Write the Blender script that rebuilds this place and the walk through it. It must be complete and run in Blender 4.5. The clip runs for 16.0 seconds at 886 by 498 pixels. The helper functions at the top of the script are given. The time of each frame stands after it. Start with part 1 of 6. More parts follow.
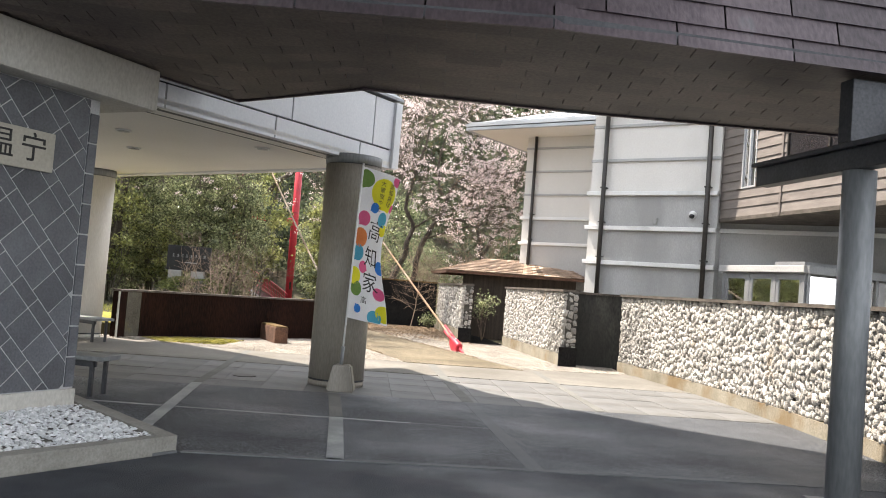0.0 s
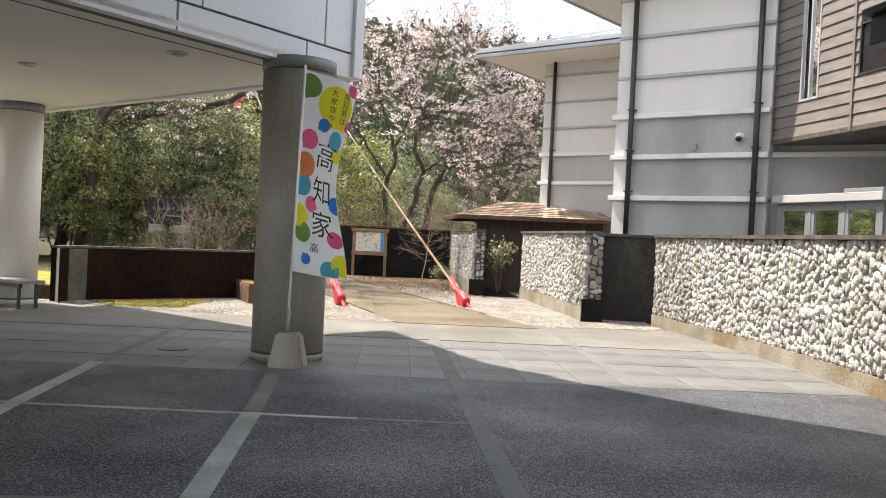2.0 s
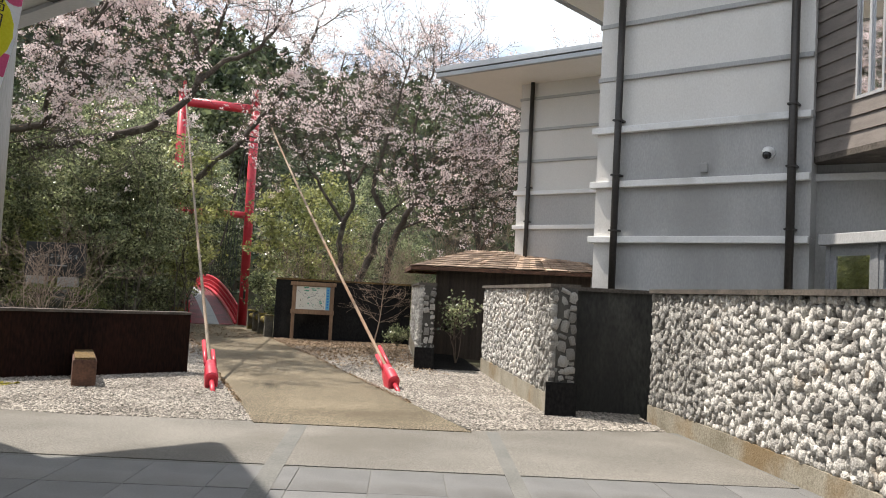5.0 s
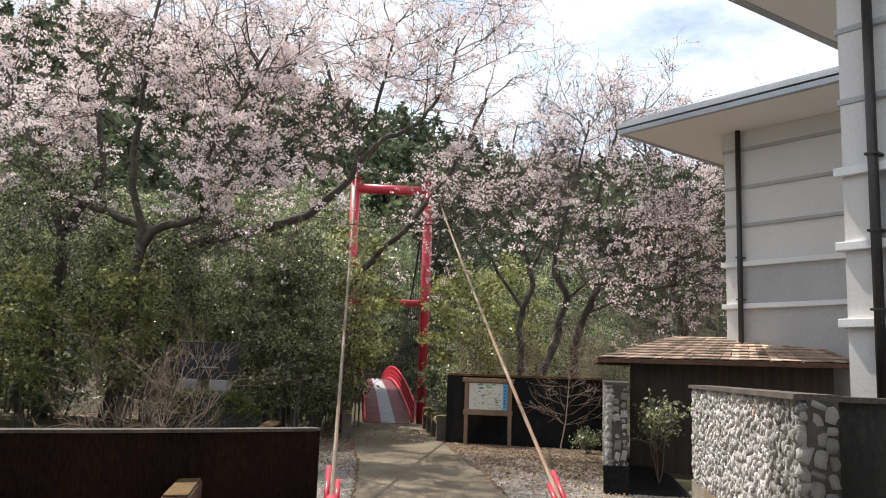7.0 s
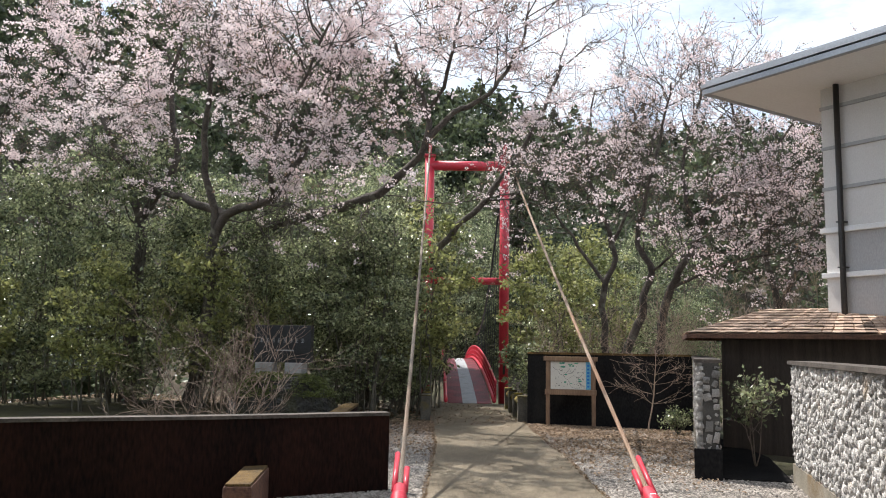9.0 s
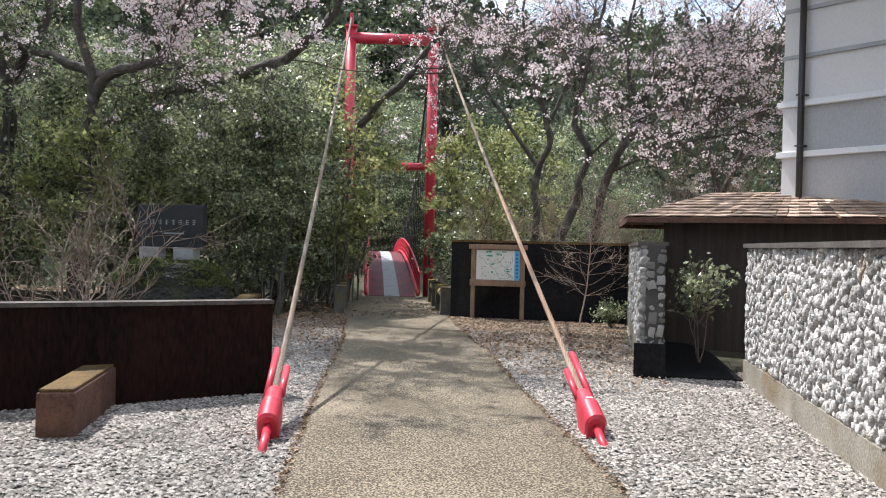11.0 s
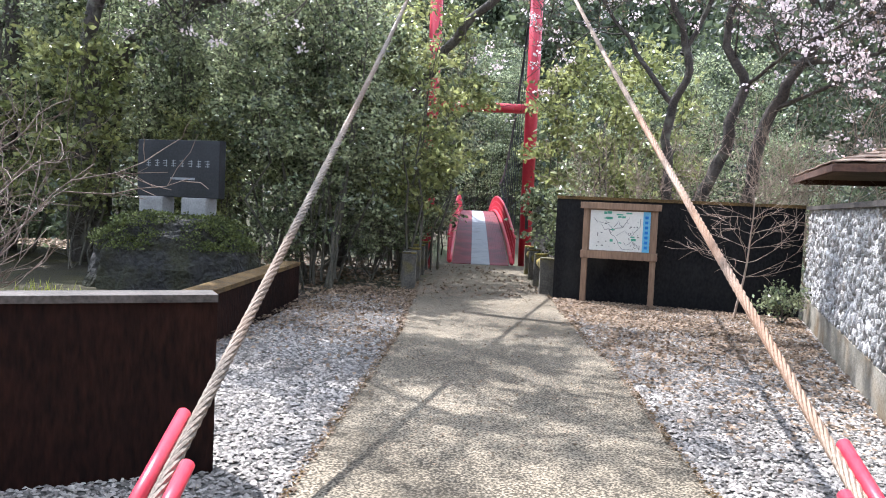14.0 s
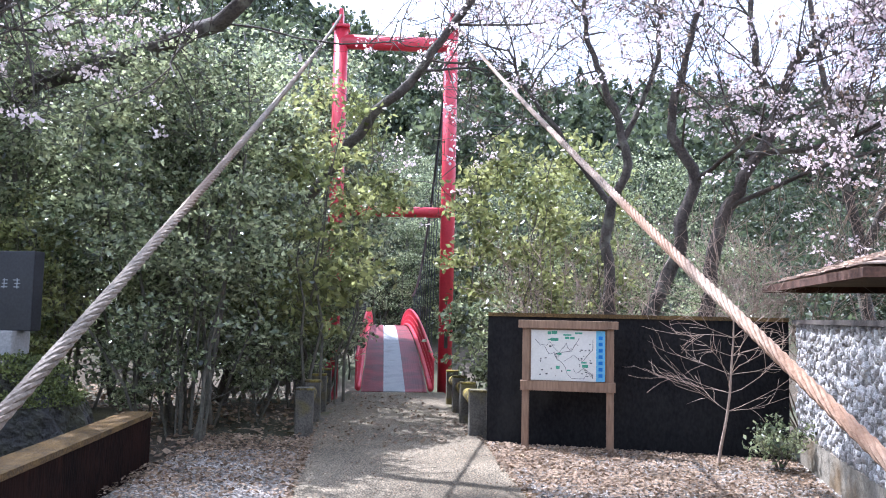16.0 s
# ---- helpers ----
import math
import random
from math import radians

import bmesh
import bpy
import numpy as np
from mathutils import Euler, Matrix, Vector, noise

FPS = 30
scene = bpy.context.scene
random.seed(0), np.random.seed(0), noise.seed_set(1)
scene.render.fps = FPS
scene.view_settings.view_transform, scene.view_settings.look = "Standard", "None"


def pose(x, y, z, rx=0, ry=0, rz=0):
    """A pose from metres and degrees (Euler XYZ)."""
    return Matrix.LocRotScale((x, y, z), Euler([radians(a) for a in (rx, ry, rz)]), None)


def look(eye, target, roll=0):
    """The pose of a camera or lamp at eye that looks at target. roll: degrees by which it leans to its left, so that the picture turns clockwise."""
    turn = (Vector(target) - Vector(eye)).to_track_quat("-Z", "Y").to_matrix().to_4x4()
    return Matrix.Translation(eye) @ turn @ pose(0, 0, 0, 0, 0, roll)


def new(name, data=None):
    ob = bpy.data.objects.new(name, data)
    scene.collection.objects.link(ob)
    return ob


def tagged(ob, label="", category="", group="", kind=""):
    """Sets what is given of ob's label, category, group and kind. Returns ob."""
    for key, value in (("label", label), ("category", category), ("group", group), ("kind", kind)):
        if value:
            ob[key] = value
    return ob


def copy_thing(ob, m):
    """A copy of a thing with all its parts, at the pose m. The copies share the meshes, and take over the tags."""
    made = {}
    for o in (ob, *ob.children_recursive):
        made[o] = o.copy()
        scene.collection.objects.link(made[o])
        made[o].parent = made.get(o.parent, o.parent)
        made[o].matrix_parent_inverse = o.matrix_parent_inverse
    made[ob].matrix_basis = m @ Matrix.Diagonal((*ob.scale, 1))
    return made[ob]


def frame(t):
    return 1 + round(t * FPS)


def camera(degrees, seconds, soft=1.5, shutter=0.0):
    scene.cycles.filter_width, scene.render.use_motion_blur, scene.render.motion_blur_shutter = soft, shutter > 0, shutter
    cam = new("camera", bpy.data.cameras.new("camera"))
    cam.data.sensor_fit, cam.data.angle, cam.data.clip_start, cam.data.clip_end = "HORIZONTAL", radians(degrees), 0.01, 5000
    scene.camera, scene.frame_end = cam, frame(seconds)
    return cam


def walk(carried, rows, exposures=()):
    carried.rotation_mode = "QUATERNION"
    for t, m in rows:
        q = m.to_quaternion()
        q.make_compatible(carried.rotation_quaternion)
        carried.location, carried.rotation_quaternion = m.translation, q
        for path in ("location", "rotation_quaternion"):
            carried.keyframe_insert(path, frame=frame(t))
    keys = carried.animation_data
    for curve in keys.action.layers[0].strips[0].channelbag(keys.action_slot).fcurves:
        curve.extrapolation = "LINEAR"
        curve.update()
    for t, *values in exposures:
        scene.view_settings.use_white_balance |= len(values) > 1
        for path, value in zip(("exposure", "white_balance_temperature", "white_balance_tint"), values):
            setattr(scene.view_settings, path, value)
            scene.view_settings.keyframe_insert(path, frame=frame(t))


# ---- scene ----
cam = camera(56.3, 16.0, 1.0)
METRES, EYE, TILT, LEAN, TURN = 20.5, 1.5, 0.0, 0.0, 0.0
ROWS = [
    (0.0, 0.0, 0.0, 0.0, -0.22, 2.73, -4.52),
    (0.5, 0.0059, 0.0351, -0.0021, 3.03, 1.95, -4.08),
    (1.0, 0.0145, 0.0698, -0.0031, 2.68, -0.11, -3.44),
    (1.5, 0.0222, 0.1036, -0.0031, 1.6, -0.53, -2.98),
    (2.0, 0.0294, 0.1374, -0.0038, 1.93, -0.75, -2.82),
    (2.5, 0.0387, 0.1751, -0.0034, 2.06, -1.14, -2.7),
    (3.0, 0.0461, 0.2097, -0.004, 1.7, -1.37, -2.86),
    (5.5, 0.0887, 0.4056, 0.0013, 2.91, 5.71, -3.17),
    (6.0, 0.0873, 0.4464, 0.0077, 7.11, 8.16, -3.21),
    (6.5, 0.0895, 0.4803, 0.0131, 11.79, 8.87, -2.42),
    (7.0, 0.0879, 0.507, 0.0145, 16.06, 8.27, -1.91),
    (7.5, 0.0889, 0.522, 0.0172, 19.23, 7.72, -1.59),
    (8.0, 0.0903, 0.5251, 0.0173, 21.59, 7.22, -1.36),
    (10.5, 0.0722, 0.6055, 0.0075, 21.74, 3.66, 0.08),
    (11.0, 0.0675, 0.6379, 0.0041, 17.38, -0.28, -1.41),
    (11.5, 0.0635, 0.669, 0.0023, 17.84, -3.82, -2.26),
    (12.0, 0.053, 0.7011, 0.0011, 22.95, -2.97, -3.08),
    (12.5, 0.0455, 0.7364, -0.0001, 23.81, -3.7, -2.94),
    (13.0, 0.0296, 0.7709, -0.0014, 25.2, -4.93, -1.69),
    (13.5, 0.0176, 0.8059, -0.0001, 25.52, -4.59, -1.45),
    (14.0, 0.0016, 0.8397, 0.0008, 24.19, -3.25, -2.56),
    (14.5, -0.0123, 0.8722, 0.0066, 21.54, -0.24, -2.52),
    (15.0, -0.0274, 0.9036, 0.009, 20.44, 2.55, -1.28),
    (15.5, -0.0384, 0.9319, 0.009, 19.08, 3.73, -0.85),
    (16.0, -0.0482, 0.9621, 0.0077, 18.07, 4.57, -1.19),
]
walk(cam, [(t, pose(0, 0, EYE, TILT, LEAN, TURN) @ pose(METRES * x, METRES * y, METRES * z, 90 + pitch, roll, yaw)) for t, x, y, z, yaw, pitch, roll in ROWS],
     [(0.0, 1.33, 7000, 13), (2.0, 1.12, 6950, 13), (3.0, 0.9, 6950, 10), (5.5, 0.5, 6700, 12), (8.0, 0.43, 6550, 13), (10.5, 0.6, 6100, 13), (13.0, 1.12, 5800, 12), (14.5, 1.44, 5550, 17), (16.0, 1.48, 5350, 20)])

# ---- world, sun ----
SUN = Vector((-0.54, 0.226, 1.0)).normalized()
sun = new("sun", bpy.data.lights.new("sun", "SUN"))
sun.data.energy, sun.data.angle, sun.data.color = 4.9, radians(0.55), (1.0, 0.95, 0.87)
sun.matrix_world = look(SUN * 60, (0, 0, 0))
world = bpy.data.worlds.new("sky")
scene.world = world
world.use_nodes = True
wn, wl = world.node_tree.nodes, world.node_tree.links
wn.clear()
w_out = wn.new("ShaderNodeOutputWorld")
w_sky = wn.new("ShaderNodeTexSky")
w_sky.sky_type, w_sky.sun_disc = "NISHITA", False
w_sky.sun_elevation, w_sky.sun_rotation = math.asin(SUN.z), math.atan2(SUN.x, SUN.y)
w_b1 = wn.new("ShaderNodeBackground")
w_b1.inputs[1].default_value = 0.15
w_b2 = wn.new("ShaderNodeBackground")
w_b2.inputs[0].default_value = (0.85, 0.925, 1.0, 1)
w_b2.inputs[1].default_value = 1.02
w_tc = wn.new("ShaderNodeTexCoord")
w_map = wn.new("ShaderNodeMapping")
w_map.inputs["Scale"].default_value = (1.0, 1.0, 2.6)
w_noise = wn.new("ShaderNodeTexNoise")
w_noise.inputs["Scale"].default_value = 5.5
w_noise.inputs["Detail"].default_value = 7
w_noise.inputs["Roughness"].default_value = 0.62
w_ramp = wn.new("ShaderNodeValToRGB")
w_ramp.color_ramp.elements[0].position, w_ramp.color_ramp.elements[1].position = 0.25, 0.56
w_mix = wn.new("ShaderNodeMixShader")
wl.new(w_tc.outputs["Generated"], w_map.inputs[0])
wl.new(w_map.outputs[0], w_noise.inputs[0])
wl.new(w_noise.outputs[0], w_ramp.inputs[0])
wl.new(w_sky.outputs[0], w_b1.inputs[0])
wl.new(w_ramp.outputs[0], w_mix.inputs[0])
wl.new(w_b1.outputs[0], w_mix.inputs[1])
wl.new(w_b2.outputs[0], w_mix.inputs[2])
wl.new(w_mix.outputs[0], w_out.inputs[0])


# ---- materials ----
def mat(name, c1, c2, rough=0.8, scale=2.0, fine=40.0, bump=0.15, metal=0.0, vary=0.0, island=0.0, spec=0.5,
        stain=None, stain_scale=0.8, stain_at=0.62, stretch=(1, 1, 1), thin=0.0, dist=0.02, rough2=None, share=0.5, tight=0.14, mid=0.5):
    """Two-scale procedural surface: broad tone, fine grain with relief, optional stains, optional tone per piece."""
    m = bpy.data.materials.new(name)
    m.use_nodes = True
    n, l = m.node_tree.nodes, m.node_tree.links
    b = n["Principled BSDF"]
    tc = n.new("ShaderNodeTexCoord")
    mp = n.new("ShaderNodeMapping")
    mp.inputs["Scale"].default_value = stretch
    l.new(tc.outputs["Object"], mp.inputs[0])
    big, small = n.new("ShaderNodeTexNoise"), n.new("ShaderNodeTexNoise")
    big.inputs["Scale"].default_value, small.inputs["Scale"].default_value = scale, fine
    big.inputs["Detail"].default_value, small.inputs["Detail"].default_value = 5, 4
    l.new(mp.outputs[0], big.inputs[0])
    l.new(mp.outputs[0], small.inputs[0])
    add = n.new("ShaderNodeMath")
    add.operation = "MULTIPLY_ADD"
    add.inputs[1].default_value = 1 - share
    l.new(big.outputs[0], add.inputs[0])
    half = n.new("ShaderNodeMath")
    half.operation = "MULTIPLY"
    half.inputs[1].default_value = share
    l.new(small.outputs[0], half.inputs[0])
    l.new(half.outputs[0], add.inputs[2])
    ramp = n.new("ShaderNodeValToRGB")
    ramp.color_ramp.elements[0].position, ramp.color_ramp.elements[1].position = mid - tight, mid + tight
    ramp.color_ramp.elements[0].color, ramp.color_ramp.elements[1].color = (*c1, 1), (*c2, 1)
    l.new(add.outputs[0], ramp.inputs[0])
    colour = ramp.outputs[0]
    if stain:
        sn = n.new("ShaderNodeTexNoise")
        sn.inputs["Scale"].default_value, sn.inputs["Detail"].default_value = stain_scale, 6
        l.new(mp.outputs[0], sn.inputs[0])
        sr = n.new("ShaderNodeValToRGB")
        sr.color_ramp.elements[0].position, sr.color_ramp.elements[1].position = stain_at - 0.06, stain_at + 0.08
        sr.color_ramp.elements[1].color = (0.68, 0.68, 0.68, 1)
        l.new(sn.outputs[0], sr.inputs[0])
        mx = n.new("ShaderNodeMix")
        mx.data_type = "RGBA"
        mx.inputs[7].default_value = (*stain, 1)
        l.new(sr.outputs[0], mx.inputs[0])
        l.new(colour, mx.inputs[6])
        colour = mx.outputs[2]
    for amount, node, socket in ((vary, "ShaderNodeObjectInfo", "Random"), (island, "ShaderNodeNewGeometry", "Random Per Island")):
        if amount:
            src = n.new(node)
            mr = n.new("ShaderNodeMapRange")
            mr.inputs[3].default_value, mr.inputs[4].default_value = 1 - amount, 1 + amount
            l.new(src.outputs[socket], mr.inputs[0])
            hsv = n.new("ShaderNodeHueSaturation")
            l.new(mr.outputs[0], hsv.inputs["Value"])
            l.new(colour, hsv.inputs["Color"])
            colour = hsv.outputs[0]
    l.new(colour, b.inputs["Base Color"])
    b.inputs["Roughness"].default_value = rough
    b.inputs["Metallic"].default_value = metal
    b.inputs["Specular IOR Level"].default_value = spec
    if rough2 is not None:
        rr = n.new("ShaderNodeMapRange")
        rr.inputs[1].default_value, rr.inputs[2].default_value = 0.35, 0.65
        rr.inputs[3].default_value, rr.inputs[4].default_value = rough, rough2
        l.new(big.outputs[0], rr.inputs[0])
        l.new(rr.outputs[0], b.inputs["Roughness"])
    if bump:
        bp = n.new("ShaderNodeBump")
        bp.inputs["Strength"].default_value, bp.inputs["Distance"].default_value = bump, dist
        l.new(small.outputs[0], bp.inputs["Height"])
        l.new(bp.outputs[0], b.inputs["Normal"])
    if thin:
        tr = n.new("ShaderNodeBsdfTranslucent")
        l.new(colour, tr.inputs[0])
        ms = n.new("ShaderNodeMixShader")
        ms.inputs[0].default_value = thin
        l.new(b.outputs[0], ms.inputs[1])
        l.new(tr.outputs[0], ms.inputs[2])
        l.new(ms.outputs[0], n["Material Output"].inputs[0])
    return m


def glass(name, tint=(0.9, 0.95, 0.95)):
    m = bpy.data.materials.new(name)
    m.use_nodes = True
    b = m.node_tree.nodes["Principled BSDF"]
    b.inputs["Base Color"].default_value = (*tint, 1)
    b.inputs["Roughness"].default_value = 0.03
    b.inputs["Transmission Weight"].default_value = 1.0
    b.inputs["IOR"].default_value = 1.45
    return m


M = dict(
    asphalt=mat("asphalt", (0.010, 0.014, 0.022), (0.06, 0.068, 0.084), 0.7, 0.9, 90, 0.9, stain=(0.07, 0.077, 0.09), stain_scale=0.9, stain_at=0.68, dist=0.01, rough2=0.4, share=0.75, tight=0.07, mid=0.52),
    aggregate=mat("aggregate", (0.012, 0.015, 0.020), (0.20, 0.212, 0.232), 0.75, 0.6, 85, 1.0, stain=(0.035, 0.037, 0.042), stain_scale=0.4, stain_at=0.6, dist=0.012, rough2=0.45, share=0.85, tight=0.075, mid=0.545),
    slab=mat("slab", (0.125, 0.126, 0.126), (0.215, 0.214, 0.21), 0.7, 0.8, 80, 0.35, vary=0.09, stain=(0.10, 0.096, 0.09), stain_scale=0.9, stain_at=0.56, dist=0.006, share=0.4, rough2=0.5, spec=0.25),
    pale_strip=mat("pale_strip", (0.24, 0.25, 0.25), (0.38, 0.385, 0.375), 0.8, 2.0, 60, 0.2, stain=(0.15, 0.165, 0.16), stain_scale=1.4, stain_at=0.56),
    path=mat("path_concrete", (0.058, 0.047, 0.031), (0.33, 0.277, 0.195), 0.92, 0.6, 62, 0.6, stain=(0.085, 0.068, 0.044), stain_scale=0.45, stain_at=0.6, dist=0.012, share=0.82, tight=0.078, mid=0.525, spec=0.3),
    soil=mat("soil", (0.045, 0.035, 0.022), (0.10, 0.078, 0.05), 0.95, 0.7, 25, 0.7, stain=(0.045, 0.06, 0.02), stain_scale=0.25, stain_at=0.52, dist=0.04),
    gravel_bed=mat("gravel_bed", (0.07, 0.065, 0.055), (0.22, 0.205, 0.18), 0.9, 1.5, 50, 0.8, dist=0.03),
    pebble=mat("pebble", (0.19, 0.168, 0.145), (0.41, 0.375, 0.33), 0.85, 1.0, 60, 0.2, island=0.6, spec=0.3),
    white_pebble=mat("white_pebble", (0.62, 0.63, 0.64), (0.85, 0.85, 0.85), 0.7, 9, 90, 0.2, island=0.25),
    joint=mat("dark_joint", (0.105, 0.105, 0.098), (0.18, 0.178, 0.165), 0.9, 2, 60, 0.3),
    wet_strip=mat("grey_strip", (0.10, 0.105, 0.11), (0.165, 0.17, 0.175), 0.8, 2, 60, 0.3),
    block=mat("concrete_block", (0.21, 0.20, 0.18), (0.33, 0.315, 0.285), 0.9, 3, 50, 0.3),
    apron=mat("worn_concrete", (0.10, 0.094, 0.082), (0.235, 0.22, 0.195), 0.88, 0.6, 70, 0.8, stain=(0.105, 0.096, 0.08), stain_scale=0.5, stain_at=0.56, dist=0.01, share=0.65, tight=0.10),
    plastic=mat("milky_plastic", (0.62, 0.63, 0.63), (0.78, 0.79, 0.79), 0.3, 2, 20, 0.1, thin=0.5),
    old_concrete=mat("old_concrete", (0.055, 0.05, 0.042), (0.16, 0.145, 0.115), 0.95, 3, 40, 0.6, stain=(0.16, 0.13, 0.03), stain_scale=2.5, stain_at=0.6),
    map_cream=mat("map_cream", (0.62, 0.60, 0.52), (0.72, 0.70, 0.62), 0.5, 3, 40, 0),
    # moss bed colour darkened for shade, with dark soil stains
    shaded_moss=mat("shaded_moss", (0.022, 0.022, 0.010), (0.10, 0.088, 0.03), 0.95, 1.2, 40, 0.9, stain=(0.035, 0.026, 0.016), stain_scale=0.8, stain_at=0.52, dist=0.05),
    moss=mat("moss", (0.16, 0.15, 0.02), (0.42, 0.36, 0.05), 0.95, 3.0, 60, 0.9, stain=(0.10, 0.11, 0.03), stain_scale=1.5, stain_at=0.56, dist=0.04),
    moss_dark=mat("moss_dark", (0.06, 0.04, 0.018), (0.20, 0.12, 0.035), 0.95, 4.0, 50, 0.9, dist=0.03),
    stone=mat("river_stone", (0.27, 0.255, 0.235), (0.62, 0.60, 0.565), 0.85, 7.0, 45, 0.8, vary=0.36, stain=(0.34, 0.255, 0.165), stain_scale=2.6, stain_at=0.67, dist=0.03, spec=0.3),
    stone_rest=mat("river_stone_rest", (0.27, 0.255, 0.235), (0.62, 0.60, 0.565), 0.85, 7.0, 45, 0.8, island=0.36, stain=(0.34, 0.255, 0.165), stain_scale=2.6, stain_at=0.67, dist=0.03, spec=0.3),
    recess_concrete=mat("dark_concrete", (0.022, 0.022, 0.02), (0.075, 0.073, 0.064), 0.85, 1.0, 30, 0.3, stain=(0.012, 0.012, 0.011), stain_scale=1.2, stain_at=0.55, stretch=(1, 1, 0.4)),
    old_slab=mat("mossy_slab", (0.05, 0.042, 0.028), (0.21, 0.175, 0.12), 0.92, 0.9, 60, 0.9, stain=(0.09, 0.085, 0.02), stain_scale=1.1, stain_at=0.55, dist=0.012, share=0.65, tight=0.1),
    moss_green=mat("green_moss", (0.03, 0.042, 0.012), (0.13, 0.15, 0.035), 0.95, 4, 40, 0, island=0.4),
    grass=mat("grass_blade", (0.22, 0.26, 0.04), (0.45, 0.46, 0.09), 0.6, 2, 20, 0, island=0.4, thin=0.4),
    # paler copy of the column render, with sunlight put into its colour
    sunlit_column=mat("sunlit_column_render", (0.62, 0.59, 0.54), (0.74, 0.71, 0.66), 0.6, 0.9, 60, 0.15, stretch=(1, 1, 0.2), stain=(0.5, 0.47, 0.42), stain_scale=2.2, stain_at=0.64),
    mossy_rail=mat("mossy_rail", (0.05, 0.042, 0.02), (0.17, 0.13, 0.04), 0.95, 5, 40, 0.9, stain=(0.36, 0.28, 0.05), stain_scale=5, stain_at=0.52, dist=0.03),
    shed_wall=mat("dark_shed_board", (0.028, 0.021, 0.016), (0.085, 0.064, 0.05), 0.8, 2, 40, 0.3, stretch=(6, 6, 0.3)),
    porch_frame=mat("porch_aluminium", (0.22, 0.225, 0.235), (0.32, 0.325, 0.335), 0.4, 2, 40, 0.03, metal=0.2),
    mortar=mat("mortar", (0.04, 0.037, 0.033), (0.10, 0.095, 0.085), 0.95, 5, 60, 0.5),
    coping=mat("coping", (0.04, 0.034, 0.028), (0.125, 0.105, 0.088), 0.85, 4, 40, 0.4, stain=(0.2, 0.18, 0.14), stain_scale=3, stain_at=0.66),
    plinth=mat("plinth_concrete", (0.16, 0.14, 0.10), (0.34, 0.31, 0.25), 0.9, 1.5, 40, 0.4, stain=(0.17, 0.10, 0.03), stain_scale=1.2, stain_at=0.55),
    # also paints the shade on the recess floor and the wall end bases
    black_wall=mat("black_concrete", (0.008, 0.008, 0.009), (0.024, 0.023, 0.022), 0.9, 1.2, 30, 0.3, stain=(0.045, 0.044, 0.04), stain_scale=0.9, stain_at=0.66, stretch=(1, 1, 0.6), spec=0.08),
    rust=mat("weathered_rust_concrete", (0.006, 0.0048, 0.0045), (0.03, 0.0135, 0.0095), 0.94, 1.2, 35, 0.5, stain=(0.11, 0.046, 0.025), stain_scale=1.8, stain_at=0.68, stretch=(1, 1, 0.25), spec=0.08),
    pale_concrete=mat("pale_concrete", (0.45, 0.43, 0.39), (0.63, 0.61, 0.56), 0.85, 1.2, 40, 0.25, stain=(0.3, 0.28, 0.24), stain_scale=1.5, stain_at=0.64, stretch=(1, 1, 0.5)),
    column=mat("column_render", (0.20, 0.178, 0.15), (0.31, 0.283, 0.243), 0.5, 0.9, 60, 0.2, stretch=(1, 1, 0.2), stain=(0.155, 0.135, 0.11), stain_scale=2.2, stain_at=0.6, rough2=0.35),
    white_panel=mat("white_panel", (0.72, 0.735, 0.77), (0.82, 0.835, 0.86), 0.45, 0.6, 30, 0.04),
    soffit_white=mat("white_soffit", (0.76, 0.745, 0.71), (0.86, 0.845, 0.815), 0.6, 0.5, 30, 0.04),
    plaster=mat("plaster", (0.62, 0.60, 0.572), (0.73, 0.712, 0.685), 0.85, 0.5, 50, 0.15, stain=(0.54, 0.52, 0.49), stain_scale=0.5, stain_at=0.62, stretch=(1, 1, 0.6)),
    plaster_low=mat("grey_plaster", (0.35, 0.35, 0.35), (0.47, 0.47, 0.465), 0.9, 0.6, 50, 0.2, stain=(0.28, 0.28, 0.275), stain_scale=0.7, stain_at=0.6, stretch=(1, 1, 0.4)),
    band=mat("band_white", (0.68, 0.68, 0.68), (0.80, 0.80, 0.79), 0.7, 1.0, 40, 0.1, stain=(0.5, 0.5, 0.48), stain_scale=1.2, stain_at=0.64),
    pipe=mat("brown_pipe", (0.016, 0.0135, 0.012), (0.042, 0.035, 0.03), 0.45, 2.0, 30, 0.05),
    roof_metal=mat("grey_roof", (0.30, 0.32, 0.34), (0.45, 0.47, 0.49), 0.45, 0.8, 30, 0.06, metal=0.3),
    copper=mat("dark_copper", (0.055, 0.042, 0.05), (0.12, 0.095, 0.105), 0.45, 1.0, 30, 0.15, metal=0.4, island=0.3, stain=(0.22, 0.33, 0.34), stain_scale=1.0, stain_at=0.70, stretch=(1, 1, 0.3)),
    soffit_copper=mat("brown_soffit_board", (0.075, 0.056, 0.05), (0.15, 0.116, 0.10), 0.5, 1.4, 30, 0.2, island=0.22, stain=(0.05, 0.04, 0.038), stain_scale=1.1, stain_at=0.58),
    siding=mat("brown_siding", (0.125, 0.107, 0.097), (0.225, 0.197, 0.178), 0.7, 2, 40, 0.15, vary=0.08, stretch=(1, 1, 5)),
    grey_tile=mat("slate_tile", (0.075, 0.078, 0.088), (0.135, 0.14, 0.155), 0.5, 3, 50, 0.2, vary=0.2),
    grout=mat("grout", (0.42, 0.43, 0.44), (0.58, 0.58, 0.58), 0.9, 5, 60, 0.2),
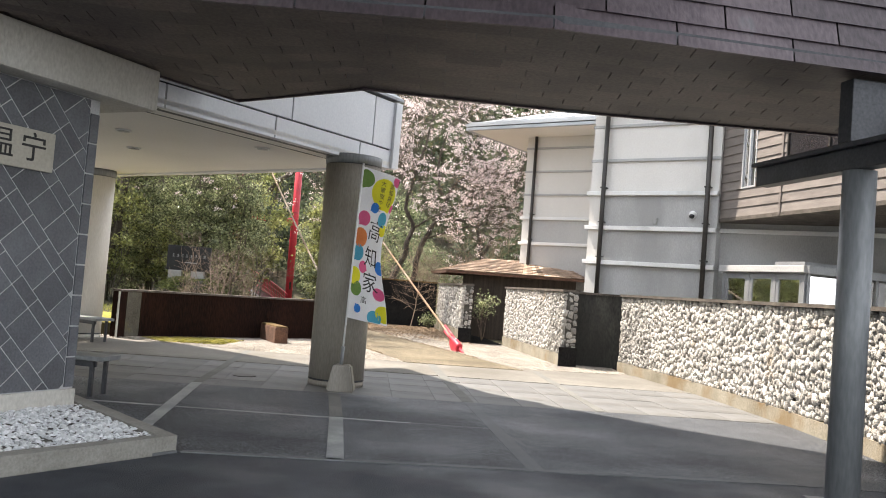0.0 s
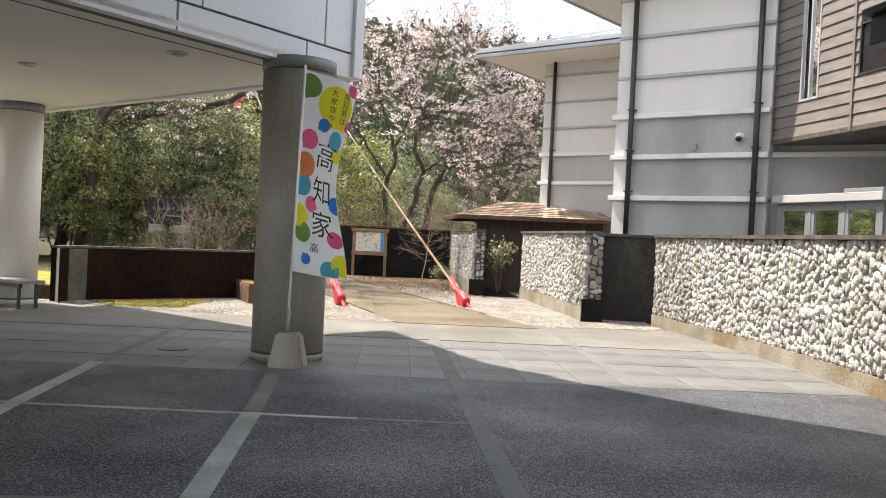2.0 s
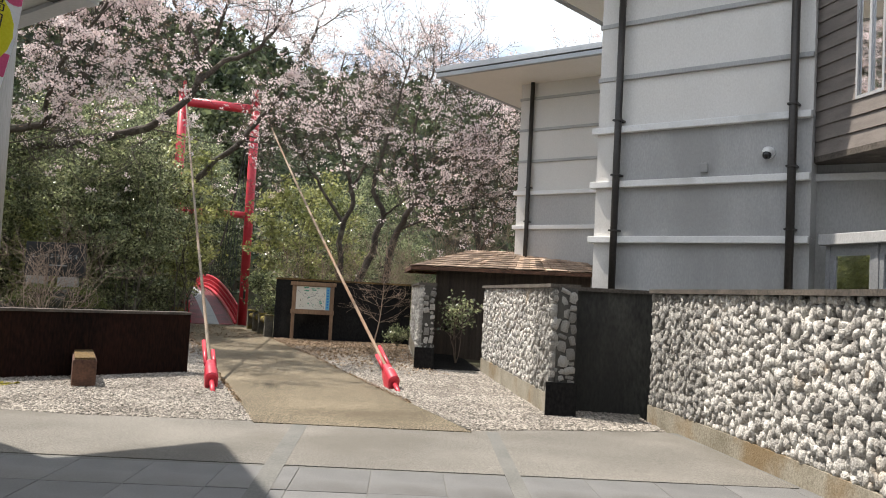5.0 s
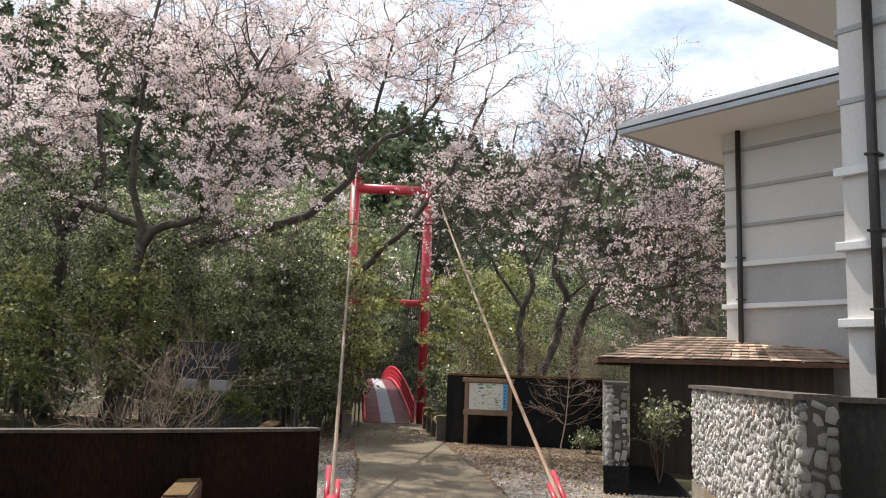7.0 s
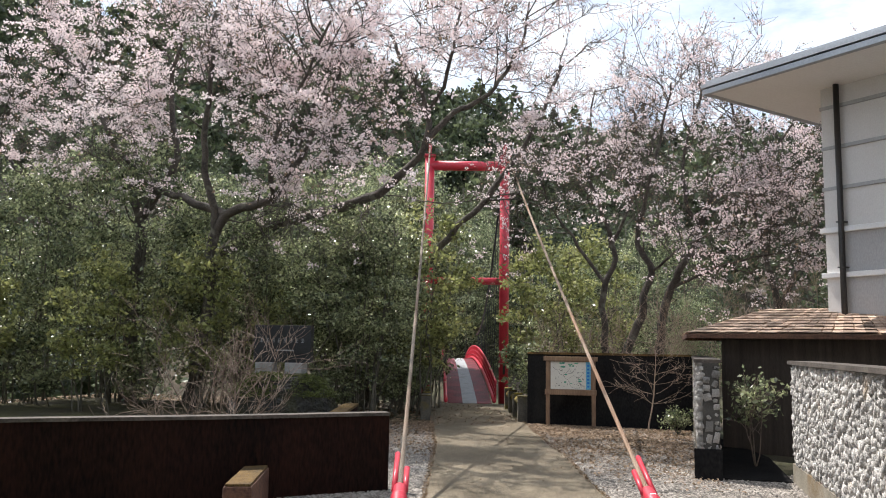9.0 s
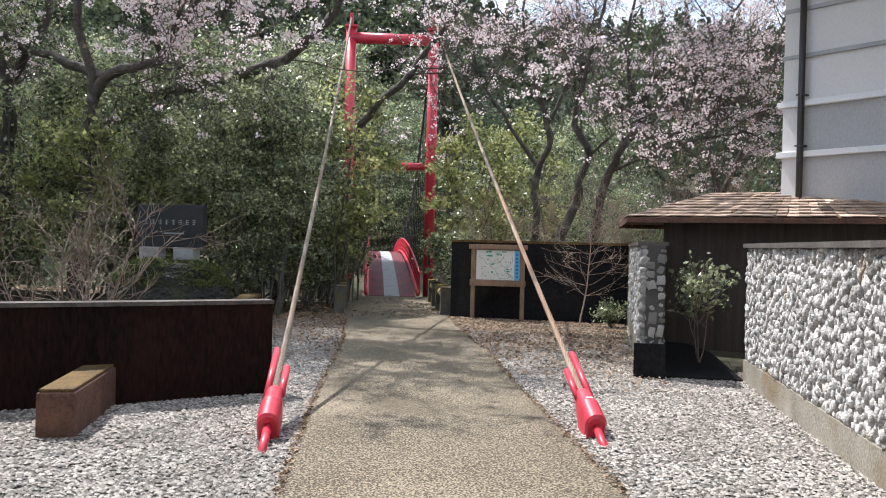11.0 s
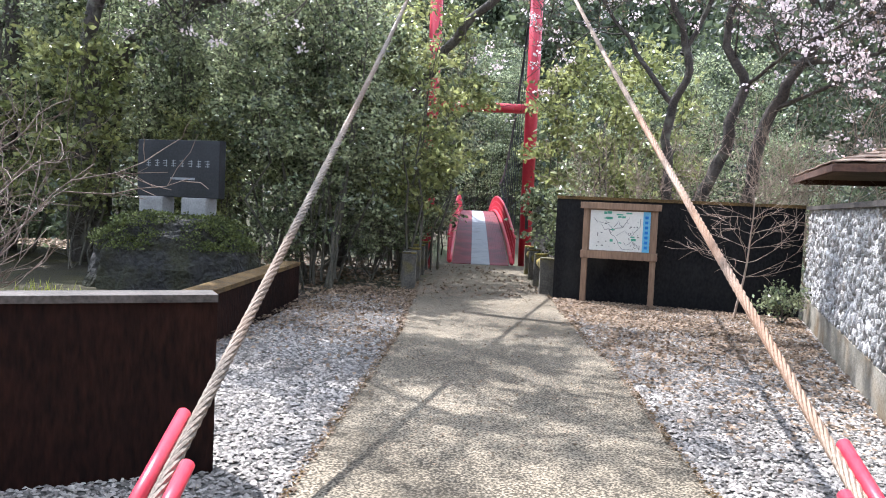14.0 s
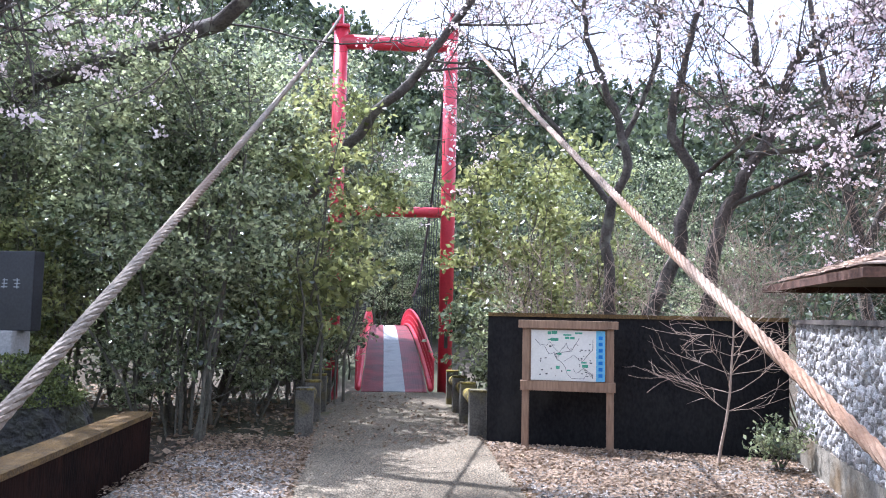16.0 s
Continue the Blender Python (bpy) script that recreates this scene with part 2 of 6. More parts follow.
    steel_grey=mat("painted_grey_steel", (0.17, 0.18, 0.19), (0.27, 0.28, 0.29), 0.45, 1.5, 40, 0.08, metal=0.2, stretch=(1, 1, 0.2)),
    dark_steel=mat("dark_steel", (0.03, 0.033, 0.04), (0.07, 0.072, 0.08), 0.45, 2, 40, 0.06, metal=0.3),
    red=mat("red_paint", (0.50, 0.026, 0.048), (0.64, 0.05, 0.075), 0.38, 2.5, 30, 0.08, stain=(0.38, 0.022, 0.032), stain_scale=3, stain_at=0.66),
    red_deck=mat("red_deck", (0.10, 0.012, 0.018), (0.23, 0.03, 0.04), 0.55, 1.5, 40, 0.2, stain=(0.06, 0.018, 0.018), stain_scale=1.6, stain_at=0.54, spec=0.25),
    deck_grey=mat("deck_grey", (0.24, 0.255, 0.26), (0.38, 0.395, 0.40), 0.8, 1.5, 50, 0.2, stain=(0.18, 0.18, 0.17), stain_scale=1.5, stain_at=0.6, spec=0.25),
    cable=mat("rusty_wire_rope", (0.17, 0.115, 0.075), (0.37, 0.285, 0.21), 0.7, 1.2, 60, 0.3, metal=0.1, stain=(0.25, 0.125, 0.06), stain_scale=0.5, stain_at=0.56),
    cable_grey=mat("grey_wire_rope", (0.12, 0.095, 0.07), (0.31, 0.258, 0.20), 0.7, 1.2, 60, 0.3, metal=0.1, stain=(0.2, 0.125, 0.075), stain_scale=0.6, stain_at=0.58),
    wood=mat("brown_timber", (0.16, 0.095, 0.055), (0.30, 0.19, 0.115), 0.75, 3, 40, 0.3, stretch=(1, 1, 0.15)),
    shingle=mat("cedar_shingle", (0.30, 0.21, 0.155), (0.56, 0.42, 0.32), 0.85, 3, 30, 0.4, island=0.35, vary=0.2),
    log=mat("old_timber", (0.06, 0.03, 0.02), (0.16, 0.08, 0.05), 0.9, 4, 30, 0.5),
    bark=mat("bark", (0.035, 0.028, 0.023), (0.11, 0.092, 0.075), 0.9, 3, 30, 0.7, dist=0.03, stain=(0.19, 0.185, 0.14), stain_scale=4.0, stain_at=0.62),
    twig=mat("twig", (0.13, 0.094, 0.072), (0.27, 0.205, 0.16), 0.85, 3, 30, 0.2),
    pale_twig=mat("pale_twig", (0.21, 0.15, 0.11), (0.43, 0.33, 0.25), 0.85, 3, 30, 0.2),
    stem=mat("thin_stem", (0.06, 0.055, 0.04), (0.15, 0.135, 0.10), 0.8, 3, 30, 0.2),
    leaf=mat("camellia_leaf", (0.085, 0.115, 0.055), (0.48, 0.51, 0.29), 0.22, 0.5, 5, 0, island=0.8, thin=0.5, spec=1.0, share=0.7, tight=0.12, mid=0.52),
    leaf_light=mat("young_sunlit_leaf", (0.12, 0.15, 0.05), (0.40, 0.40, 0.16), 0.3, 0.6, 6, 0, island=0.65, thin=0.5),
    leaf_far=mat("forest_leaf", (0.028, 0.045, 0.026), (0.135, 0.16, 0.08), 0.45, 0.06, 0.8, 0, island=0.6, thin=0.4),
    blossom=mat("cherry_blossom", (0.80, 0.655, 0.655), (0.93, 0.85, 0.84), 0.7, 0.6, 9, 0, island=0.14, thin=0.45),
    dry_leaf=mat("dry_leaf", (0.16, 0.108, 0.07), (0.37, 0.272, 0.18), 0.8, 3, 20, 0, island=0.4, thin=0.2),
    rock=mat("mossy_rock", (0.016, 0.016, 0.015), (0.055, 0.052, 0.045), 0.95, 2.5, 18, 1.0, stain=(0.04, 0.04, 0.014), stain_scale=2.2, stain_at=0.5, dist=0.1),
    slate=mat("black_polished_stone", (0.010, 0.0105, 0.012), (0.026, 0.027, 0.03), 0.4, 2, 40, 0.02, spec=0.25),
    white_stone=mat("white_block", (0.19, 0.185, 0.18), (0.31, 0.305, 0.29), 0.85, 5, 40, 0.2),
    ink=mat("black_ink", (0.012, 0.012, 0.012), (0.03, 0.03, 0.03), 0.7, 5, 40, 0),
    white_paint=mat("white_paint", (0.72, 0.72, 0.72), (0.82, 0.82, 0.81), 0.5, 3, 40, 0.03),
    cloth=mat("white_cloth", (0.74, 0.74, 0.75), (0.84, 0.84, 0.85), 0.8, 4, 80, 0.05, thin=0.35),
    f_yellow=mat("flag_yellow", (0.75, 0.68, 0.02), (0.85, 0.80, 0.05), 0.8, 4, 80, 0, thin=0.35),
    f_pink=mat("flag_pink", (0.72, 0.10, 0.25), (0.82, 0.16, 0.32), 0.8, 4, 80, 0, thin=0.35),
    f_blue=mat("flag_blue", (0.02, 0.18, 0.55), (0.04, 0.25, 0.66), 0.8, 4, 80, 0, thin=0.35),
    f_teal=mat("flag_teal", (0.06, 0.36, 0.50), (0.1, 0.44, 0.58), 0.8, 4, 80, 0, thin=0.35),
    f_green=mat("flag_green", (0.12, 0.24, 0.05), (0.2, 0.32, 0.08), 0.8, 4, 80, 0, thin=0.35),
    f_orange=mat("flag_orange", (0.72, 0.22, 0.06), (0.82, 0.30, 0.1), 0.8, 4, 80, 0, thin=0.35),
    map_blue=mat("map_blue", (0.10, 0.36, 0.55), (0.16, 0.44, 0.62), 0.5, 3, 40, 0),
    map_green=mat("map_green", (0.05, 0.28, 0.16), (0.09, 0.36, 0.22), 0.5, 3, 40, 0),
    sign_beige=mat("sign_beige", (0.40, 0.37, 0.31), (0.50, 0.47, 0.40), 0.6, 3, 40, 0.03),
    frame_white=mat("aluminium_frame", (0.36, 0.37, 0.385), (0.48, 0.49, 0.505), 0.4, 2, 40, 0.03, metal=0.2),
    # gloom of unlit rooms is put into the wall colour
    unlit_room=mat("unlit_interior", (0.03, 0.03, 0.032), (0.07, 0.068, 0.066), 0.8, 1, 10, 0),
    pane=glass("window_glass"),
    lens=mat("dark_dome", (0.01, 0.01, 0.012), (0.02, 0.02, 0.022), 0.1, 2, 40, 0),
    galv=mat("galvanised", (0.35, 0.36, 0.37), (0.5, 0.51, 0.52), 0.45, 3, 40, 0.05, metal=0.5),
)


# ---- building tools ----
def obj(name, data_bm, material, smooth=False):
    me = bpy.data.meshes.new(name)
    data_bm.to_mesh(me)
    data_bm.free()
    me.materials.append(material)
    if smooth:
        me.polygons.foreach_set("use_smooth", [True] * len(me.polygons))
    return new(name, me)


def thing(name, at, label, category, group="", kind=""):
    e = new(name)
    e.empty_display_size = 0.1
    e.location = at
    return tagged(e, label, category, group, kind)


def under(ob, parent):
    ob.parent = parent
    base = parent.matrix_world.copy() if parent.parent else Matrix.Translation(parent.location)
    if parent.parent:
        base = Matrix.Identity(4) if parent.type == "MESH" else base
    if parent.type == "MESH":
        base = Matrix.Identity(4)
    ob.matrix_parent_inverse = base.inverted()
    return ob


def part(name, data_bm, material, parent, label="", smooth=False):
    ob = under(obj(name, data_bm, material, smooth), parent)
    return tagged(ob, label)


def box(bm, x0, x1, y0, y1, z0, z1, m=None, bevel=0.0):
    r = bmesh.ops.create_cube(bm, size=1.0)
    vs = r["verts"]
    t = Matrix.Translation(((x0 + x1) / 2, (y0 + y1) / 2, (z0 + z1) / 2)) @ Matrix.Diagonal((x1 - x0, y1 - y0, z1 - z0, 1))
    bmesh.ops.transform(bm, matrix=(m @ t if m else t), verts=vs)
    if bevel:
        es = list({e for v in vs for e in v.link_edges})
        bmesh.ops.bevel(bm, geom=es, offset=bevel, segments=2, affect="EDGES", profile=0.6)
    return bm


def prism(bm, pts, z0, z1):
    """A polygon in plan raised from z0 to z1."""
    lo = [bm.verts.new((x, y, z0)) for x, y in pts]
    hi = [bm.verts.new((x, y, z1)) for x, y in pts]
    n = len(pts)
    bm.faces.new(list(reversed(lo)))
    bm.faces.new(hi)
    for i in range(n):
        bm.faces.new((lo[i], lo[(i + 1) % n], hi[(i + 1) % n], hi[i]))
    bmesh.ops.recalc_face_normals(bm, faces=bm.faces)
    return bm


def offset_line(pts, d):
    """The line moved d to its left in plan."""
    out = []
    for i, p in enumerate(pts):
        a, b = pts[max(i - 1, 0)], pts[min(i + 1, len(pts) - 1)]
        v = Vector((b[0] - a[0], b[1] - a[1])).normalized()
        out.append((p[0] - v.y * d, p[1] + v.x * d))
    return out


def ribbon(bm, pts, d0, d1, z0, z1):
    return prism(bm, offset_line(pts, d0) + list(reversed(offset_line(pts, d1))), z0, z1)


def tube(bm, pts, radii, seg=8, cap=True):
    """A round tube along points."""
    pts = [Vector(p) for p in pts]
    if not isinstance(radii, (list, tuple)):
        radii = [radii] * len(pts)
    rings, side = [], None
    for i, p in enumerate(pts):
        d = (pts[min(i + 1, len(pts) - 1)] - pts[max(i - 1, 0)]).normalized()
        if side is None:
            side = d.orthogonal().normalized()
        side = (side - d * side.dot(d)).normalized()
        up = d.cross(side)
        rings.append([bm.verts.new(p + (side * math.cos(a) + up * math.sin(a)) * radii[i]) for a in (2 * math.pi * k / seg for k in range(seg))])
    for a, b in zip(rings, rings[1:]):
        for k in range(seg):
            bm.faces.new((a[k], a[(k + 1) % seg], b[(k + 1) % seg], b[k]))
    if cap:
        bm.faces.new(list(reversed(rings[0])))
        bm.faces.new(rings[-1])
    return bm


def resample(pts, step):
    """Points at even steps along a smooth plan line, with their directions."""
    dense = []
    for i in range(len(pts) - 1):
        p = [Vector(pts[max(0, min(len(pts) - 1, i + k))]) for k in (-1, 0, 1, 2)]
        for j in range(20):
            t = j / 20
            dense.append(0.5 * (2 * p[1] + (p[2] - p[0]) * t + (2 * p[0] - 5 * p[1] + 4 * p[2] - p[3]) * t * t + (3 * p[1] - p[0] - 3 * p[2] + p[3]) * t ** 3))
    dense.append(Vector(pts[-1]))
    out, run = [dense[0]], 0.0
    for a, b in zip(dense, dense[1:]):
        run += (b - a).length
        if run >= step:
            out.append(b)
            run = 0.0
    if (out[-1] - dense[-1]).length > 1e-4:
        out.append(dense[-1])
    return [tuple(p) for p in out]


def B():
    return bmesh.new()


def raw(name, verts, faces, material, smooth=False):
    me = bpy.data.meshes.new(name)
    me.from_pydata(verts, [], faces)
    me.materials.append(material)
    if smooth:
        me.polygons.foreach_set("use_smooth", [True] * len(me.polygons))
    return new(name, me)


def leaf_mesh(centres, size, rng, flat=0.0, long=1.7):
    """Folded four-cornered leaves at the centres, turned at random."""
    n = len(centres)
    c = np.asarray(centres, dtype=float)
    u = rng.normal(size=(n, 3))
    u[:, 2] *= (1 - flat)
    u /= np.linalg.norm(u, axis=1)[:, None]
    v = rng.normal(size=(n, 3))
    v[:, 2] *= (1 - flat)
    v -= (v * u).sum(1)[:, None] * u
    v /= np.linalg.norm(v, axis=1)[:, None] + 1e-9
    w = np.cross(u, v)
    s = (size * rng.uniform(0.6, 1.3, n))[:, None]
    fold = w * s * 0.12
    verts = np.stack([c - u * s * 0.5 * long, c + v * s * 0.5 + fold, c + u * s * 0.5 * long, c - v * s * 0.5 + fold], 1).reshape(-1, 3)
    faces = np.arange(4 * n).reshape(n, 4)
    return verts, faces


def leaves(name, centres, size, rng, material, parent=None, flat=0.0, long=1.7):
    v, f = leaf_mesh(centres, size, rng, flat, long)
    ob = raw(name, v.tolist(), f.tolist(), material)
    return under(ob, parent) if parent else ob


def spots(tips, per, spread, rng):
    c = np.array([tuple(p) for p in tips])
    return np.repeat(c, per, axis=0) + rng.normal(size=(len(c) * per, 3)) * spread


def inside(p, poly):
    x, y = p
    r = False
    for (x0, y0), (x1, y1) in zip(poly, poly[1:] + poly[:1]):
        if (y0 > y) != (y1 > y) and x < (x1 - x0) * (y - y0) / (y1 - y0) + x0:
            r = not r
    return r


# ---- plan ----
AX = Vector((-0.379, 0.925, 0)).normalized()      # along the footbridge
PX = Vector((AX.y, -AX.x, 0))                      # across it
BR = Vector((-7.45, 36.3, 0.0))                    # where its deck begins
GATE_L, GATE_R = Vector((-9.33, 37.1, 0)), Vector((-6.9, 38.05, 0))
YARD_EDGE = [(-7.4, 16.9), (-5.4, 16.45), (-3.6, 16.2), (-2.4, 16.15), (-0.6, 16.4), (1.75, 16.6), (2.6, 16.95), (4.05, 17.35)]
PATH_L = [(-0.55, 16.3), (-1.09, 17.66), (-2.38, 20.85), (-4.2, 25.59), (-6.35, 30.4), (-8.2, 35.9)]
PATH_R = [(1.78, 16.5), (0.97, 18.49), (-0.72, 22.7), (-1.65, 25.2), (-2.15, 26.2), (-3.3, 29.1), (-4.2, 31.2), (-6.7, 36.6)]
RIGHT_WALL = [(4.02, 18.3), (4.4, 16.0), (4.7, 13.8), (4.85, 11.5), (4.9, 9.5), (4.85, 7.5), (4.7, 5.5)]
MID_WALL = [(1.9, 23.9), (2.74, 18.2)]
END_WALL = [(-0.05, 30.7), (0.66, 23.6)]
BLACK_WALL = [(-3.85, 30.45), (-0.1, 31.0)]
RUST_WALL = [(-6.4, 16.75), (-6.15, 17.45), (-5.4, 18.2), (-4.6, 18.9), (-3.8, 19.7), (-2.85, 20.75)]
LOW_WALL = [(-4.3, 21.0), (-5.0, 22.9), (-6.8, 27.4)]


def ground_height(x, y):
    """Flat by the houses, a gorge across the footbridge, wooded slopes beyond."""
    s = (x - BR.x) * AX.x + (y - BR.y) * AX.y
    g = -5.0 * math.exp(-((s - 17) / 9.0) ** 2)
    far = max(0.0, s - 34) / 85
    h = 34 * min(1.0, far) ** 0.9 if s > 34 else 0.0
    h += (3.0 * noise.noise((x * 0.02, y * 0.02, 0.3)) if s > 40 else 0.0)
    left = max(0.0, -(x + 22) - 6) / 60
    return g + h + 20 * min(1.0, left) ** 1.2 * min(1, max(0, (y - 5) / 20))


# ---- ground ----
gv, gf = [], []
xs = np.concatenate([[-900, -400, -200], np.linspace(-120, 120, 81), [200, 400, 900]])
ys = np.concatenate([[-900, -300, -120], np.linspace(-60, 180, 81), [260, 500, 900]])
for gy in ys:
    for gx in xs:
        gv.append((gx, gy, ground_height(gx, gy) - 0.05))
for j in range(len(ys) - 1):
    for i in range(len(xs) - 1):
        k = j * len(xs) + i
        gf.append((k, k + 1, k + 1 + len(xs), k + len(xs)))
tagged(raw("ground", gv, gf, M["soil"], True), "dark leaf-strewn soil rising to wooded slopes", "ground", kind="structure")

b = B()
prism(b, [(-30, -30), (30, -30), (30, 8.5), (3.3, 7.42), (-0.8, 6.97), (-2.0, 6.83), (-2.9, 5.55), (-6, 3.6), (-12, 2.0), (-30, 1.0)], -0.08, 0.0)
tagged(obj("road", b, M["asphalt"]), "dark smooth asphalt driveway with faint stains", "road", kind="structure")
b = B()
prism(b, [(-2.0, 6.83), (-0.8, 6.97), (3.3, 7.42), (30, 8.5), (30, 11.6), (4.9, 11.45), (-0.2, 11.15), (-2.7, 10.95), (-14, 10.0), (-14, 8.4), (-4.0, 9.2), (-3.8, 8.5)], -0.08, 0.004)
tagged(obj("pavement_yard", b, M["aggregate"]), "grey exposed-aggregate paving of the forecourt", "pavement", kind="structure")
b = B()
prism(b, [(-14, 10.0), (-2.7, 10.95), (-0.2, 11.15), (4.9, 11.45), (30, 11.6), (30, 18), (4.05, 17.35), (2.6, 16.95), (1.75, 16.6), (-0.6, 16.4), (-2.4, 16.15), (-3.6, 16.2), (-5.4, 16.45), (-7.4, 16.9), (-14, 19)], -0.08, -0.005)
slab_base = tagged(obj("pavement_slabs", b, M["joint"]), "pale concrete paving slabs with open joints", "pavement", kind="structure")
b = B()
prism(b, [(-14, 13.2), (-3.4, 14.05), (-0.2, 14.3), (4.55, 14.65), (4.3, 16.4), (4.05, 17.35), (2.6, 16.95), (1.75, 16.6), (-0.6, 16.4), (-2.4, 16.15), (-3.6, 16.2), (-5.4, 16.45), (-7.4, 16.9), (-14, 19)], -0.03, 0.003)
tagged(obj("pavement_apron", b, M["apron"]), "worn tan-grey concrete apron before the gravel", "pavement", kind="structure")
b = B()
prism(b, PATH_L + list(reversed(PATH_R)), -0.08, 0.012)
tagged(obj("pavement_path", b, M["path"]), "worn tan concrete footpath leading to the bridge", "path", kind="structure")

GRAVEL_L = [(-7.4, 16.92)] + [(x, y + 0.01) for x, y in YARD_EDGE[1:4]] + [(-0.6, 16.42)] + PATH_L[1:4] + [(-5.6, 28.9), (-6.9, 28.2), (-5.1, 23.0), (-4.3, 21.0), (-2.9, 20.8), (-3.8, 19.65), (-5.4, 18.15), (-6.2, 17.3)]
GRAVEL_R = [(1.78, 16.62), (2.6, 16.97), (4.05, 17.37), (3.98, 18.4), (4.4, 24.6), (0.7, 24.6), (-0.05, 30.6), (-3.85, 30.4), (-3.4, 29.3), (-2.2, 26.2), (-1.68, 25.2), (-0.72, 22.7), (0.97, 18.49)]
for nm, poly in (("ground_gravel", GRAVEL_L), ("ground_gravel_b", GRAVEL_R)):
    b = B()
    prism(b, poly, -0.08, -0.004)
    tagged(obj(nm, b, M["gravel_bed"]), "bed of pale grey crushed gravel", "gravel", kind="structure")


# ---- walls ----
def rubble_wall(name, line, top, thick, label, plinth_top=0.22):
    """A wall faced with river stones on its left side: plinth, core and coping."""
    w = thing(name, (*line[0], 0), label, "wall", kind="structure")
    pts = resample(line, 0.6)
    part("plinth", ribbon(B(), pts, 0.0, -thick, -0.05, plinth_top), M["plinth"], w, "stained concrete plinth")
    part("core", ribbon(B(), pts, -0.07, -thick, plinth_top, top - 0.05), M["mortar"], w)
    part("coping", ribbon(B(), pts, 0.035, -thick - 0.03, top - 0.05, top), M["coping"], w, "dark weathered coping slab")
    return w, pts


right_wall, right_pts = rubble_wall("wall_right", list(reversed(RIGHT_WALL)), 1.68, 0.32, "wall faced with pale rounded river stones under a dark coping", 0.2)
mid_wall, mid_pts = rubble_wall("wall_middle", list(reversed(MID_WALL)), 1.69, 0.33, "short wall faced with sunlit river stones on a concrete plinth", 0.27)
end_wall, end_pts = rubble_wall("wall_end", list(reversed(END_WALL)), 1.69, 0.30, "narrow wall of river stones beside the leafy ground", 0.35)
gate_wall = thing("wall_recess", (3.4, 20.2, 0), "dark concrete wall set back between the stone walls", "wall", kind="structure")
part("panel", ribbon(B(), [(4.6, 18.7), (3.1, 18.75)], 0.0, -0.2, -0.05, 1.62), M["recess_concrete"], gate_wall)
part("coping", ribbon(B(), [(4.6, 18.68), (3.1, 18.73)], 0.03, -0.24, 1.62, 1.67), M["coping"], gate_wall)
black = thing("wall_black", (-2, 30.7, 0), "black weathered concrete wall behind the map board", "wall", kind="structure")
part("panel", ribbon(B(), BLACK_WALL, -0.0, 0.25, -0.05, 1.66), M["black_wall"], black)
part("coping", ribbon(B(), BLACK_WALL, -0.03, 0.28, 1.66, 1.71), M["moss_dark"], black, "mossy coping")
rust_pts = resample(RUST_WALL, 0.35)
rustw = thing("wall_rust", (-4.6, 18.9, 0), "low curved wall stained rust brown, pale at one end", "wall", kind="structure")
part("panel", ribbon(B(), rust_pts, 0.0, 0.18, -0.05, 0.93), M["rust"], rustw)
part("coping", ribbon(B(), rust_pts, -0.02, 0.20, 0.93, 0.97), M["coping"], rustw, "thin worn coping")
# light on the wall end is painted as a pale strip
part("end_face", ribbon(B(), [(-6.44, 16.72), (-6.41, 16.80)], -0.02, 0.002, -0.05, 0.93), M["pale_concrete"], rustw, "wall end paled as sunlit")
part("side_face", ribbon(B(), resample([(-6.41, 16.80), (-6.3, 17.1), (-6.20, 17.34)], 0.2), -0.006, 0.002, -0.05, 0.92), M["old_concrete"], rustw, "grey strip between the pale end and the rust")
low = thing("wall_low", (-5, 22.9, 0), "low dark retaining wall with a mossy top", "wall", kind="structure")
low_pts = resample(LOW_WALL, 0.5)
part("panel", ribbon(B(), low_pts, 0.0, 0.25, -0.05, 0.5), M["rust"], low)
part("coping", ribbon(B(), low_pts, -0.015, 0.28, 0.5, 0.55), M["moss_dark"], low, "mossy brown top")
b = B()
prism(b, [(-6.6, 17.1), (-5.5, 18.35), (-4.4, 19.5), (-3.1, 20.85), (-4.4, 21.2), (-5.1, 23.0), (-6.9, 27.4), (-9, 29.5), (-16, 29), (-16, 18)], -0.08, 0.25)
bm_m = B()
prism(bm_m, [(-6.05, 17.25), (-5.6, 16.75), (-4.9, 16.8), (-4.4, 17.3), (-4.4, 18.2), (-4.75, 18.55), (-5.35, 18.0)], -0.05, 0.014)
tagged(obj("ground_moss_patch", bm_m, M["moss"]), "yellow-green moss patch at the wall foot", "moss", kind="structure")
tagged(obj("ground_moss", b, M["shaded_moss"]), "raised moss bed behind the wall, darkened for shade", "moss", kind="structure")
# brighter overlay puts the sun on this end of the moss into colour
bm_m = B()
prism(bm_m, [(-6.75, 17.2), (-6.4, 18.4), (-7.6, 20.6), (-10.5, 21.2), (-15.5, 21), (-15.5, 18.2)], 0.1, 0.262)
tagged(obj("ground_moss_lawn", bm_m, M["moss"]), "yellow-green moss beside the porch, coloured as sunlit", "moss", kind="structure")
# deep shade of the recess is painted as a black floor
b = B()
prism(b, [(1.0, 23.7), (1.9, 23.8), (1.55, 26.5), (0.2, 30.4), (0.1, 30.4), (0.75, 25.0)], -0.05, 0.03)
tagged(obj("ground_bed", b, M["black_wall"]), "floor between the stone walls, blackened for shade", "floor", kind="structure")


# ---- the house beyond the stone wall ----
def rect_frame(o, u, w):
    """Axes of a wall: along u in plan from o, w outwards, z up."""
    u3 = Vector((u[0], u[1], 0)).normalized()
    n3 = Vector((w[0], w[1], 0)).normalized()
    m = Matrix.Identity(4)
    for i in range(3):
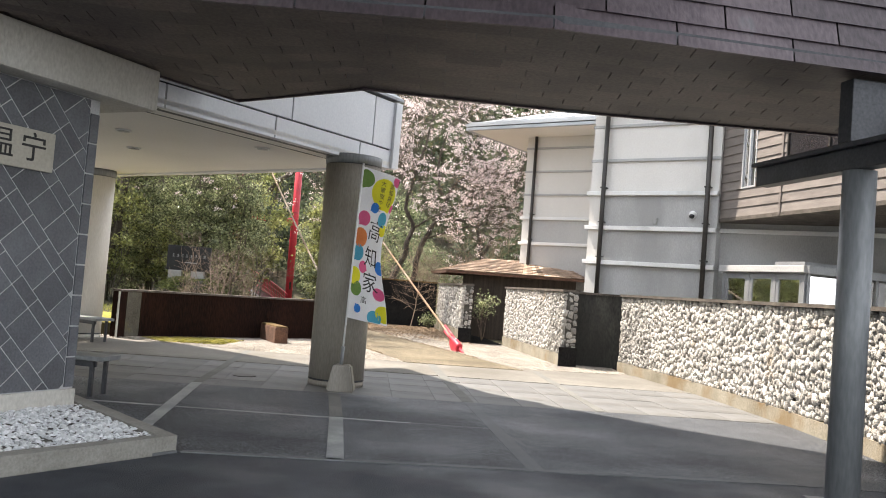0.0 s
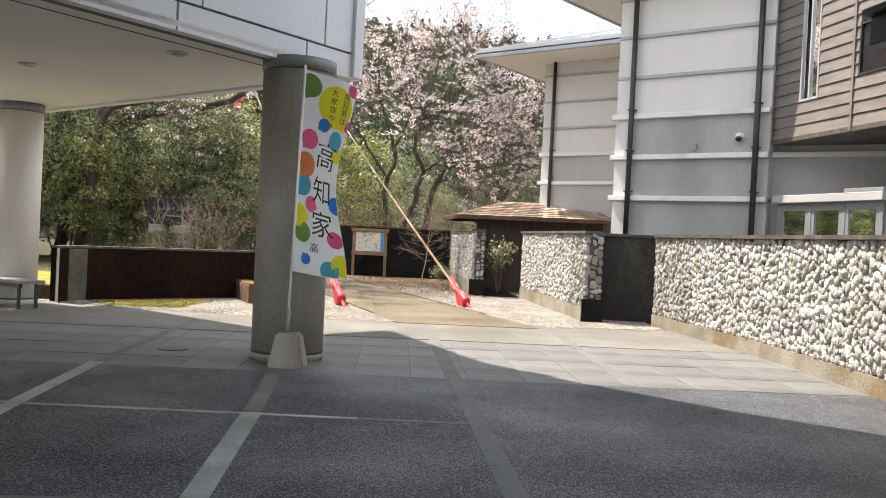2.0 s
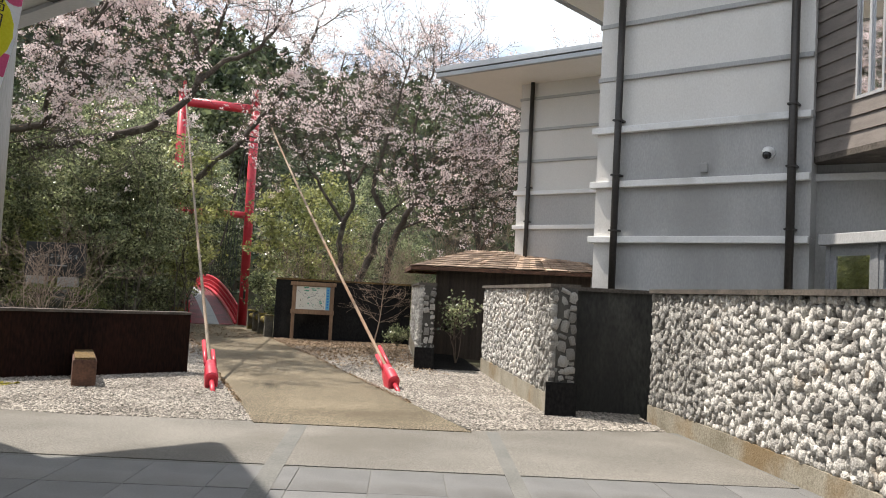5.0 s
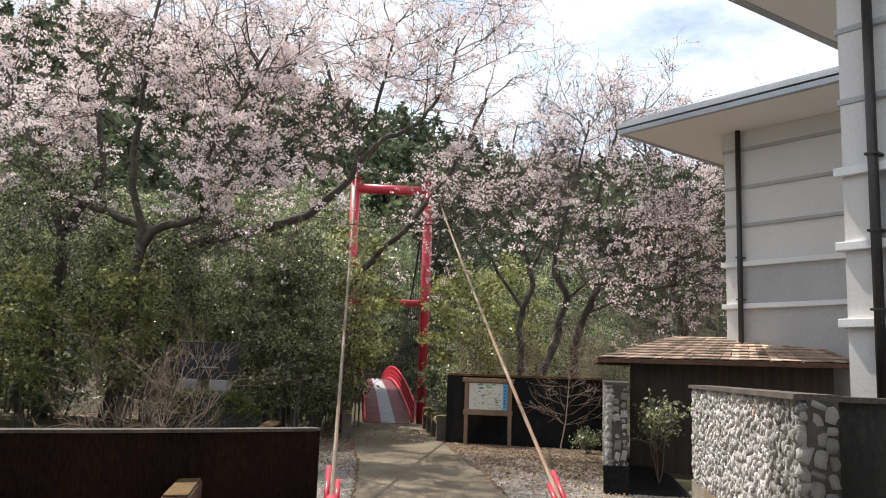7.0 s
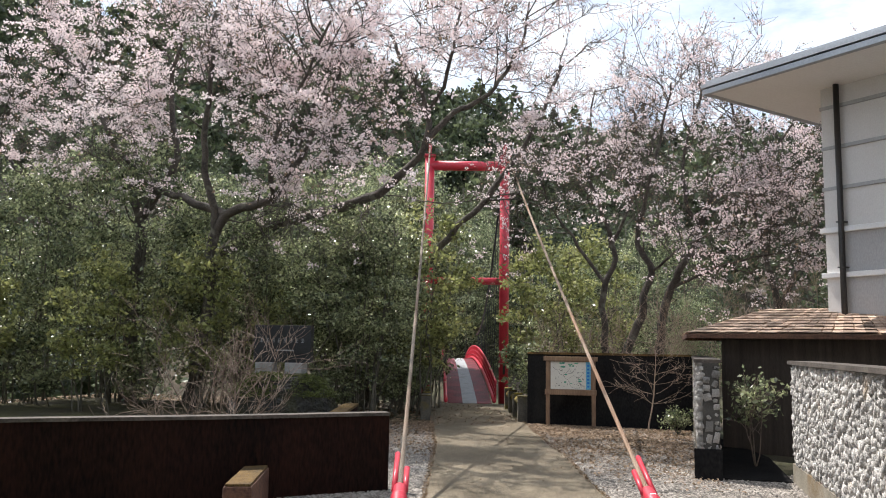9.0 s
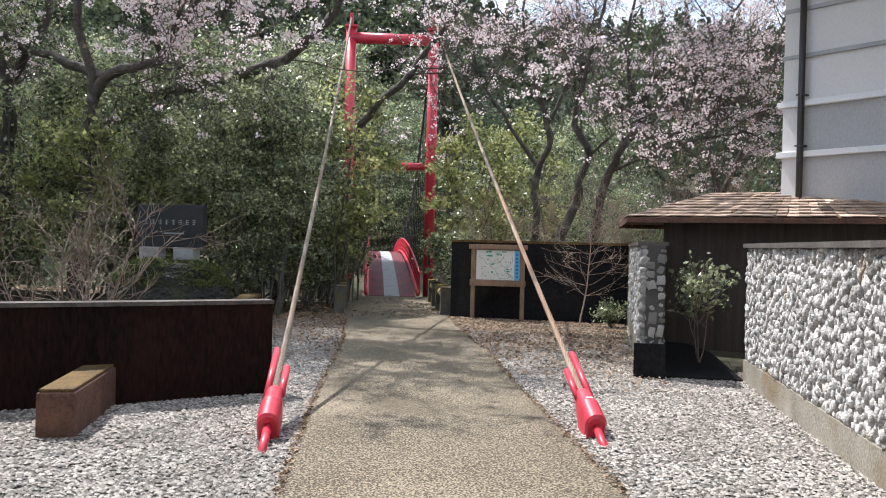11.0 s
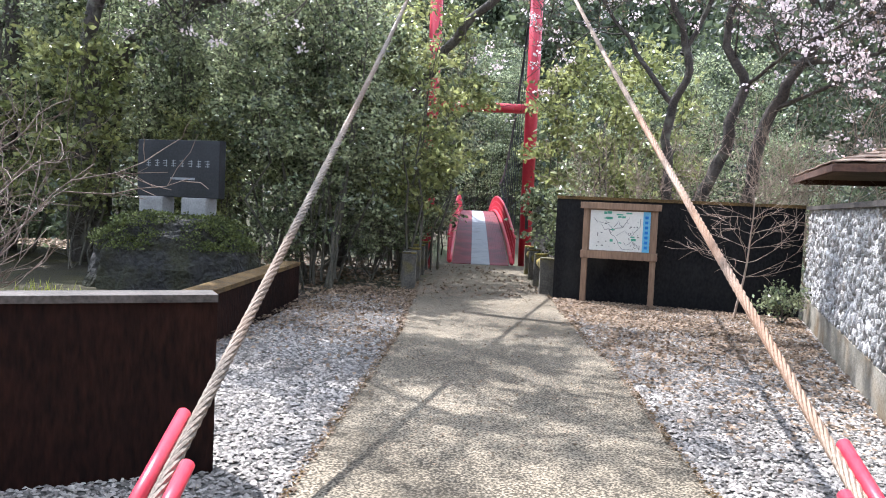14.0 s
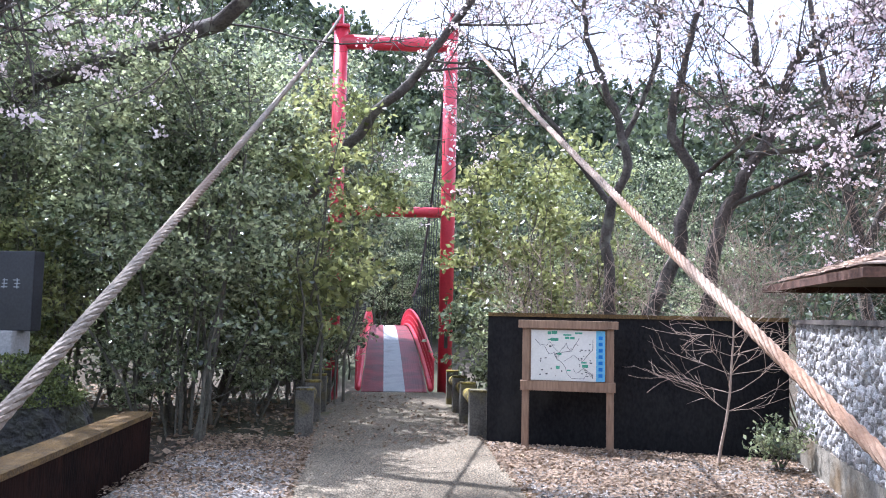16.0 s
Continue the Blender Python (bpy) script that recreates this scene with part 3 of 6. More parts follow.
        m[i][0], m[i][1], m[i][2], m[i][3] = u3[i], n3[i], (0, 0, 1)[i], (o[0], o[1], 0)[i]
    return m


def plaster_block(name, corner, along, width, depth, top, split, bands, thin, pipes, label, eave_tip, eave_far, eave_side, eave_z):
    """A plastered wing: wall, lower grey wall, ledges, downpipes, eave and roof. The face looks along -n."""
    h = thing(name, (*corner, 0), label, "house", "wings of the bathhouse")
    u = Vector((*along, 0)).normalized()
    nrm = Vector((u.y, -u.x, 0))
    m = rect_frame(corner, u, nrm)
    part("wall", box(B(), 0.0, width, -depth, 0.0, split, top, m), M["plaster"], h, "pale cream plaster wall")
    part("lower_wall", box(B(), 0.0, width, -depth, 0.012, -0.1, split, m), M["plaster_low"], h, "grey plaster lower wall")
    for z in bands:
        bm = box(B(), -0.10, width, -depth, 0.10, z - 0.05, z + 0.05, m, 0.012)
        part("ledge", bm, M["band"], h, "white projecting ledge")
    for z in thin:
        part("ledge", box(B(), -0.05, width, -depth, 0.055, z - 0.035, z + 0.035, m, 0.01), M["plaster_low"], h, "thin grey ledge")
    part("pilaster", box(B(), -0.02, 0.30, -0.4, 0.035, -0.1, top, m), M["plaster"], h)
    for px in pipes:
        p = part("downpipe", tube(B(), [m @ Vector((px, 0.12, z)) for z in (-0.05, top * 0.5, top)], 0.055, 10), M["pipe"], h, "dark brown downpipe", True)
        for z in bands:
            part("bracket", box(B(), px - 0.066, px + 0.066, 0.0, 0.18, z + 0.12, z + 0.145, m), M["pipe"], p)
    # eave: soffit slab, stepped gutter edge, roof
    tip, far, side = (Vector((*p, 0)) for p in (eave_tip, eave_far, eave_side))
    back = far + (side - tip)
    poly = [(p.x, p.y) for p in (tip, far, back, side)]
    part("soffit", prism(B(), poly, eave_z, eave_z + 0.07), M["soffit_white"], h, "white boarded soffit")
    line = [(side.x, side.y), (tip.x, tip.y), (far.x, far.y)]
    part("gutter", ribbon(B(), line, -0.10, 0.06, eave_z - 0.01, eave_z + 0.09), M["roof_metal"], h, "pale metal eave edge")
    part("gutter", ribbon(B(), line, -0.05, 0.06, eave_z + 0.095, eave_z + 0.115), M["dark_steel"], h)
    part("gutter", ribbon(B(), line, -0.13, 0.06, eave_z + 0.12, eave_z + 0.2), M["roof_metal"], h, "grey metal gutter")
    part("gutter", ribbon(B(), line, -0.03, 0.10, eave_z + 0.22, eave_z + 0.27), M["roof_metal"], h)
    c = (tip + far + back + side) / 4
    bm = B()
    vs = [bm.verts.new((p.x + (c.x - p.x) * 0.02, p.y + (c.y - p.y) * 0.02, eave_z + 0.28)) for p in (tip, far, back, side)]
    hi = [bm.verts.new((p.x + (c.x - p.x) * 0.75, p.y + (c.y - p.y) * 0.75, eave_z + 1.5)) for p in (tip, far, back, side)]
    for i in range(4):
        bm.faces.new((vs[i], vs[(i + 1) % 4], hi[(i + 1) % 4], hi[i]))
    bm.faces.new(hi)
    bm.faces.new(list(reversed(vs)))
    bmesh.ops.recalc_face_normals(bm, faces=bm.faces)
    roof = part("roof", bm, M["roof_metal"], h, "grey metal sheet roof")
    for k in range(1, 9):
        a, d = vs_at(tip, far, k / 9), vs_at(tip, far, k / 9)
        e = a + (c - a) * 0.75
        part("seam", tube(B(), [(a.x + (c.x - a.x) * 0.02, a.y + (c.y - a.y) * 0.02, eave_z + 0.295), (e.x, e.y, eave_z + 1.5)], 0.02, 5), M["roof_metal"], roof)
    return h, m


def vs_at(a, b2, t):
    return a + (b2 - a) * t


near_house, near_m = plaster_block("bathhouse_wing", (3.55, 20.26), (0.814, -0.580), 3.1, 8.0, 7.0, 4.1, (2.435, 3.273, 4.107), (4.911, 5.747, 6.525), (0.35, 2.88),
    "cream plaster wing with grey base, white ledges and downpipes", (1.47, 20.46), (8.9, 16.25), (8.58, 29.3), 6.95)
far_house, far_m = plaster_block("bathhouse_wing", (2.70, 28.54), (0.823, -0.568), 6.5, 9.0, 7.0, 4.12, (3.274, 4.138), (4.949, 5.749, 6.553), (0.35,),
    "further cream plaster wing with deep eaves and grey roof", (0.57, 28.1), (7.4, 23.4), (6.3, 36.4), 6.95)

# wall camera and vent on the near wing
wc = thing("security_camera", near_m @ Vector((2.55, 0.012, 3.58)), "white dome security camera on the grey wall", "camera")
part("base", tube(B(), [near_m @ Vector((2.55, y, 3.62)) for y in (0.012, 0.05)], 0.085, 20), M["white_paint"], wc, "", True)
bm = B()
bmesh.ops.create_uvsphere(bm, u_segments=18, v_segments=10, radius=0.06, matrix=Matrix.Translation(near_m @ Vector((2.55, 0.10, 3.58))))
part("dome", bm, M["lens"], wc, "dark glossy dome", True)
bm = B()
bmesh.ops.create_uvsphere(bm, u_segments=18, v_segments=10, radius=0.07, matrix=Matrix.Translation(near_m @ Vector((2.55, 0.075, 3.63))))
part("housing", bm, M["white_paint"], wc, "", True)
bm = B()
box(bm, 1.62, 1.72, 0.012, 0.07, 3.39, 3.53, near_m, 0.015)
tagged(obj("wall_box", bm, M["plaster_low"]), "small grey junction box on the plaster wall", "box")

# boarded bay that stands out over the entrance
SID_A, SID_B = Vector((6.12, 18.72, 0)), Vector((7.35, 13.6, 0))
sid_u = (SID_B - SID_A).normalized()
sid_m = rect_frame(SID_A, sid_u, (sid_u.y, -sid_u.x))
if (sid_m.to_3x3() @ Vector((0, 1, 0))).x > 0:
    sid_m = rect_frame(SID_A, sid_u, (-sid_u.y, sid_u.x))
sid_len = (SID_B - SID_A).length
bay = thing("boarded_bay", SID_A, "brown boarded upper storey bay with windows", "house", "wings of the bathhouse")
part("body", box(B(), 0.0, sid_len, -5.0, -0.03, 3.55, 8.2, sid_m), M["unlit_room"], bay)
part("underside", box(B(), -0.02, sid_len, -5.0, 0.03, 3.47, 3.55, sid_m), M["coping"], bay, "dark boarded underside")
WINS = [(0.95, 1.45, 4.15, 7.2), (2.45, 4.9, 4.35, 5.2)]
z = 3.55
while z < 8.1:
    runs = [(0.0, sid_len)]
    for a, c, z0, z1 in WINS:
        if z + 0.19 > z0 and z < z1:
            runs = [r for s, e in runs for r in ((s, min(e, a)), (max(s, c), e)) if r[1] - r[0] > 0.02]
    for s, e in runs:
        bm = B()
        prof = [(-0.03, z), (0.028, z), (0.006, z + 0.2), (-0.03, z + 0.2)]
        lo = [bm.verts.new(sid_m @ Vector((s, y, zz))) for y, zz in prof]
        hi = [bm.verts.new(sid_m @ Vector((e, y, zz))) for y, zz in prof]
        bm.faces.new(lo)
        bm.faces.new(list(reversed(hi)))
        for i in range(4):
            bm.faces.new((lo[i], hi[i], hi[(i + 1) % 4], lo[(i + 1) % 4]))
        bmesh.ops.recalc_face_normals(bm, faces=bm.faces)
        part("board", bm, M["siding"], bay)
    z += 0.2
part("corner_trim", box(B(), 2.3, 2.36, 0.0, 0.045, 3.5, 8.2, sid_m), M["siding"], bay)
for a, c, z0, z1 in WINS:
    w = part("window", box(B(), a + 0.05, c - 0.05, -0.02, 0.0, z0 + 0.05, z1 - 0.05, sid_m), M["pane"] if a < 2 else M["lens"], bay, "dark glazed window")
    w.visible_shadow = False
    for s in ((a, a + 0.035, z0, z1), (c - 0.035, c, z0, z1), (a + 0.035, c - 0.035, z0, z0 + 0.04), (a + 0.035, c - 0.035, z1 - 0.04, z1), ((a + c) / 2 - 0.02, (a + c) / 2 + 0.02, z0 + 0.04, z1 - 0.04)):
        part("window_frame", box(B(), s[0], s[1], -0.025, 0.03, s[2], s[3], sid_m), M["frame_white"] if a < 2 else M["pipe"], w)

# recessed lower wall and glazed entrance
LOW_A = (6.1, 18.78)
low_m = rect_frame(LOW_A, (0.86, -0.5), (-0.5, -0.86))
lw = thing("wall_entrance", (*LOW_A, 0), "grey plaster wall under the boarded bay", "wall", kind="structure")
part("panel", box(B(), 0.0, 6.0, -0.3, 0.0, -0.05, 3.47, low_m), M["plaster_low"], lw)
part("ledge", box(B(), 0.0, 6.0, 0.0, 0.08, 3.25, 3.34, low_m), M["band"], lw, "white ledge")
ent_m = rect_frame((6.25, 18.3), (0.36, -0.93), (-0.93, -0.36))
en = thing("entrance_porch", (6.25, 18.3, 0), "grey framed glass entrance porch with flat roof", "porch")
part("roof", box(B(), -0.05, 2.4, -1.6, 0.12, 2.36, 2.5, ent_m, 0.01), M["plaster_low"], en, "pale grey flat roof edge")
part("roof_cap", box(B(), 1.5, 2.3, -1.2, 0.0, 2.5, 2.58, ent_m, 0.01), M["porch_frame"], en)
for k in range(4):
    s = k * 0.76
    part("post", box(B(), s, s + 0.07, -0.03, 0.04, 0.0, 2.36, ent_m), M["porch_frame"], en)
    if k < 3:
        g2 = part("door", box(B(), s + 0.07, s + 0.76, -0.005, 0.005, 0.1, 2.25, ent_m), M["pane"], en, "glass door leaf")
        g2.visible_shadow = False
        for q in ((s + 0.07, s + 0.14, 0.0, 2.36), (s + 0.69, s + 0.76, 0.0, 2.36), (s + 0.14, s + 0.69, 2.22, 2.36), (s + 0.14, s + 0.69, 0.0, 0.15)):
            part("door_frame", box(B(), q[0], q[1], -0.02, 0.03, q[2], q[3], ent_m), M["porch_frame"], g2)
front_m = rect_frame(ent_m @ Vector((2.35, 0.0, 0)), (0.93, 0.36), (0.36, -0.93))
for k in range(4):
    s = k * 0.9
    part("post", box(B(), s, s + 0.07, -0.03, 0.04, 0.0, 2.36, front_m), M["porch_frame"], en)
    if k < 3:
        g2 = part("window", box(B(), s + 0.07, s + 0.9, -0.005, 0.005, 0.9, 2.3, front_m), M["pane"], en, "large glass pane")
        g2.visible_shadow = False
part("roof_front", box(B(), -0.05, 3.2, -1.0, 0.12, 2.34, 2.5, front_m, 0.01), M["porch_frame"], en)
# walls coloured as unlit; the inner panel is added to darken the doors
part("back_wall", box(B(), 0.0, 2.3, -1.7, -1.62, 0.0, 2.36, ent_m), M["unlit_room"], en)
part("inner_wall", box(B(), 0.08, 1.5, -0.62, -0.55, 0.0, 2.34, ent_m), M["unlit_room"], en, "dark panel added to keep the doors dark")

# ---- forecourt canopy ----
C_NEAR, C_CORNER, C_FAR = Vector((-3.4, 8.9, 0)), Vector((-0.85, 12.7, 0)), Vector((-7.27, 17.335, 0))
canopy = thing("canopy_white", (-4, 12, 3.3), "white panelled porch canopy on round columns", "canopy", kind="structure")
c_back = C_FAR + (C_NEAR - C_CORNER) * 2.2
near2 = C_CORNER + (C_NEAR - C_CORNER) * 2.2
part("soffit", prism(B(), [(p.x, p.y) for p in (near2, C_CORNER, C_FAR, c_back)], 3.30, 3.36), M["soffit_white"], canopy, "smooth white soffit")
fd = (C_CORNER - C_NEAR).normalized()
fm = rect_frame(C_CORNER, -fd, (fd.y, -fd.x))
flen = (near2 - C_CORNER).length
x0 = -0.05
for k, w in enumerate((0.62, 1.7, 1.7, 1.7, 1.7, 1.7)):
    part("panel", box(B(), x0 + 0.012, x0 + w - 0.012, -0.12, 0.0, 3.56, 4.28, fm, 0.004), M["white_panel"], canopy)
    x0 += w
x0 = -0.05
for k, w in enumerate((0.9, 1.7, 1.7, 1.7, 1.7)):
    part("panel", box(B(), x0 + 0.012, x0 + w - 0.012, -0.12, 0.0, 3.26, 3.535, fm, 0.004), M["white_panel"], canopy)
    x0 += w
part("backing", box(B(), 0.1, flen, -0.3, -0.03, 3.28, 4.27, fm), M["dark_steel"], canopy)
ed = (C_FAR - C_CORNER).normalized()
em = rect_frame(C_CORNER, ed, (-ed.y, ed.x))
if (em.to_3x3() @ Vector((0, 1, 0))).y < 0:
    em = rect_frame(C_CORNER, ed, (ed.y, -ed.x))
elen = (C_FAR - C_CORNER).length
part("edge_panel", box(B(), -0.06, elen, -0.12, 0.02, 3.27, 4.28, em), M["white_panel"], canopy)
bm = B()
pts = [near2, C_CORNER, C_FAR, c_back]
cc = (pts[0] + pts[1] + pts[2] + pts[3]) / 4
o1 = [p + (p - cc) * 0.012 for p in pts]
i1 = [cc + (p - cc) * 0.35 for p in pts]
ra = [bm.verts.new((p.x, p.y, 4.32)) for p in o1]
rb = [bm.verts.new((p.x, p.y, 4.36)) for p in o1]
rc = [bm.verts.new((p.x, p.y, 6.3)) for p in i1]
for i in range(4):
    j = (i + 1) % 4
    bm.faces.new((ra[i], ra[j], rb[j], rb[i]))
    bm.faces.new((rb[i], rb[j], rc[j], rc[i]))
bm.faces.new(rc)
bm.faces.new(list(reversed(ra)))
bmesh.ops.recalc_face_normals(bm, faces=bm.faces)
part("roof", bm, M["roof_metal"], canopy, "grey metal roof")
part("soffit_joint", box(B(), 0.3, flen, -0.62, -0.605, 3.294, 3.301, fm), M["dark_steel"], canopy, "thin dark shadow gap")
for s, d in ((1.8, 1.0), (3.3, 2.1), (2.2, 3.4), (4.6, 3.9), (4.4, 1.6)):
    c3 = fm @ Vector((s, -d, 3.297))
    lt = thing("downlight", c3, "round recessed downlight in the white soffit", "ceiling light", "canopy downlights")
    part("trim_ring", tube(B(), [c3 + Vector((0, 0, 0.0)), c3 - Vector((0, 0, 0.02))], 0.11, 20), M["white_paint"], lt, "", True)
    part("lens", tube(B(), [c3 - Vector((0, 0, 0.02)), c3 - Vector((0, 0, 0.024))], 0.08, 20), M["galv"], lt, "", True)


def column(x, y, r, label, mt="column"):
    c = thing("column", (x, y, 0), label, "column", "canopy columns")
    part("shaft", tube(B(), [(x, y, 0.10), (x, y, 3.16)], r, 48), M[mt], c, "", True)
    part("base_ring", tube(B(), [(x, y, 0.0), (x, y, 0.082)], r + 0.001, 48), M[mt], c, "", True)
    part("base_joint", tube(B(), [(x, y, 0.082), (x, y, 0.104)], r + 0.006, 40), M["dark_steel"], c, "", True)
    part("collar", tube(B(), [(x, y, 3.17), (x, y, 3.30)], r + 0.012, 48), M["steel_grey"], c, "dull steel collar", True)
    part("collar_joint", tube(B(), [(x, y, 3.15), (x, y, 3.18)], r - 0.012, 40), M["dark_steel"], c, "", True)
    return c


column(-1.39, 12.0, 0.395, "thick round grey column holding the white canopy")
column(-6.92, 16.3, 0.34, "round column at the far edge of the canopy, paled as sunlit", "sunlit_column")

# ---- tiled wall with its planter, left of the drive ----
TW = Vector((-3.45, 8.05, 0))
tw_u = Vector((-0.43, -0.90, 0)).normalized()
tw_m = rect_frame(TW, tw_u, (-tw_u.y, tw_u.x))
if (tw_m.to_3x3() @ Vector((0, 1, 0))).x < 0:
    tw_m = rect_frame(TW, tw_u, (tw_u.y, -tw_u.x))
tiled = thing("wall_tiled", TW, "wall clad in diagonal slate-grey tiles with pale joints", "wall", kind="structure")
part("core", box(B(), 0.0, 6.0, -0.5, -0.012, 0.0, 3.06, tw_m), M["grout"], tiled)
part("foot", box(B(), -0.01, 6.0, -0.51, 0.02, 0.0, 0.26, tw_m), M["pale_concrete"], tiled, "pale concrete foot")
part("cap", box(B(), -0.5, 6.0, -0.7, 0.24, 3.065, 3.485, tw_m, 0.03), M["pale_concrete"], tiled, "weathered concrete cap beam")
planter = thing("planter_bed", (-4, 6.5, 0), "kerbed bed of white pebbles below the tiled wall", "planter")
kerb_in = [(-3.72, 8.62), (-2.05, 6.86), (-2.95, 5.55), (-5.5, 3.8), (-8.5, 3.0)]
part("kerb", ribbon(B(), kerb_in, 0.0, -0.16, -0.05, 0.13), M["block"], planter, "rounded concrete kerb")
b = B()
prism(b, [(-3.80, 8.5), (-2.22, 6.86), (-3.05, 5.68), (-5.5, 3.96), (-8.5, 3.15), (-8.5, 8.5)], -0.05, 0.10)
part("bed", b, M["gravel_bed"], planter)
part("drain_cover", tube(B(), [(-3.75, 6.4, 0.10), (-3.75, 6.4, 0.15)], 0.16, 20), M["galv"], planter, "flat round metal cover")
nb = thing("name_plaque", tw_m @ Vector((0.55, 0.03, 2.2)), "beige plaque with two black seal-script characters", "sign")
part("plate", box(B(), 0.5, 1.9, 0.004, 0.035, 2.27, 2.63, tw_m, 0.008), M["sign_beige"], nb)


def lettering(name, body, size, m, material, parent, depth=0.004):
    c = bpy.data.curves.new(name, "FONT")
    c.body, c.size, c.extrude, c.align_x, c.align_y = body, size, depth, "CENTER", "CENTER"
    o = bpy.data.objects.new(name, c)
    scene.collection.objects.link(o)
    me = bpy.data.meshes.new_from_object(o.evaluated_get(bpy.context.evaluated_depsgraph_get()))
    bpy.data.objects.remove(o)
    me.transform(m)
    me.materials.clear()
    me.materials.append(material)
    return under(new(name, me), parent)


def upright(m, s, out, z, flip=False):
    """Pose of flat lettering on a wall frame m: reads from +s to -s seen from outside when flip."""
    o = m @ Vector((s, out, z))
    r3 = m.to_3x3()
    xa = (r3 @ Vector((-1 if flip else 1, 0, 0))).normalized()
    za = (r3 @ Vector((0, 1, 0))).normalized()
    q = Matrix.Identity(4)
    for i in range(3):
        q[i][0], q[i][1], q[i][2], q[i][3] = xa[i], (0, 0, 1)[i], za[i], o[i]
    return q


lettering("character", "温", 0.28, upright(tw_m, 1.05, 0.037, 2.45, True), M["ink"], nb)
lettering("character", "宁", 0.28, upright(tw_m, 0.72, 0.037, 2.45, True), M["ink"], nb)

# ---- dark copper roof over the drive and its post ----
cr = thing("canopy_copper", (0, 7, 3.5), "low dark copper-clad roof crossing above the drive", "canopy", kind="structure")
NE = [(-9.0, 5.9), (-2.0, 6.1), (0.77, 6.1), (3.4, 6.57), (12, 8.0)]
FE = [(12, 10.0), (4.2, 8.87), (1.19, 8.72), (-0.95, 8.45), (-2.5, 9.55), (-3.95, 7.25), (-9.0, 7.0)]
part("core", prism(B(), NE + FE, 3.515, 3.60), M["dark_steel"], cr)
bm = B()
rows_n = 11
for r in range(rows_n):
    a = r / rows_n
    c1 = (r + 1) / rows_n
    for i in range(34):
        x0 = -4.0 + i * 0.487 + (0.24 if r % 2 else 0.0)
        x1 = x0 + 0.48

        def yy(x, t):
            near = np.interp(x, [p[0] for p in NE], [p[1] for p in NE])
            far = np.interp(x, [-4.0, -3.95, -2.5, -0.95, 1.19, 4.2, 12], [7.2, 7.25, 9.55, 8.45, 8.72, 8.87, 10.0])
            return near + (far - near) * t
        lift = 0.006 * ((i * 7 + r * 3) % 5) / 5
        q = [(x0, yy(x0, a), 3.512), (x1, yy(x1, a), 3.512), (x1, yy(x1, c1), 3.490 - lift), (x0, yy(x0, c1), 3.490 - lift)]
        lo = [bm.verts.new(p) for p in q]
        hi = [bm.verts.new((p[0], p[1], 3.516)) for p in q]
        bm.faces.new(list(reversed(lo)))
        for k in range(4):
            bm.faces.new((lo[k], lo[(k + 1) % 4], hi[(k + 1) % 4], hi[k]))
part("soffit_boards", bm, M["soffit_copper"], cr, "lapped brown soffit boards")
for k in range(7):
    bm = B()
    for i in range(22):
        xa = -9 + i * 0.97 + (0.4 if k % 2 else 0)
        xb = xa + 0.955
        ya, yb = (np.interp(x, [p[0] for p in NE], [p[1] for p in NE]) for x in (xa, xb))
        z0, z1 = 3.49 + k * 0.2, 3.49 + k * 0.2 + 0.225
        d0, d1 = -0.03 + 0.05 * k, -0.005 + 0.05 * (k + 1)
        q = [(xa, ya + d0, z0), (xb, yb + d0, z0), (xb, yb + d1, z1), (xa, ya + d1, z1)]
        lo = [bm.verts.new(p) for p in q]
        hi = [bm.verts.new((p[0], p[1] + 0.03, p[2])) for p in q]
        bm.faces.new(lo)
        for j in range(4):
            bm.faces.new((lo[j], hi[j], hi[(j + 1) % 4], lo[(j + 1) % 4]))
    bmesh.ops.recalc_face_normals(bm, faces=bm.faces)
    part("cladding_course", bm, M["copper"], cr, "lapped dark copper sheets")
part("far_edge", ribbon(B(), list(reversed(FE)), -0.02, 0.02, 3.47, 4.2), M["copper"], cr)
part("top", prism(B(), [(x, y + 0.35) for x, y in NE] + FE, 4.2, 4.75), M["copper"], cr)

post = thing("roof_post", (3.35, 6.72, 0), "grey round steel post under the copper roof", "post")
part("shaft", tube(B(), [(3.35, 6.72, 0.0), (3.35, 6.72, 2.72)], 0.13, 32), M["steel_grey"], post, "", True)
part("base_plate", box(B(), 3.13, 3.57, 6.5, 6.94, 0.0, 0.03, None, 0.006), M["steel_grey"], post)
part("downpipe", tube(B(), [(3.78, 6.5, 0.0), (3.78, 6.5, 2.4), (3.70, 6.55, 2.7), (3.70, 6.6, 3.2)], 0.05, 12), M["pipe"], post, "brown downpipe", True)
bmt = rect_frame((3.31, 6.72), (-0.207, 0.978), (0.978, 0.207))
part("beam", box(B(), -3.5, 1.3, -0.07, 0.07, 2.722, 2.9, bmt, 0.01), M["dark_steel"], post, "dark steel beam")
part("beam_flange", box(B(), -3.5, 1.31, -0.12, 0.12, 2.9, 2.94, bmt), M["dark_steel"], post)
part("cross_beam", box(B(), -0.08, 0.08, -0.12, 6.0, 2.944, 3.46, bmt, 0.01), M["dark_steel"], post)

# ---- benches ----


def bench(x, y, rz, length, label):
    e = thing("bench", (x, y, 0), label, "bench", "plain benches")
    m = pose(x, y, 0, 0, 0, rz)
    part("seat", box(B(), -length / 2, length / 2, -0.2, 0.2, 0.40, 0.45, m, 0.008), M["steel_grey"], e)
    part("apron", box(B(), -length / 2 + 0.1, length / 2 - 0.1, -0.14, -0.11, 0.33, 0.40, m), M["dark_steel"], e)
    for sx in (-1, 1):
        for sy in (-1, 1):
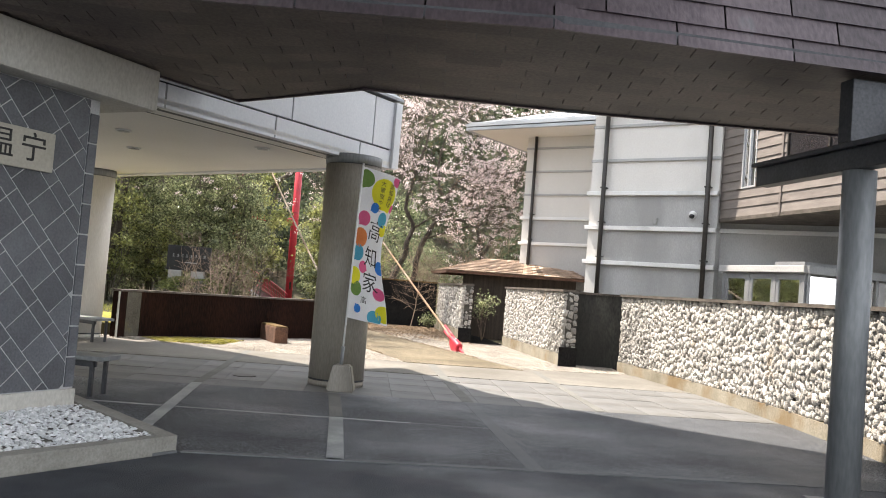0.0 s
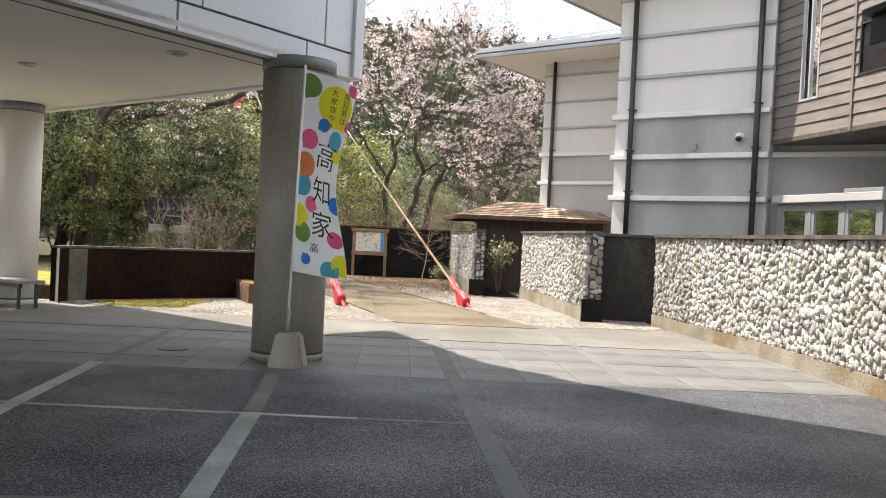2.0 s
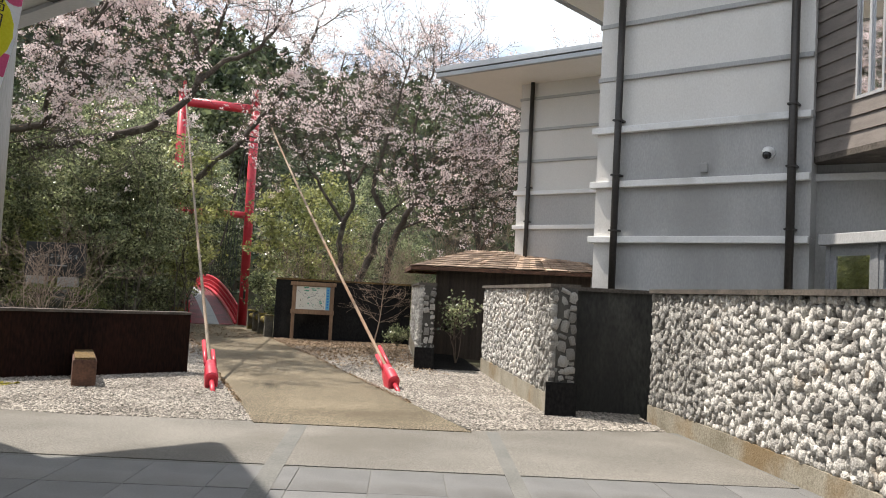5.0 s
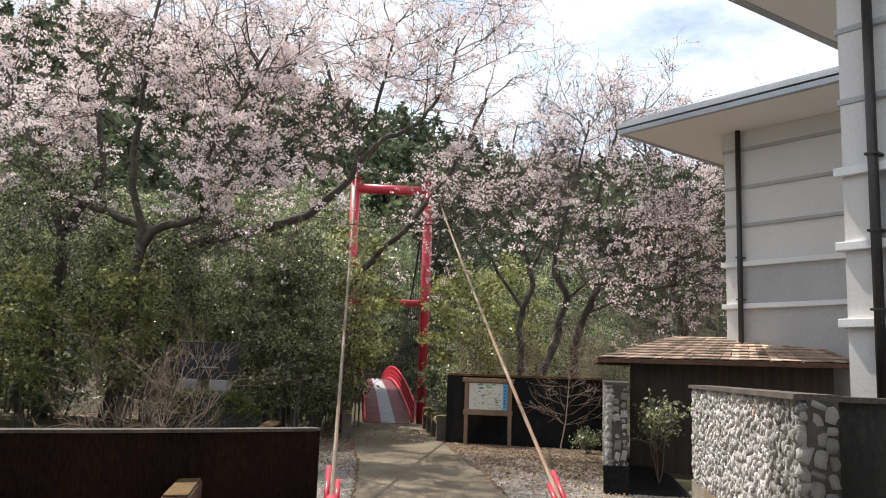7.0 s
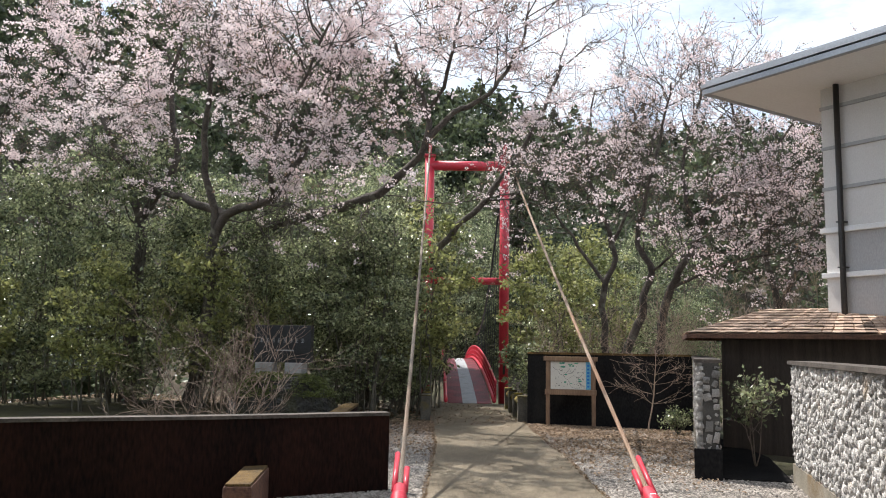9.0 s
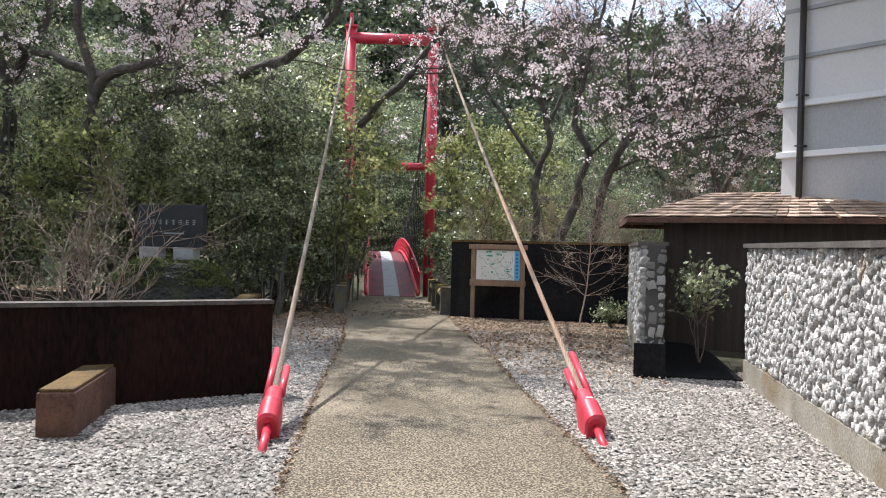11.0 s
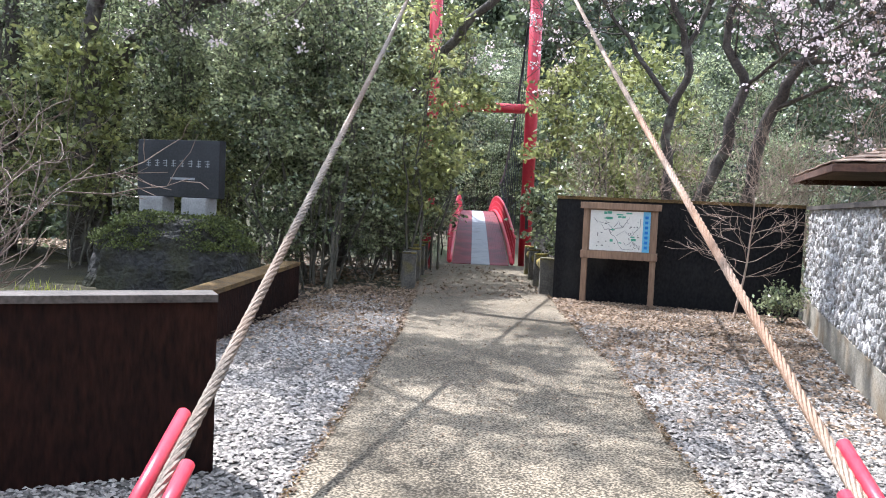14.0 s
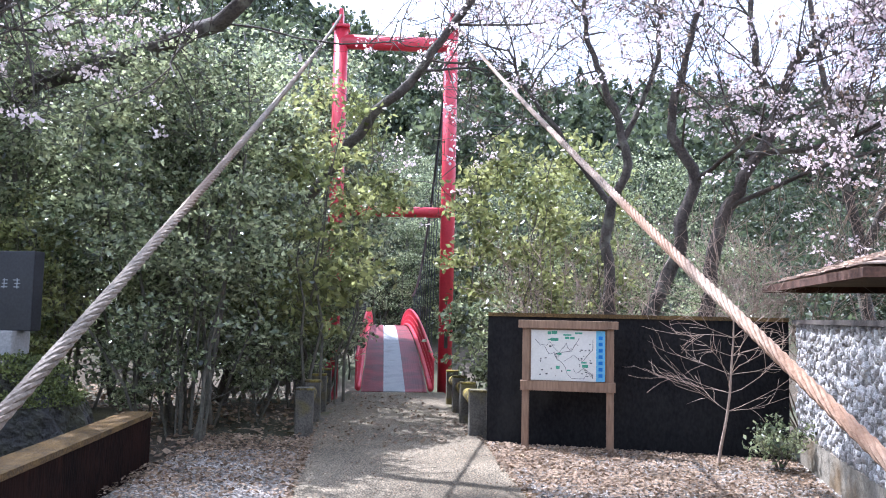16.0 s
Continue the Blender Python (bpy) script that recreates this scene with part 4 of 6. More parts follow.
            part("leg", box(B(), sx * (length / 2 - 0.14) - 0.02, sx * (length / 2 - 0.14) + 0.02, sy * 0.14 - 0.02, sy * 0.14 + 0.02, 0.0, 0.40, m), M["dark_steel"], e)
    return e


bench(-4.35, 9.45, -8, 1.5, "grey slatted bench beside the tiled wall")
bench(-6.7, 15.75, -30, 1.3, "low grey bench near the far column")

cov = thing("plastic_cover", (-7.75, 15.75, 0), "milky plastic cover draped over a stand by the column", "cover")
bm = B()
rings = []
for k, (zz, r2) in enumerate(((0.28, 0.42), (0.5, 0.44), (0.9, 0.42), (1.4, 0.36), (1.8, 0.27), (2.05, 0.2), (2.15, 0.12))):
    rings.append([bm.verts.new((-7.75 + (r2 + 0.035 * math.sin(7 * a + k * 0.4)) * math.cos(a), 15.75 + (r2 + 0.035 * math.sin(7 * a + k * 0.4)) * math.sin(a), zz)) for a in (2 * math.pi * i / 42 for i in range(42))])
for r1, r2 in zip(rings, rings[1:]):
    for i in range(42):
        bm.faces.new((r1[i], r1[(i + 1) % 42], r2[(i + 1) % 42], r2[i]))
bm.faces.new(rings[-1])
part("sheet", bm, M["plastic"], cov, "", True)
part("pole", tube(B(), [(-7.75, 15.75, 0.0), (-7.75, 15.75, 2.1)], 0.02, 10), M["galv"], cov)
part("foot", tube(B(), [(-7.75, 15.75, 0.0), (-7.75, 15.75, 0.06)], 0.22, 20), M["block"], cov)
umb = thing("umbrella", (-7.0, 15.5, 0.45), "folded umbrella with a pale curved handle lying on the bench", "umbrella")
part("shaft", tube(B(), [(-7.2, 15.4, 0.50), (-7.02, 15.52, 0.60)], 0.018, 8), M["ink"], umb)
part("handle", tube(B(), [(-7.02, 15.52, 0.60), (-6.94, 15.56, 0.66), (-6.86, 15.6, 0.67), (-6.82, 15.62, 0.60), (-6.82, 15.62, 0.53)], 0.016, 8), M["white_paint"], umb, "pale curved handle")

# ---- suspension footbridge ----


def on_bridge(s, across, up):
    return BR + AX * s + PX * across + Vector((0, 0, up))


def deck_z(s):
    return 0.02 + 1.16 * (1 - ((s - 17.0) / 17.0) ** 2)


bridge = thing("footbridge", BR, "red arched suspension footbridge with a pale centre strip", "bridge")
S = [i * 0.85 for i in range(41)]
for nm, a, c, dz, mt in (("deck_side", -0.70, -0.235, 0.0, "red_deck"), ("centre_strip", -0.23, 0.23, 0.004, "deck_grey"), ("deck_side", 0.235, 0.70, 0.0, "red_deck")):
    bm = B()
    prev = None
    for s in S:
        ring = [bm.verts.new(on_bridge(s, q, deck_z(s) + dz - h)) for q, h in ((a, 0), (c, 0), (c, 0.1), (a, 0.1))]
        if prev:
            for k in range(4):
                bm.faces.new((prev[k], ring[k], ring[(k + 1) % 4], prev[(k + 1) % 4]))
        else:
            bm.faces.new(ring)
        prev = ring
    bm.faces.new(list(reversed(prev)))
    bmesh.ops.recalc_face_normals(bm, faces=bm.faces)
    part(nm, bm, M[mt], bridge, "pale grey centre strip" if mt == "deck_grey" else "worn red deck plates")
for k in range(8):
    for sgn in (-1, 1):
        part("deck_rib", tube(B(), [on_bridge(s, sgn * (0.27 + k * 0.055), deck_z(s) + 0.004) for s in S], 0.008, 4), M["red_deck"], bridge)
for sgn in (-1, 1):
    rail = part("railing", tube(B(), [on_bridge(s, sgn * 0.82, deck_z(s) + 0.68) for s in S], 0.036, 10), M["red"], bridge, "red tubular railing", True)
    part("kerb", tube(B(), [on_bridge(s, sgn * 0.77, deck_z(s) + 0.06) for s in S], 0.06, 8), M["red"], bridge, "", True)
    for hh in (0.25, 0.46):
        part("mid_rail", tube(B(), [on_bridge(s, sgn * 0.82, deck_z(s) + hh) for s in S], 0.022, 6), M["red"], rail)
    for i in range(86):
        s = i * 0.4
        part("baluster", tube(B(), [on_bridge(s, sgn * 0.82, deck_z(s) + 0.05), on_bridge(s, sgn * 0.82, deck_z(s) + 0.68)], 0.022, 5), M["red"], rail)

tower = thing("bridge_tower", (GATE_L + GATE_R) / 2, "tall red steel portal of the suspension bridge", "bridge tower")
for g3 in (GATE_L, GATE_R):
    sh = part("post", tube(B(), [g3 + Vector((0, 0, z)) for z in (-1.0, 4.0, 8.35)], 0.165, 20), M["red"], tower, "", True)
    bm = B()
    gm = rect_frame((g3.x, g3.y), (PX.x, PX.y), (AX.x, AX.y))
    box(bm, -0.20, 0.20, -0.22, 0.22, 8.35, 8.42, gm, 0.01)
    part("saddle_plate", bm, M["red"], sh)
    bm = B()
    box(bm, -0.05, 0.05, -0.24, 0.24, 8.42, 8.78, gm, 0.03)
    part("saddle", bm, M["red"], sh, "cable saddle")
    part("slot_plate", box(B(), -0.04, 0.04, -0.175, -0.16, 0.9, 1.25, gm), M["pipe"], sh, "dark slot plate")
part("top_beam", tube(B(), [GATE_L + Vector((0, 0, 8.05)), GATE_R + Vector((0, 0, 8.05))], 0.17, 16), M["red"], tower, "", True)
part("tie_beam", tube(B(), [GATE_L + Vector((0, 0, 4.04)), GATE_R + Vector((0, 0, 4.04))], 0.125, 16), M["red"], tower, "", True)


def wire_rope(a, b2, r, parent, sag=0.0, strands=6, step=0.07, mt="cable"):
    a, b2 = Vector(a), Vector(b2)
    d = b2 - a
    n = int(d.length / step)
    side = d.orthogonal().normalized()
    up = d.normalized().cross(side)
    for k in range(strands):
        pts = []
        for i in range(n + 1):
            t = i / n
            ang = 2 * math.pi * (k / strands + t * d.length / 0.42)
            p = a + d * t + (side * math.cos(ang) + up * math.sin(ang)) * r * 0.64
            p.z -= sag * 4 * t * (1 - t)
            pts.append(p)
        part("strand", tube(B(), pts, r * 0.40, 6), M[mt], parent)


ANCHORS = (Vector((-1.73, 18.60, -0.02)), Vector((0.71, 19.73, -0.04)))
for foot, g3, lab in ((ANCHORS[0], GATE_L, "weathered grey twisted wire rope from the anchor to the tower"), (ANCHORS[1], GATE_R, "rusty brown twisted wire rope from the anchor to the tower")):
    head = g3 + Vector((0, 0, 8.72))
    sag = 0.18
    d = (head - foot - Vector((0, 0, 4 * sag))).normalized()
    rope = thing("main_cable", foot, lab, "cable", "bridge cables")
    wire_rope(foot + d * 0.62, head, 0.028, rope, sag * 0.94, mt="cable_grey" if g3 is GATE_L else "cable")
    # other side of the tower: the cable sinks towards midspan, with hangers
    rel = (g3 - BR).dot(PX)
    pts = []
    for i in range(25):
        s = 1.45 + i * (15.5 / 24)
        t = i / 24
        pts.append(on_bridge(s, rel + (math.copysign(0.95, rel) - rel) * t, 8.65 - 6.2 * (1 - (1 - t) ** 2)))
    part("span", tube(B(), pts, 0.04, 8), M["dark_steel"], rope, "", True)
    for i in range(3, 24, 2):
        q = pts[i]
        s = (q - BR).dot(AX)
        part("hanger", tube(B(), [q, on_bridge(s, math.copysign(0.95, rel), deck_z(s))], 0.012, 5), M["dark_steel"], rope)
    # anchor: twin rods, barrel clamp and tail rod
    an = thing("cable_anchor", foot, "glossy red steel cable anchor rising from the gravel", "anchor", "red cable anchors")
    sd = Vector((d.y, -d.x, 0)).normalized()
    upv = sd.cross(d).normalized()
    if upv.z < 0:
        upv = -upv
    part("tail_rod", tube(B(), [foot - d * 0.05, foot + d * 0.42], 0.034, 16), M["red"], an, "", True)
    mm = Matrix.Identity(4)
    for i in range(3):
        mm[i][0], mm[i][1], mm[i][2], mm[i][3] = sd[i], upv[i], d[i], foot[i]
    bm = B()
    prof = [(0.08 * math.cos(k * math.pi / 24), 0.02 + 0.085 * math.sin(k * math.pi / 24)) for k in range(25)] + [(-0.078, -0.10), (-0.05, -0.25), (0.05, -0.25), (0.078, -0.10)]
    rings = []
    for z0, kx, ky in ((0.36, 0.9, 0.85), (0.385, 1.12, 1.08), (0.64, 1.1, 1.05), (0.67, 1.0, 0.92), (0.86, 0.84, 0.66), (0.885, 0.72, 0.54)):
        rings.append([bm.verts.new(mm @ Vector((x * kx, y * ky, z0))) for x, y in prof])
    bm.faces.new(list(reversed(rings[0])))
    bm.faces.new(rings[-1])
    for lo, hi in zip(rings, rings[1:]):
        for k in range(len(prof)):
            bm.faces.new((lo[k], lo[(k + 1) % len(prof)], hi[(k + 1) % len(prof)], hi[k]))
    bmesh.ops.recalc_face_normals(bm, faces=bm.faces)
    clamp = part("clamp", bm, M["red"], an, "red painted clamp barrel")
    part("under_plate", box(B(), -0.02, 0.02, -0.24, -0.15, 0.33, 0.62, mm, 0.006), M["red"], clamp)
    if g3 is GATE_R:
        part("worn_patch", box(B(), -0.028, 0.03, 0.096, 0.104, 0.60, 0.67, mm, 0.003), M["white_paint"], clamp, "patch of bare pale metal")
    for sx, l1 in (((-1, 1.58), (1, 1.26)) if g3 is GATE_L else ((-1, 1.26), (1, 1.58))):
        o = sd * (sx * 0.06) + upv * 0.01
        part("rod", tube(B(), [foot + o + d * 0.80, foot + o + d * l1], 0.03, 14), M["red"], an, "", True)

# mossy concrete parapets before the bridge
for base, nm in ((Vector((-6.3, 30.0, 0)), "parapet"), (Vector((-4.12, 30.95, 0)), "parapet")):
    pa = thing(nm, base, "low mossy concrete post-and-rail parapet", "parapet", "parapets before the bridge")
    for k in range(4):
        c3 = base + AX * (k * 1.35)
        pm = rect_frame((c3.x, c3.y), (PX.x, PX.y), (AX.x, AX.y))
        part("post", box(B(), -0.12, 0.12, -0.10, 0.10, -0.05, 0.60 if k else 0.64, pm, 0.02), M["old_concrete"], pa)
        part("moss_cap", box(B(), -0.123, 0.123, -0.103, 0.103, 0.60, 0.635, pm, 0.015), M["mossy_rail"], pa, "yellow moss")
        if k < 3:
            part("rail", tube(B(), [pm @ Vector((0.012 * math.sin(5 * q), 0.09 + 1.17 * q, 0.46 + 0.015 * math.sin(9 * q + k))) for q in (0, 0.2, 0.4, 0.6, 0.8, 1.0)], [0.085, 0.095, 0.088, 0.096, 0.09, 0.082], 12), M["mossy_rail"], pa, "round rail crusted with yellow moss", True)
b = B()
prism(b, [(-6.6, 30.1), (-4.0, 31.15), (-6.5, 36.8), (-8.4, 36.0)], -1.5, 0.008)
tagged(obj("bridge_abutment", b, M["old_slab"]), "concrete approach slab before the bridge", "path", kind="structure")

# ---- map board ----
sb = thing("map_board", (-2.7, 30.15, 0), "timber-framed illustrated map board on two posts", "sign")
sg_m = rect_frame((-3.30, 30.08), (1.12, 0.17), (0.17, -1.12))
part("post", box(B(), 0.0, 0.09, -0.09, 0.0, -0.05, 1.60, sg_m, 0.006), M["wood"], sb)
part("post", box(B(), 1.05, 1.14, -0.09, 0.0, -0.05, 1.60, sg_m, 0.006), M["wood"], sb)
part("top_rail", box(B(), -0.05, 1.19, -0.10, 0.045, 1.52, 1.62, sg_m, 0.006), M["wood"], sb)
part("bottom_rail", box(B(), -0.02, 1.16, -0.10, 0.03, 0.74, 0.86, sg_m, 0.006), M["wood"], sb)
part("backing", box(B(), 0.09, 1.05, -0.07, -0.03, 0.86, 1.52, sg_m), M["wood"], sb)
pnl = part("map_panel", box(B(), 0.11, 1.03, -0.03, -0.018, 0.87, 1.50, sg_m), M["map_cream"], sb, "cream map with blue margin")
part("margin", box(B(), 0.92, 1.03, -0.018, -0.014, 0.87, 1.50, sg_m), M["map_blue"], pnl)
rr = random.Random(4)
for _ in range(14):
    x, zz = rr.uniform(0.16, 0.84), rr.choice([rr.uniform(1.36, 1.47), rr.uniform(0.9, 1.36)])
    part("patch", box(B(), x, x + rr.uniform(0.04, 0.1), -0.018, -0.015, zz, zz + rr.uniform(0.015, 0.04), sg_m), M["map_green"], pnl)
for _ in range(34):
    x, zz = rr.uniform(0.2, 0.85), rr.uniform(0.92, 1.34)
    part("mark", box(B(), x, x + rr.uniform(0.008, 0.03), -0.018, -0.015, zz, zz + rr.uniform(0.006, 0.02), sg_m), M["ink"], pnl)
for k in range(5):
    pts, x, zz = [], 0.16 + 0.12 * k, 1.38 - 0.09 * k
    for i in range(12):
        pts.append(sg_m @ Vector((x, -0.016, zz)))
        x += rr.uniform(0.01, 0.07)
        zz += rr.uniform(-0.09, 0.07)
        x, zz = min(0.88, x), min(1.45, max(0.9, zz))
    part("road_line", tube(B(), pts, 0.003, 4), M["dark_steel"], pnl)
for k in range(7):
    part("caption_bar", box(B(), 0.95, 1.0, -0.014, -0.011, 0.92 + k * 0.078, 0.965 + k * 0.078, sg_m), M["f_blue"], pnl)

# ---- shed with cedar shingle roof ----
shed = thing("garden_shed", (2.5, 28, 0), "low dark shed with a cedar shingle roof", "shed")
SH = [(0.17, 27.2), (4.7, 26.2), (5.2, 30.6), (-0.38, 31.5)]
part("wall", prism(B(), [(0.75, 27.7), (4.4, 26.9), (4.8, 30.2), (1.1, 31.0)], -0.05, 2.08), M["shed_wall"], shed, "dark brown boarded wall")
part("fascia", ribbon(B(), SH + [SH[0]], 0.0, 0.06, 2.04, 2.12), M["log"], shed, "dark brown fascia board")
A0, A1, A2, A3 = (Vector((*p, 2.12)) for p in SH)
R0, R1 = Vector((1.6, 29.2, 2.66)), Vector((4.0, 28.65, 2.66))
bm = B()
v = [bm.verts.new(p) for p in (A0, A1, A2, A3, R0, R1)]
for f in ((0, 1, 5, 4), (1, 2, 5), (2, 3, 4, 5), (3, 0, 4), (3, 2, 1, 0)):
    bm.faces.new([v[i] for i in f])
roof_core = part("roof_core", bm, M["wood"], shed)
rr = random.Random(9)
for quad in ((A0, A1, R1, R0), (A3, A0, R0, R0)):
    for r in range(9):
        bm = B()
        t0, t1 = r / 9, (r + 1.25) / 9
        for i in range(26):
            s0, s1 = i / 26 + rr.uniform(-0.006, 0.006), (i + 0.93) / 26

            def pt(s, t, dz):
                a = quad[0] + (quad[1] - quad[0]) * s
                c = quad[3] + (quad[2] - quad[3]) * s
                return a + (c - a) * min(t, 1) + Vector((0, 0, dz))
            lift = rr.uniform(0, 0.012)
            q = [pt(s0, t0, 0.035 + lift), pt(s1, t0, 0.035 + lift), pt(s1, t1, 0.012), pt(s0, t1, 0.012)]
            lo = [bm.verts.new(p - Vector((0, 0, 0.012))) for p in q]
            hi = [bm.verts.new(p) for p in q]
            bm.faces.new(hi)
            for k in range(4):
                bm.faces.new((lo[k], lo[(k + 1) % 4], hi[(k + 1) % 4], hi[k]))
        part("shingle_course", bm, M["shingle"], shed, "weathered cedar shingles")

# ---- stone monument ----
mono = thing("memorial_stone", (-8.05, 26.3, 0.2), "mossy boulder carrying a polished black inscribed slab", "monument")
bm = B()
bmesh.ops.create_icosphere(bm, subdivisions=5, radius=1.0)
for vt in bm.verts:
    p = vt.co.copy()
    k = 1 + 0.10 * noise.noise(p * 1.3) + 0.10 * noise.noise(p * 2.7) + 0.08 * abs(noise.noise(p * 6)) + 0.045 * noise.noise(p * 13)
    q = Vector([math.copysign(abs(a) ** 0.62, a) for a in p]) * k
    lean = 1 - 0.16 * q.z
    vt.co = Vector((q.x * 1.12 * lean, q.y * 0.82 * lean, q.z * 0.78))
bmesh.ops.transform(bm, matrix=pose(-7.72, 25.92, 0.36, 0, 0, 36), verts=bm.verts)
moss_spots = [vt.co + vt.normal * 0.01 for vt in bm.verts if vt.normal.z > 0.35 and vt.co.z > 0.75 and noise.noise(vt.co * 2.2) > -0.25]
part("boulder", bm, M["rock"], mono, "mossy grey boulder")
mrng = np.random.default_rng(77)
leaves("moss", spots(moss_spots, 26, np.array([0.05, 0.05, 0.018]), mrng), 0.022, mrng, M["moss_green"], mono)
mo_m = rect_frame((-8.62, 26.04), (1.5, 0.12), (0.12, -1.5))
part("slab", box(B(), 0.0, 1.34, -0.14, 0.0, 1.42, 2.2, mo_m, 0.01), M["slate"], mono, "polished black slab")
for s in (0.08, 0.78):
    part("block", box(B(), s, s + 0.40, -0.2, 0.06, 1.10, 1.42, mo_m, 0.02), M["white_stone"], mono, "white stone foot")
for k in range(8):
    bm = B()
    x = 0.15 + k * 0.137
    for q in range(3):
        box(bm, x + 0.008 * ((k + q) % 3), x + 0.072 + 0.008 * ((k * q) % 2), 0.0, 0.003, 1.842 + q * 0.034, 1.851 + q * 0.034, mo_m)
    box(bm, x + 0.03 + 0.012 * (k % 3), x + 0.039 + 0.012 * (k % 3), 0.0, 0.004, 1.832, 1.93, mo_m)
    part("carved_character", bm, M["steel_grey"], mono)
part("carved_bar", box(B(), 0.55, 0.95, 0.0, 0.004, 1.66, 1.69, mo_m), M["steel_grey"], mono)

# ---- old timber block by the wall ----
lg = thing("timber_block", (-3.65, 19.1, 0), "old brown timber block with a mossy top", "timber")
lm = rect_frame((-3.26, 18.40), (-0.45, 0.9), (-0.9, -0.45))
bm = B()
box(bm, 0.0, 1.72, 0.0, 0.30, -0.03, 0.36, lm, 0.03)
part("body", bm, M["log"], lg)
bm = B()
box(bm, 0.02, 1.70, 0.02, 0.28, 0.355, 0.385, lm, 0.012)
part("moss_top", bm, M["moss_dark"], lg, "moss and lichen")

# ---- banner ----
fb = thing("banner_stand", (-1.24, 11.38, 0), "tall white banner with coloured dots on a pole and concrete foot", "banner")
bm = B()
lo = [bm.verts.new((-1.24 + x * 0.19, 11.38 + y * 0.15, 0.0)) for x, y in ((-1, -1), (1, -1), (1, 1), (-1, 1))]
hi = [bm.verts.new((-1.24 + x * 0.12, 11.38 + y * 0.10, 0.36)) for x, y in ((-1, -1), (1, -1), (1, 1), (-1, 1))]
bm.faces.new(list(reversed(lo)))
bm.faces.new(hi)
for k in range(4):
    bm.faces.new((lo[k], lo[(k + 1) % 4], hi[(k + 1) % 4], hi[k]))
bmesh.ops.bevel(bm, geom=list(bm.edges), offset=0.02, segments=2, affect="EDGES")
part("foot", bm, M["column"], fb, "concrete block foot")
P0, P1 = Vector((-1.26, 11.36, 0.3)), Vector((-1.17, 11.24, 3.12))
part("socket", tube(B(), [P0, P0 + (P1 - P0) * 0.11], 0.024, 12), M["steel_grey"], fb, "", True)
part("pole", tube(B(), [P0 + (P1 - P0) * 0.05, P1], 0.013, 12), M["white_paint"], fb, "white plastic pole", True)
FU = Vector((0.80, 0.60, 0)).normalized()


def flag_at(u, w):
    """u across (0 at the pole, 1 outer edge), w down from 0 to 1."""
    pole = P0 + (P1 - P0) * (0.985 - 0.735 * w)
    width = 0.60
    sway = 0.05 * math.sin(w * 5.2 + u * 2.0) * u
    shrink = 1 - 0.20 * math.sin(math.pi * w) ** 2
    p = pole + FU * (u * width * shrink + 0.012) + Vector((FU.y, -FU.x, 0)) * (0.06 * math.sin(u * 4.0 + w * 3.0) * u + sway)
    p.z -= 0.16 * u * (0.6 + 0.5 * (w < 0.0)) - 0.0
    return p


bm = B()
NU, NW = 14, 40
gridv = [[bm.verts.new(flag_at(i / NU, j / NW)) for i in range(NU + 1)] for j in range(NW + 1)]
for j in range(NW):
    for i in range(NU):
        bm.faces.new((gridv[j][i], gridv[j][i + 1], gridv[j + 1][i + 1], gridv[j + 1][i]))
cloth = part("cloth", bm, M["cloth"], fb, "white cloth with coloured dots and black characters", True)
cloth.data.polygons.foreach_set("use_smooth", [True] * len(cloth.data.polygons))


def flag_normal(u, w):
    a = flag_at(min(u + 0.01, 1), w) - flag_at(max(u - 0.01, 0), w)
    c = flag_at(u, min(w + 0.01, 1)) - flag_at(u, max(w - 0.01, 0))
    n = a.cross(c).normalized()
    return n if n.y < 0 else -n


def flag_patch(name, poly, material):
    """A flat shape of the cloth's print that follows its folds, on both faces."""
    for sgn in (1, -1):
        bm2 = B()
        cx, cy = sum(p[0] for p in poly) / len(poly), sum(p[1] for p in poly) / len(poly)
        rings = []
        for k in (1.0, 0.66, 0.33):
            rings.append([(cx + (x - cx) * k, cy + (y - cy) * k) for x, y in poly])
        vv = [[bm2.verts.new(flag_at(min(1, max(0, x)), min(1, max(0, y))) + flag_normal(min(1, max(0, x)), min(1, max(0, y))) * 0.0025 * sgn) for x, y in r] for r in rings]
        n = len(poly)
        for a, c in zip(vv, vv[1:]):
            for k in range(n):
                bm2.faces.new((a[k], a[(k + 1) % n], c[(k + 1) % n], c[k]))
        bm2.faces.new(vv[-1])
        part(name, bm2, M[material], cloth)


def dot(cx, cy, r, material, tail=None):
    poly = []
    for k in range(20):
        a = 2 * math.pi * k / 20
        rr2 = r * (1.28 if tail is not None and k == tail else 1.0)
        poly.append((cx + rr2 * math.cos(a), cy + rr2 * math.sin(a) * 0.29))
    flag_patch("dot", [(min(0.995, max(0.005, x)), min(0.995, max(0.005, y))) for x, y in poly], material)


for row in ((0.10, 0.07, 0.20, "f_green", 6), (0.62, 0.14, 0.36, "f_yellow", 3), (0.93, 0.03, 0.12, "f_pink", None), (0.42, 0.245, 0.12, "f_blue", 8), (0.98, 0.21, 0.10, "f_pink", None),
            (0.17, 0.33, 0.17, "f_pink", 7), (0.76, 0.30, 0.17, "f_teal", 3), (0.90, 0.365, 0.14, "f_yellow", None), (0.12, 0.46, 0.22, "f_orange", None), (0.10, 0.56, 0.19, "f_teal", 7),
            (0.32, 0.645, 0.14, "f_pink", 1), (0.06, 0.715, 0.20, "f_yellow", None), (0.16, 0.795, 0.17, "f_green", 12), (0.96, 0.62, 0.16, "f_blue", None), (0.86, 0.80, 0.15, "f_pink", None),
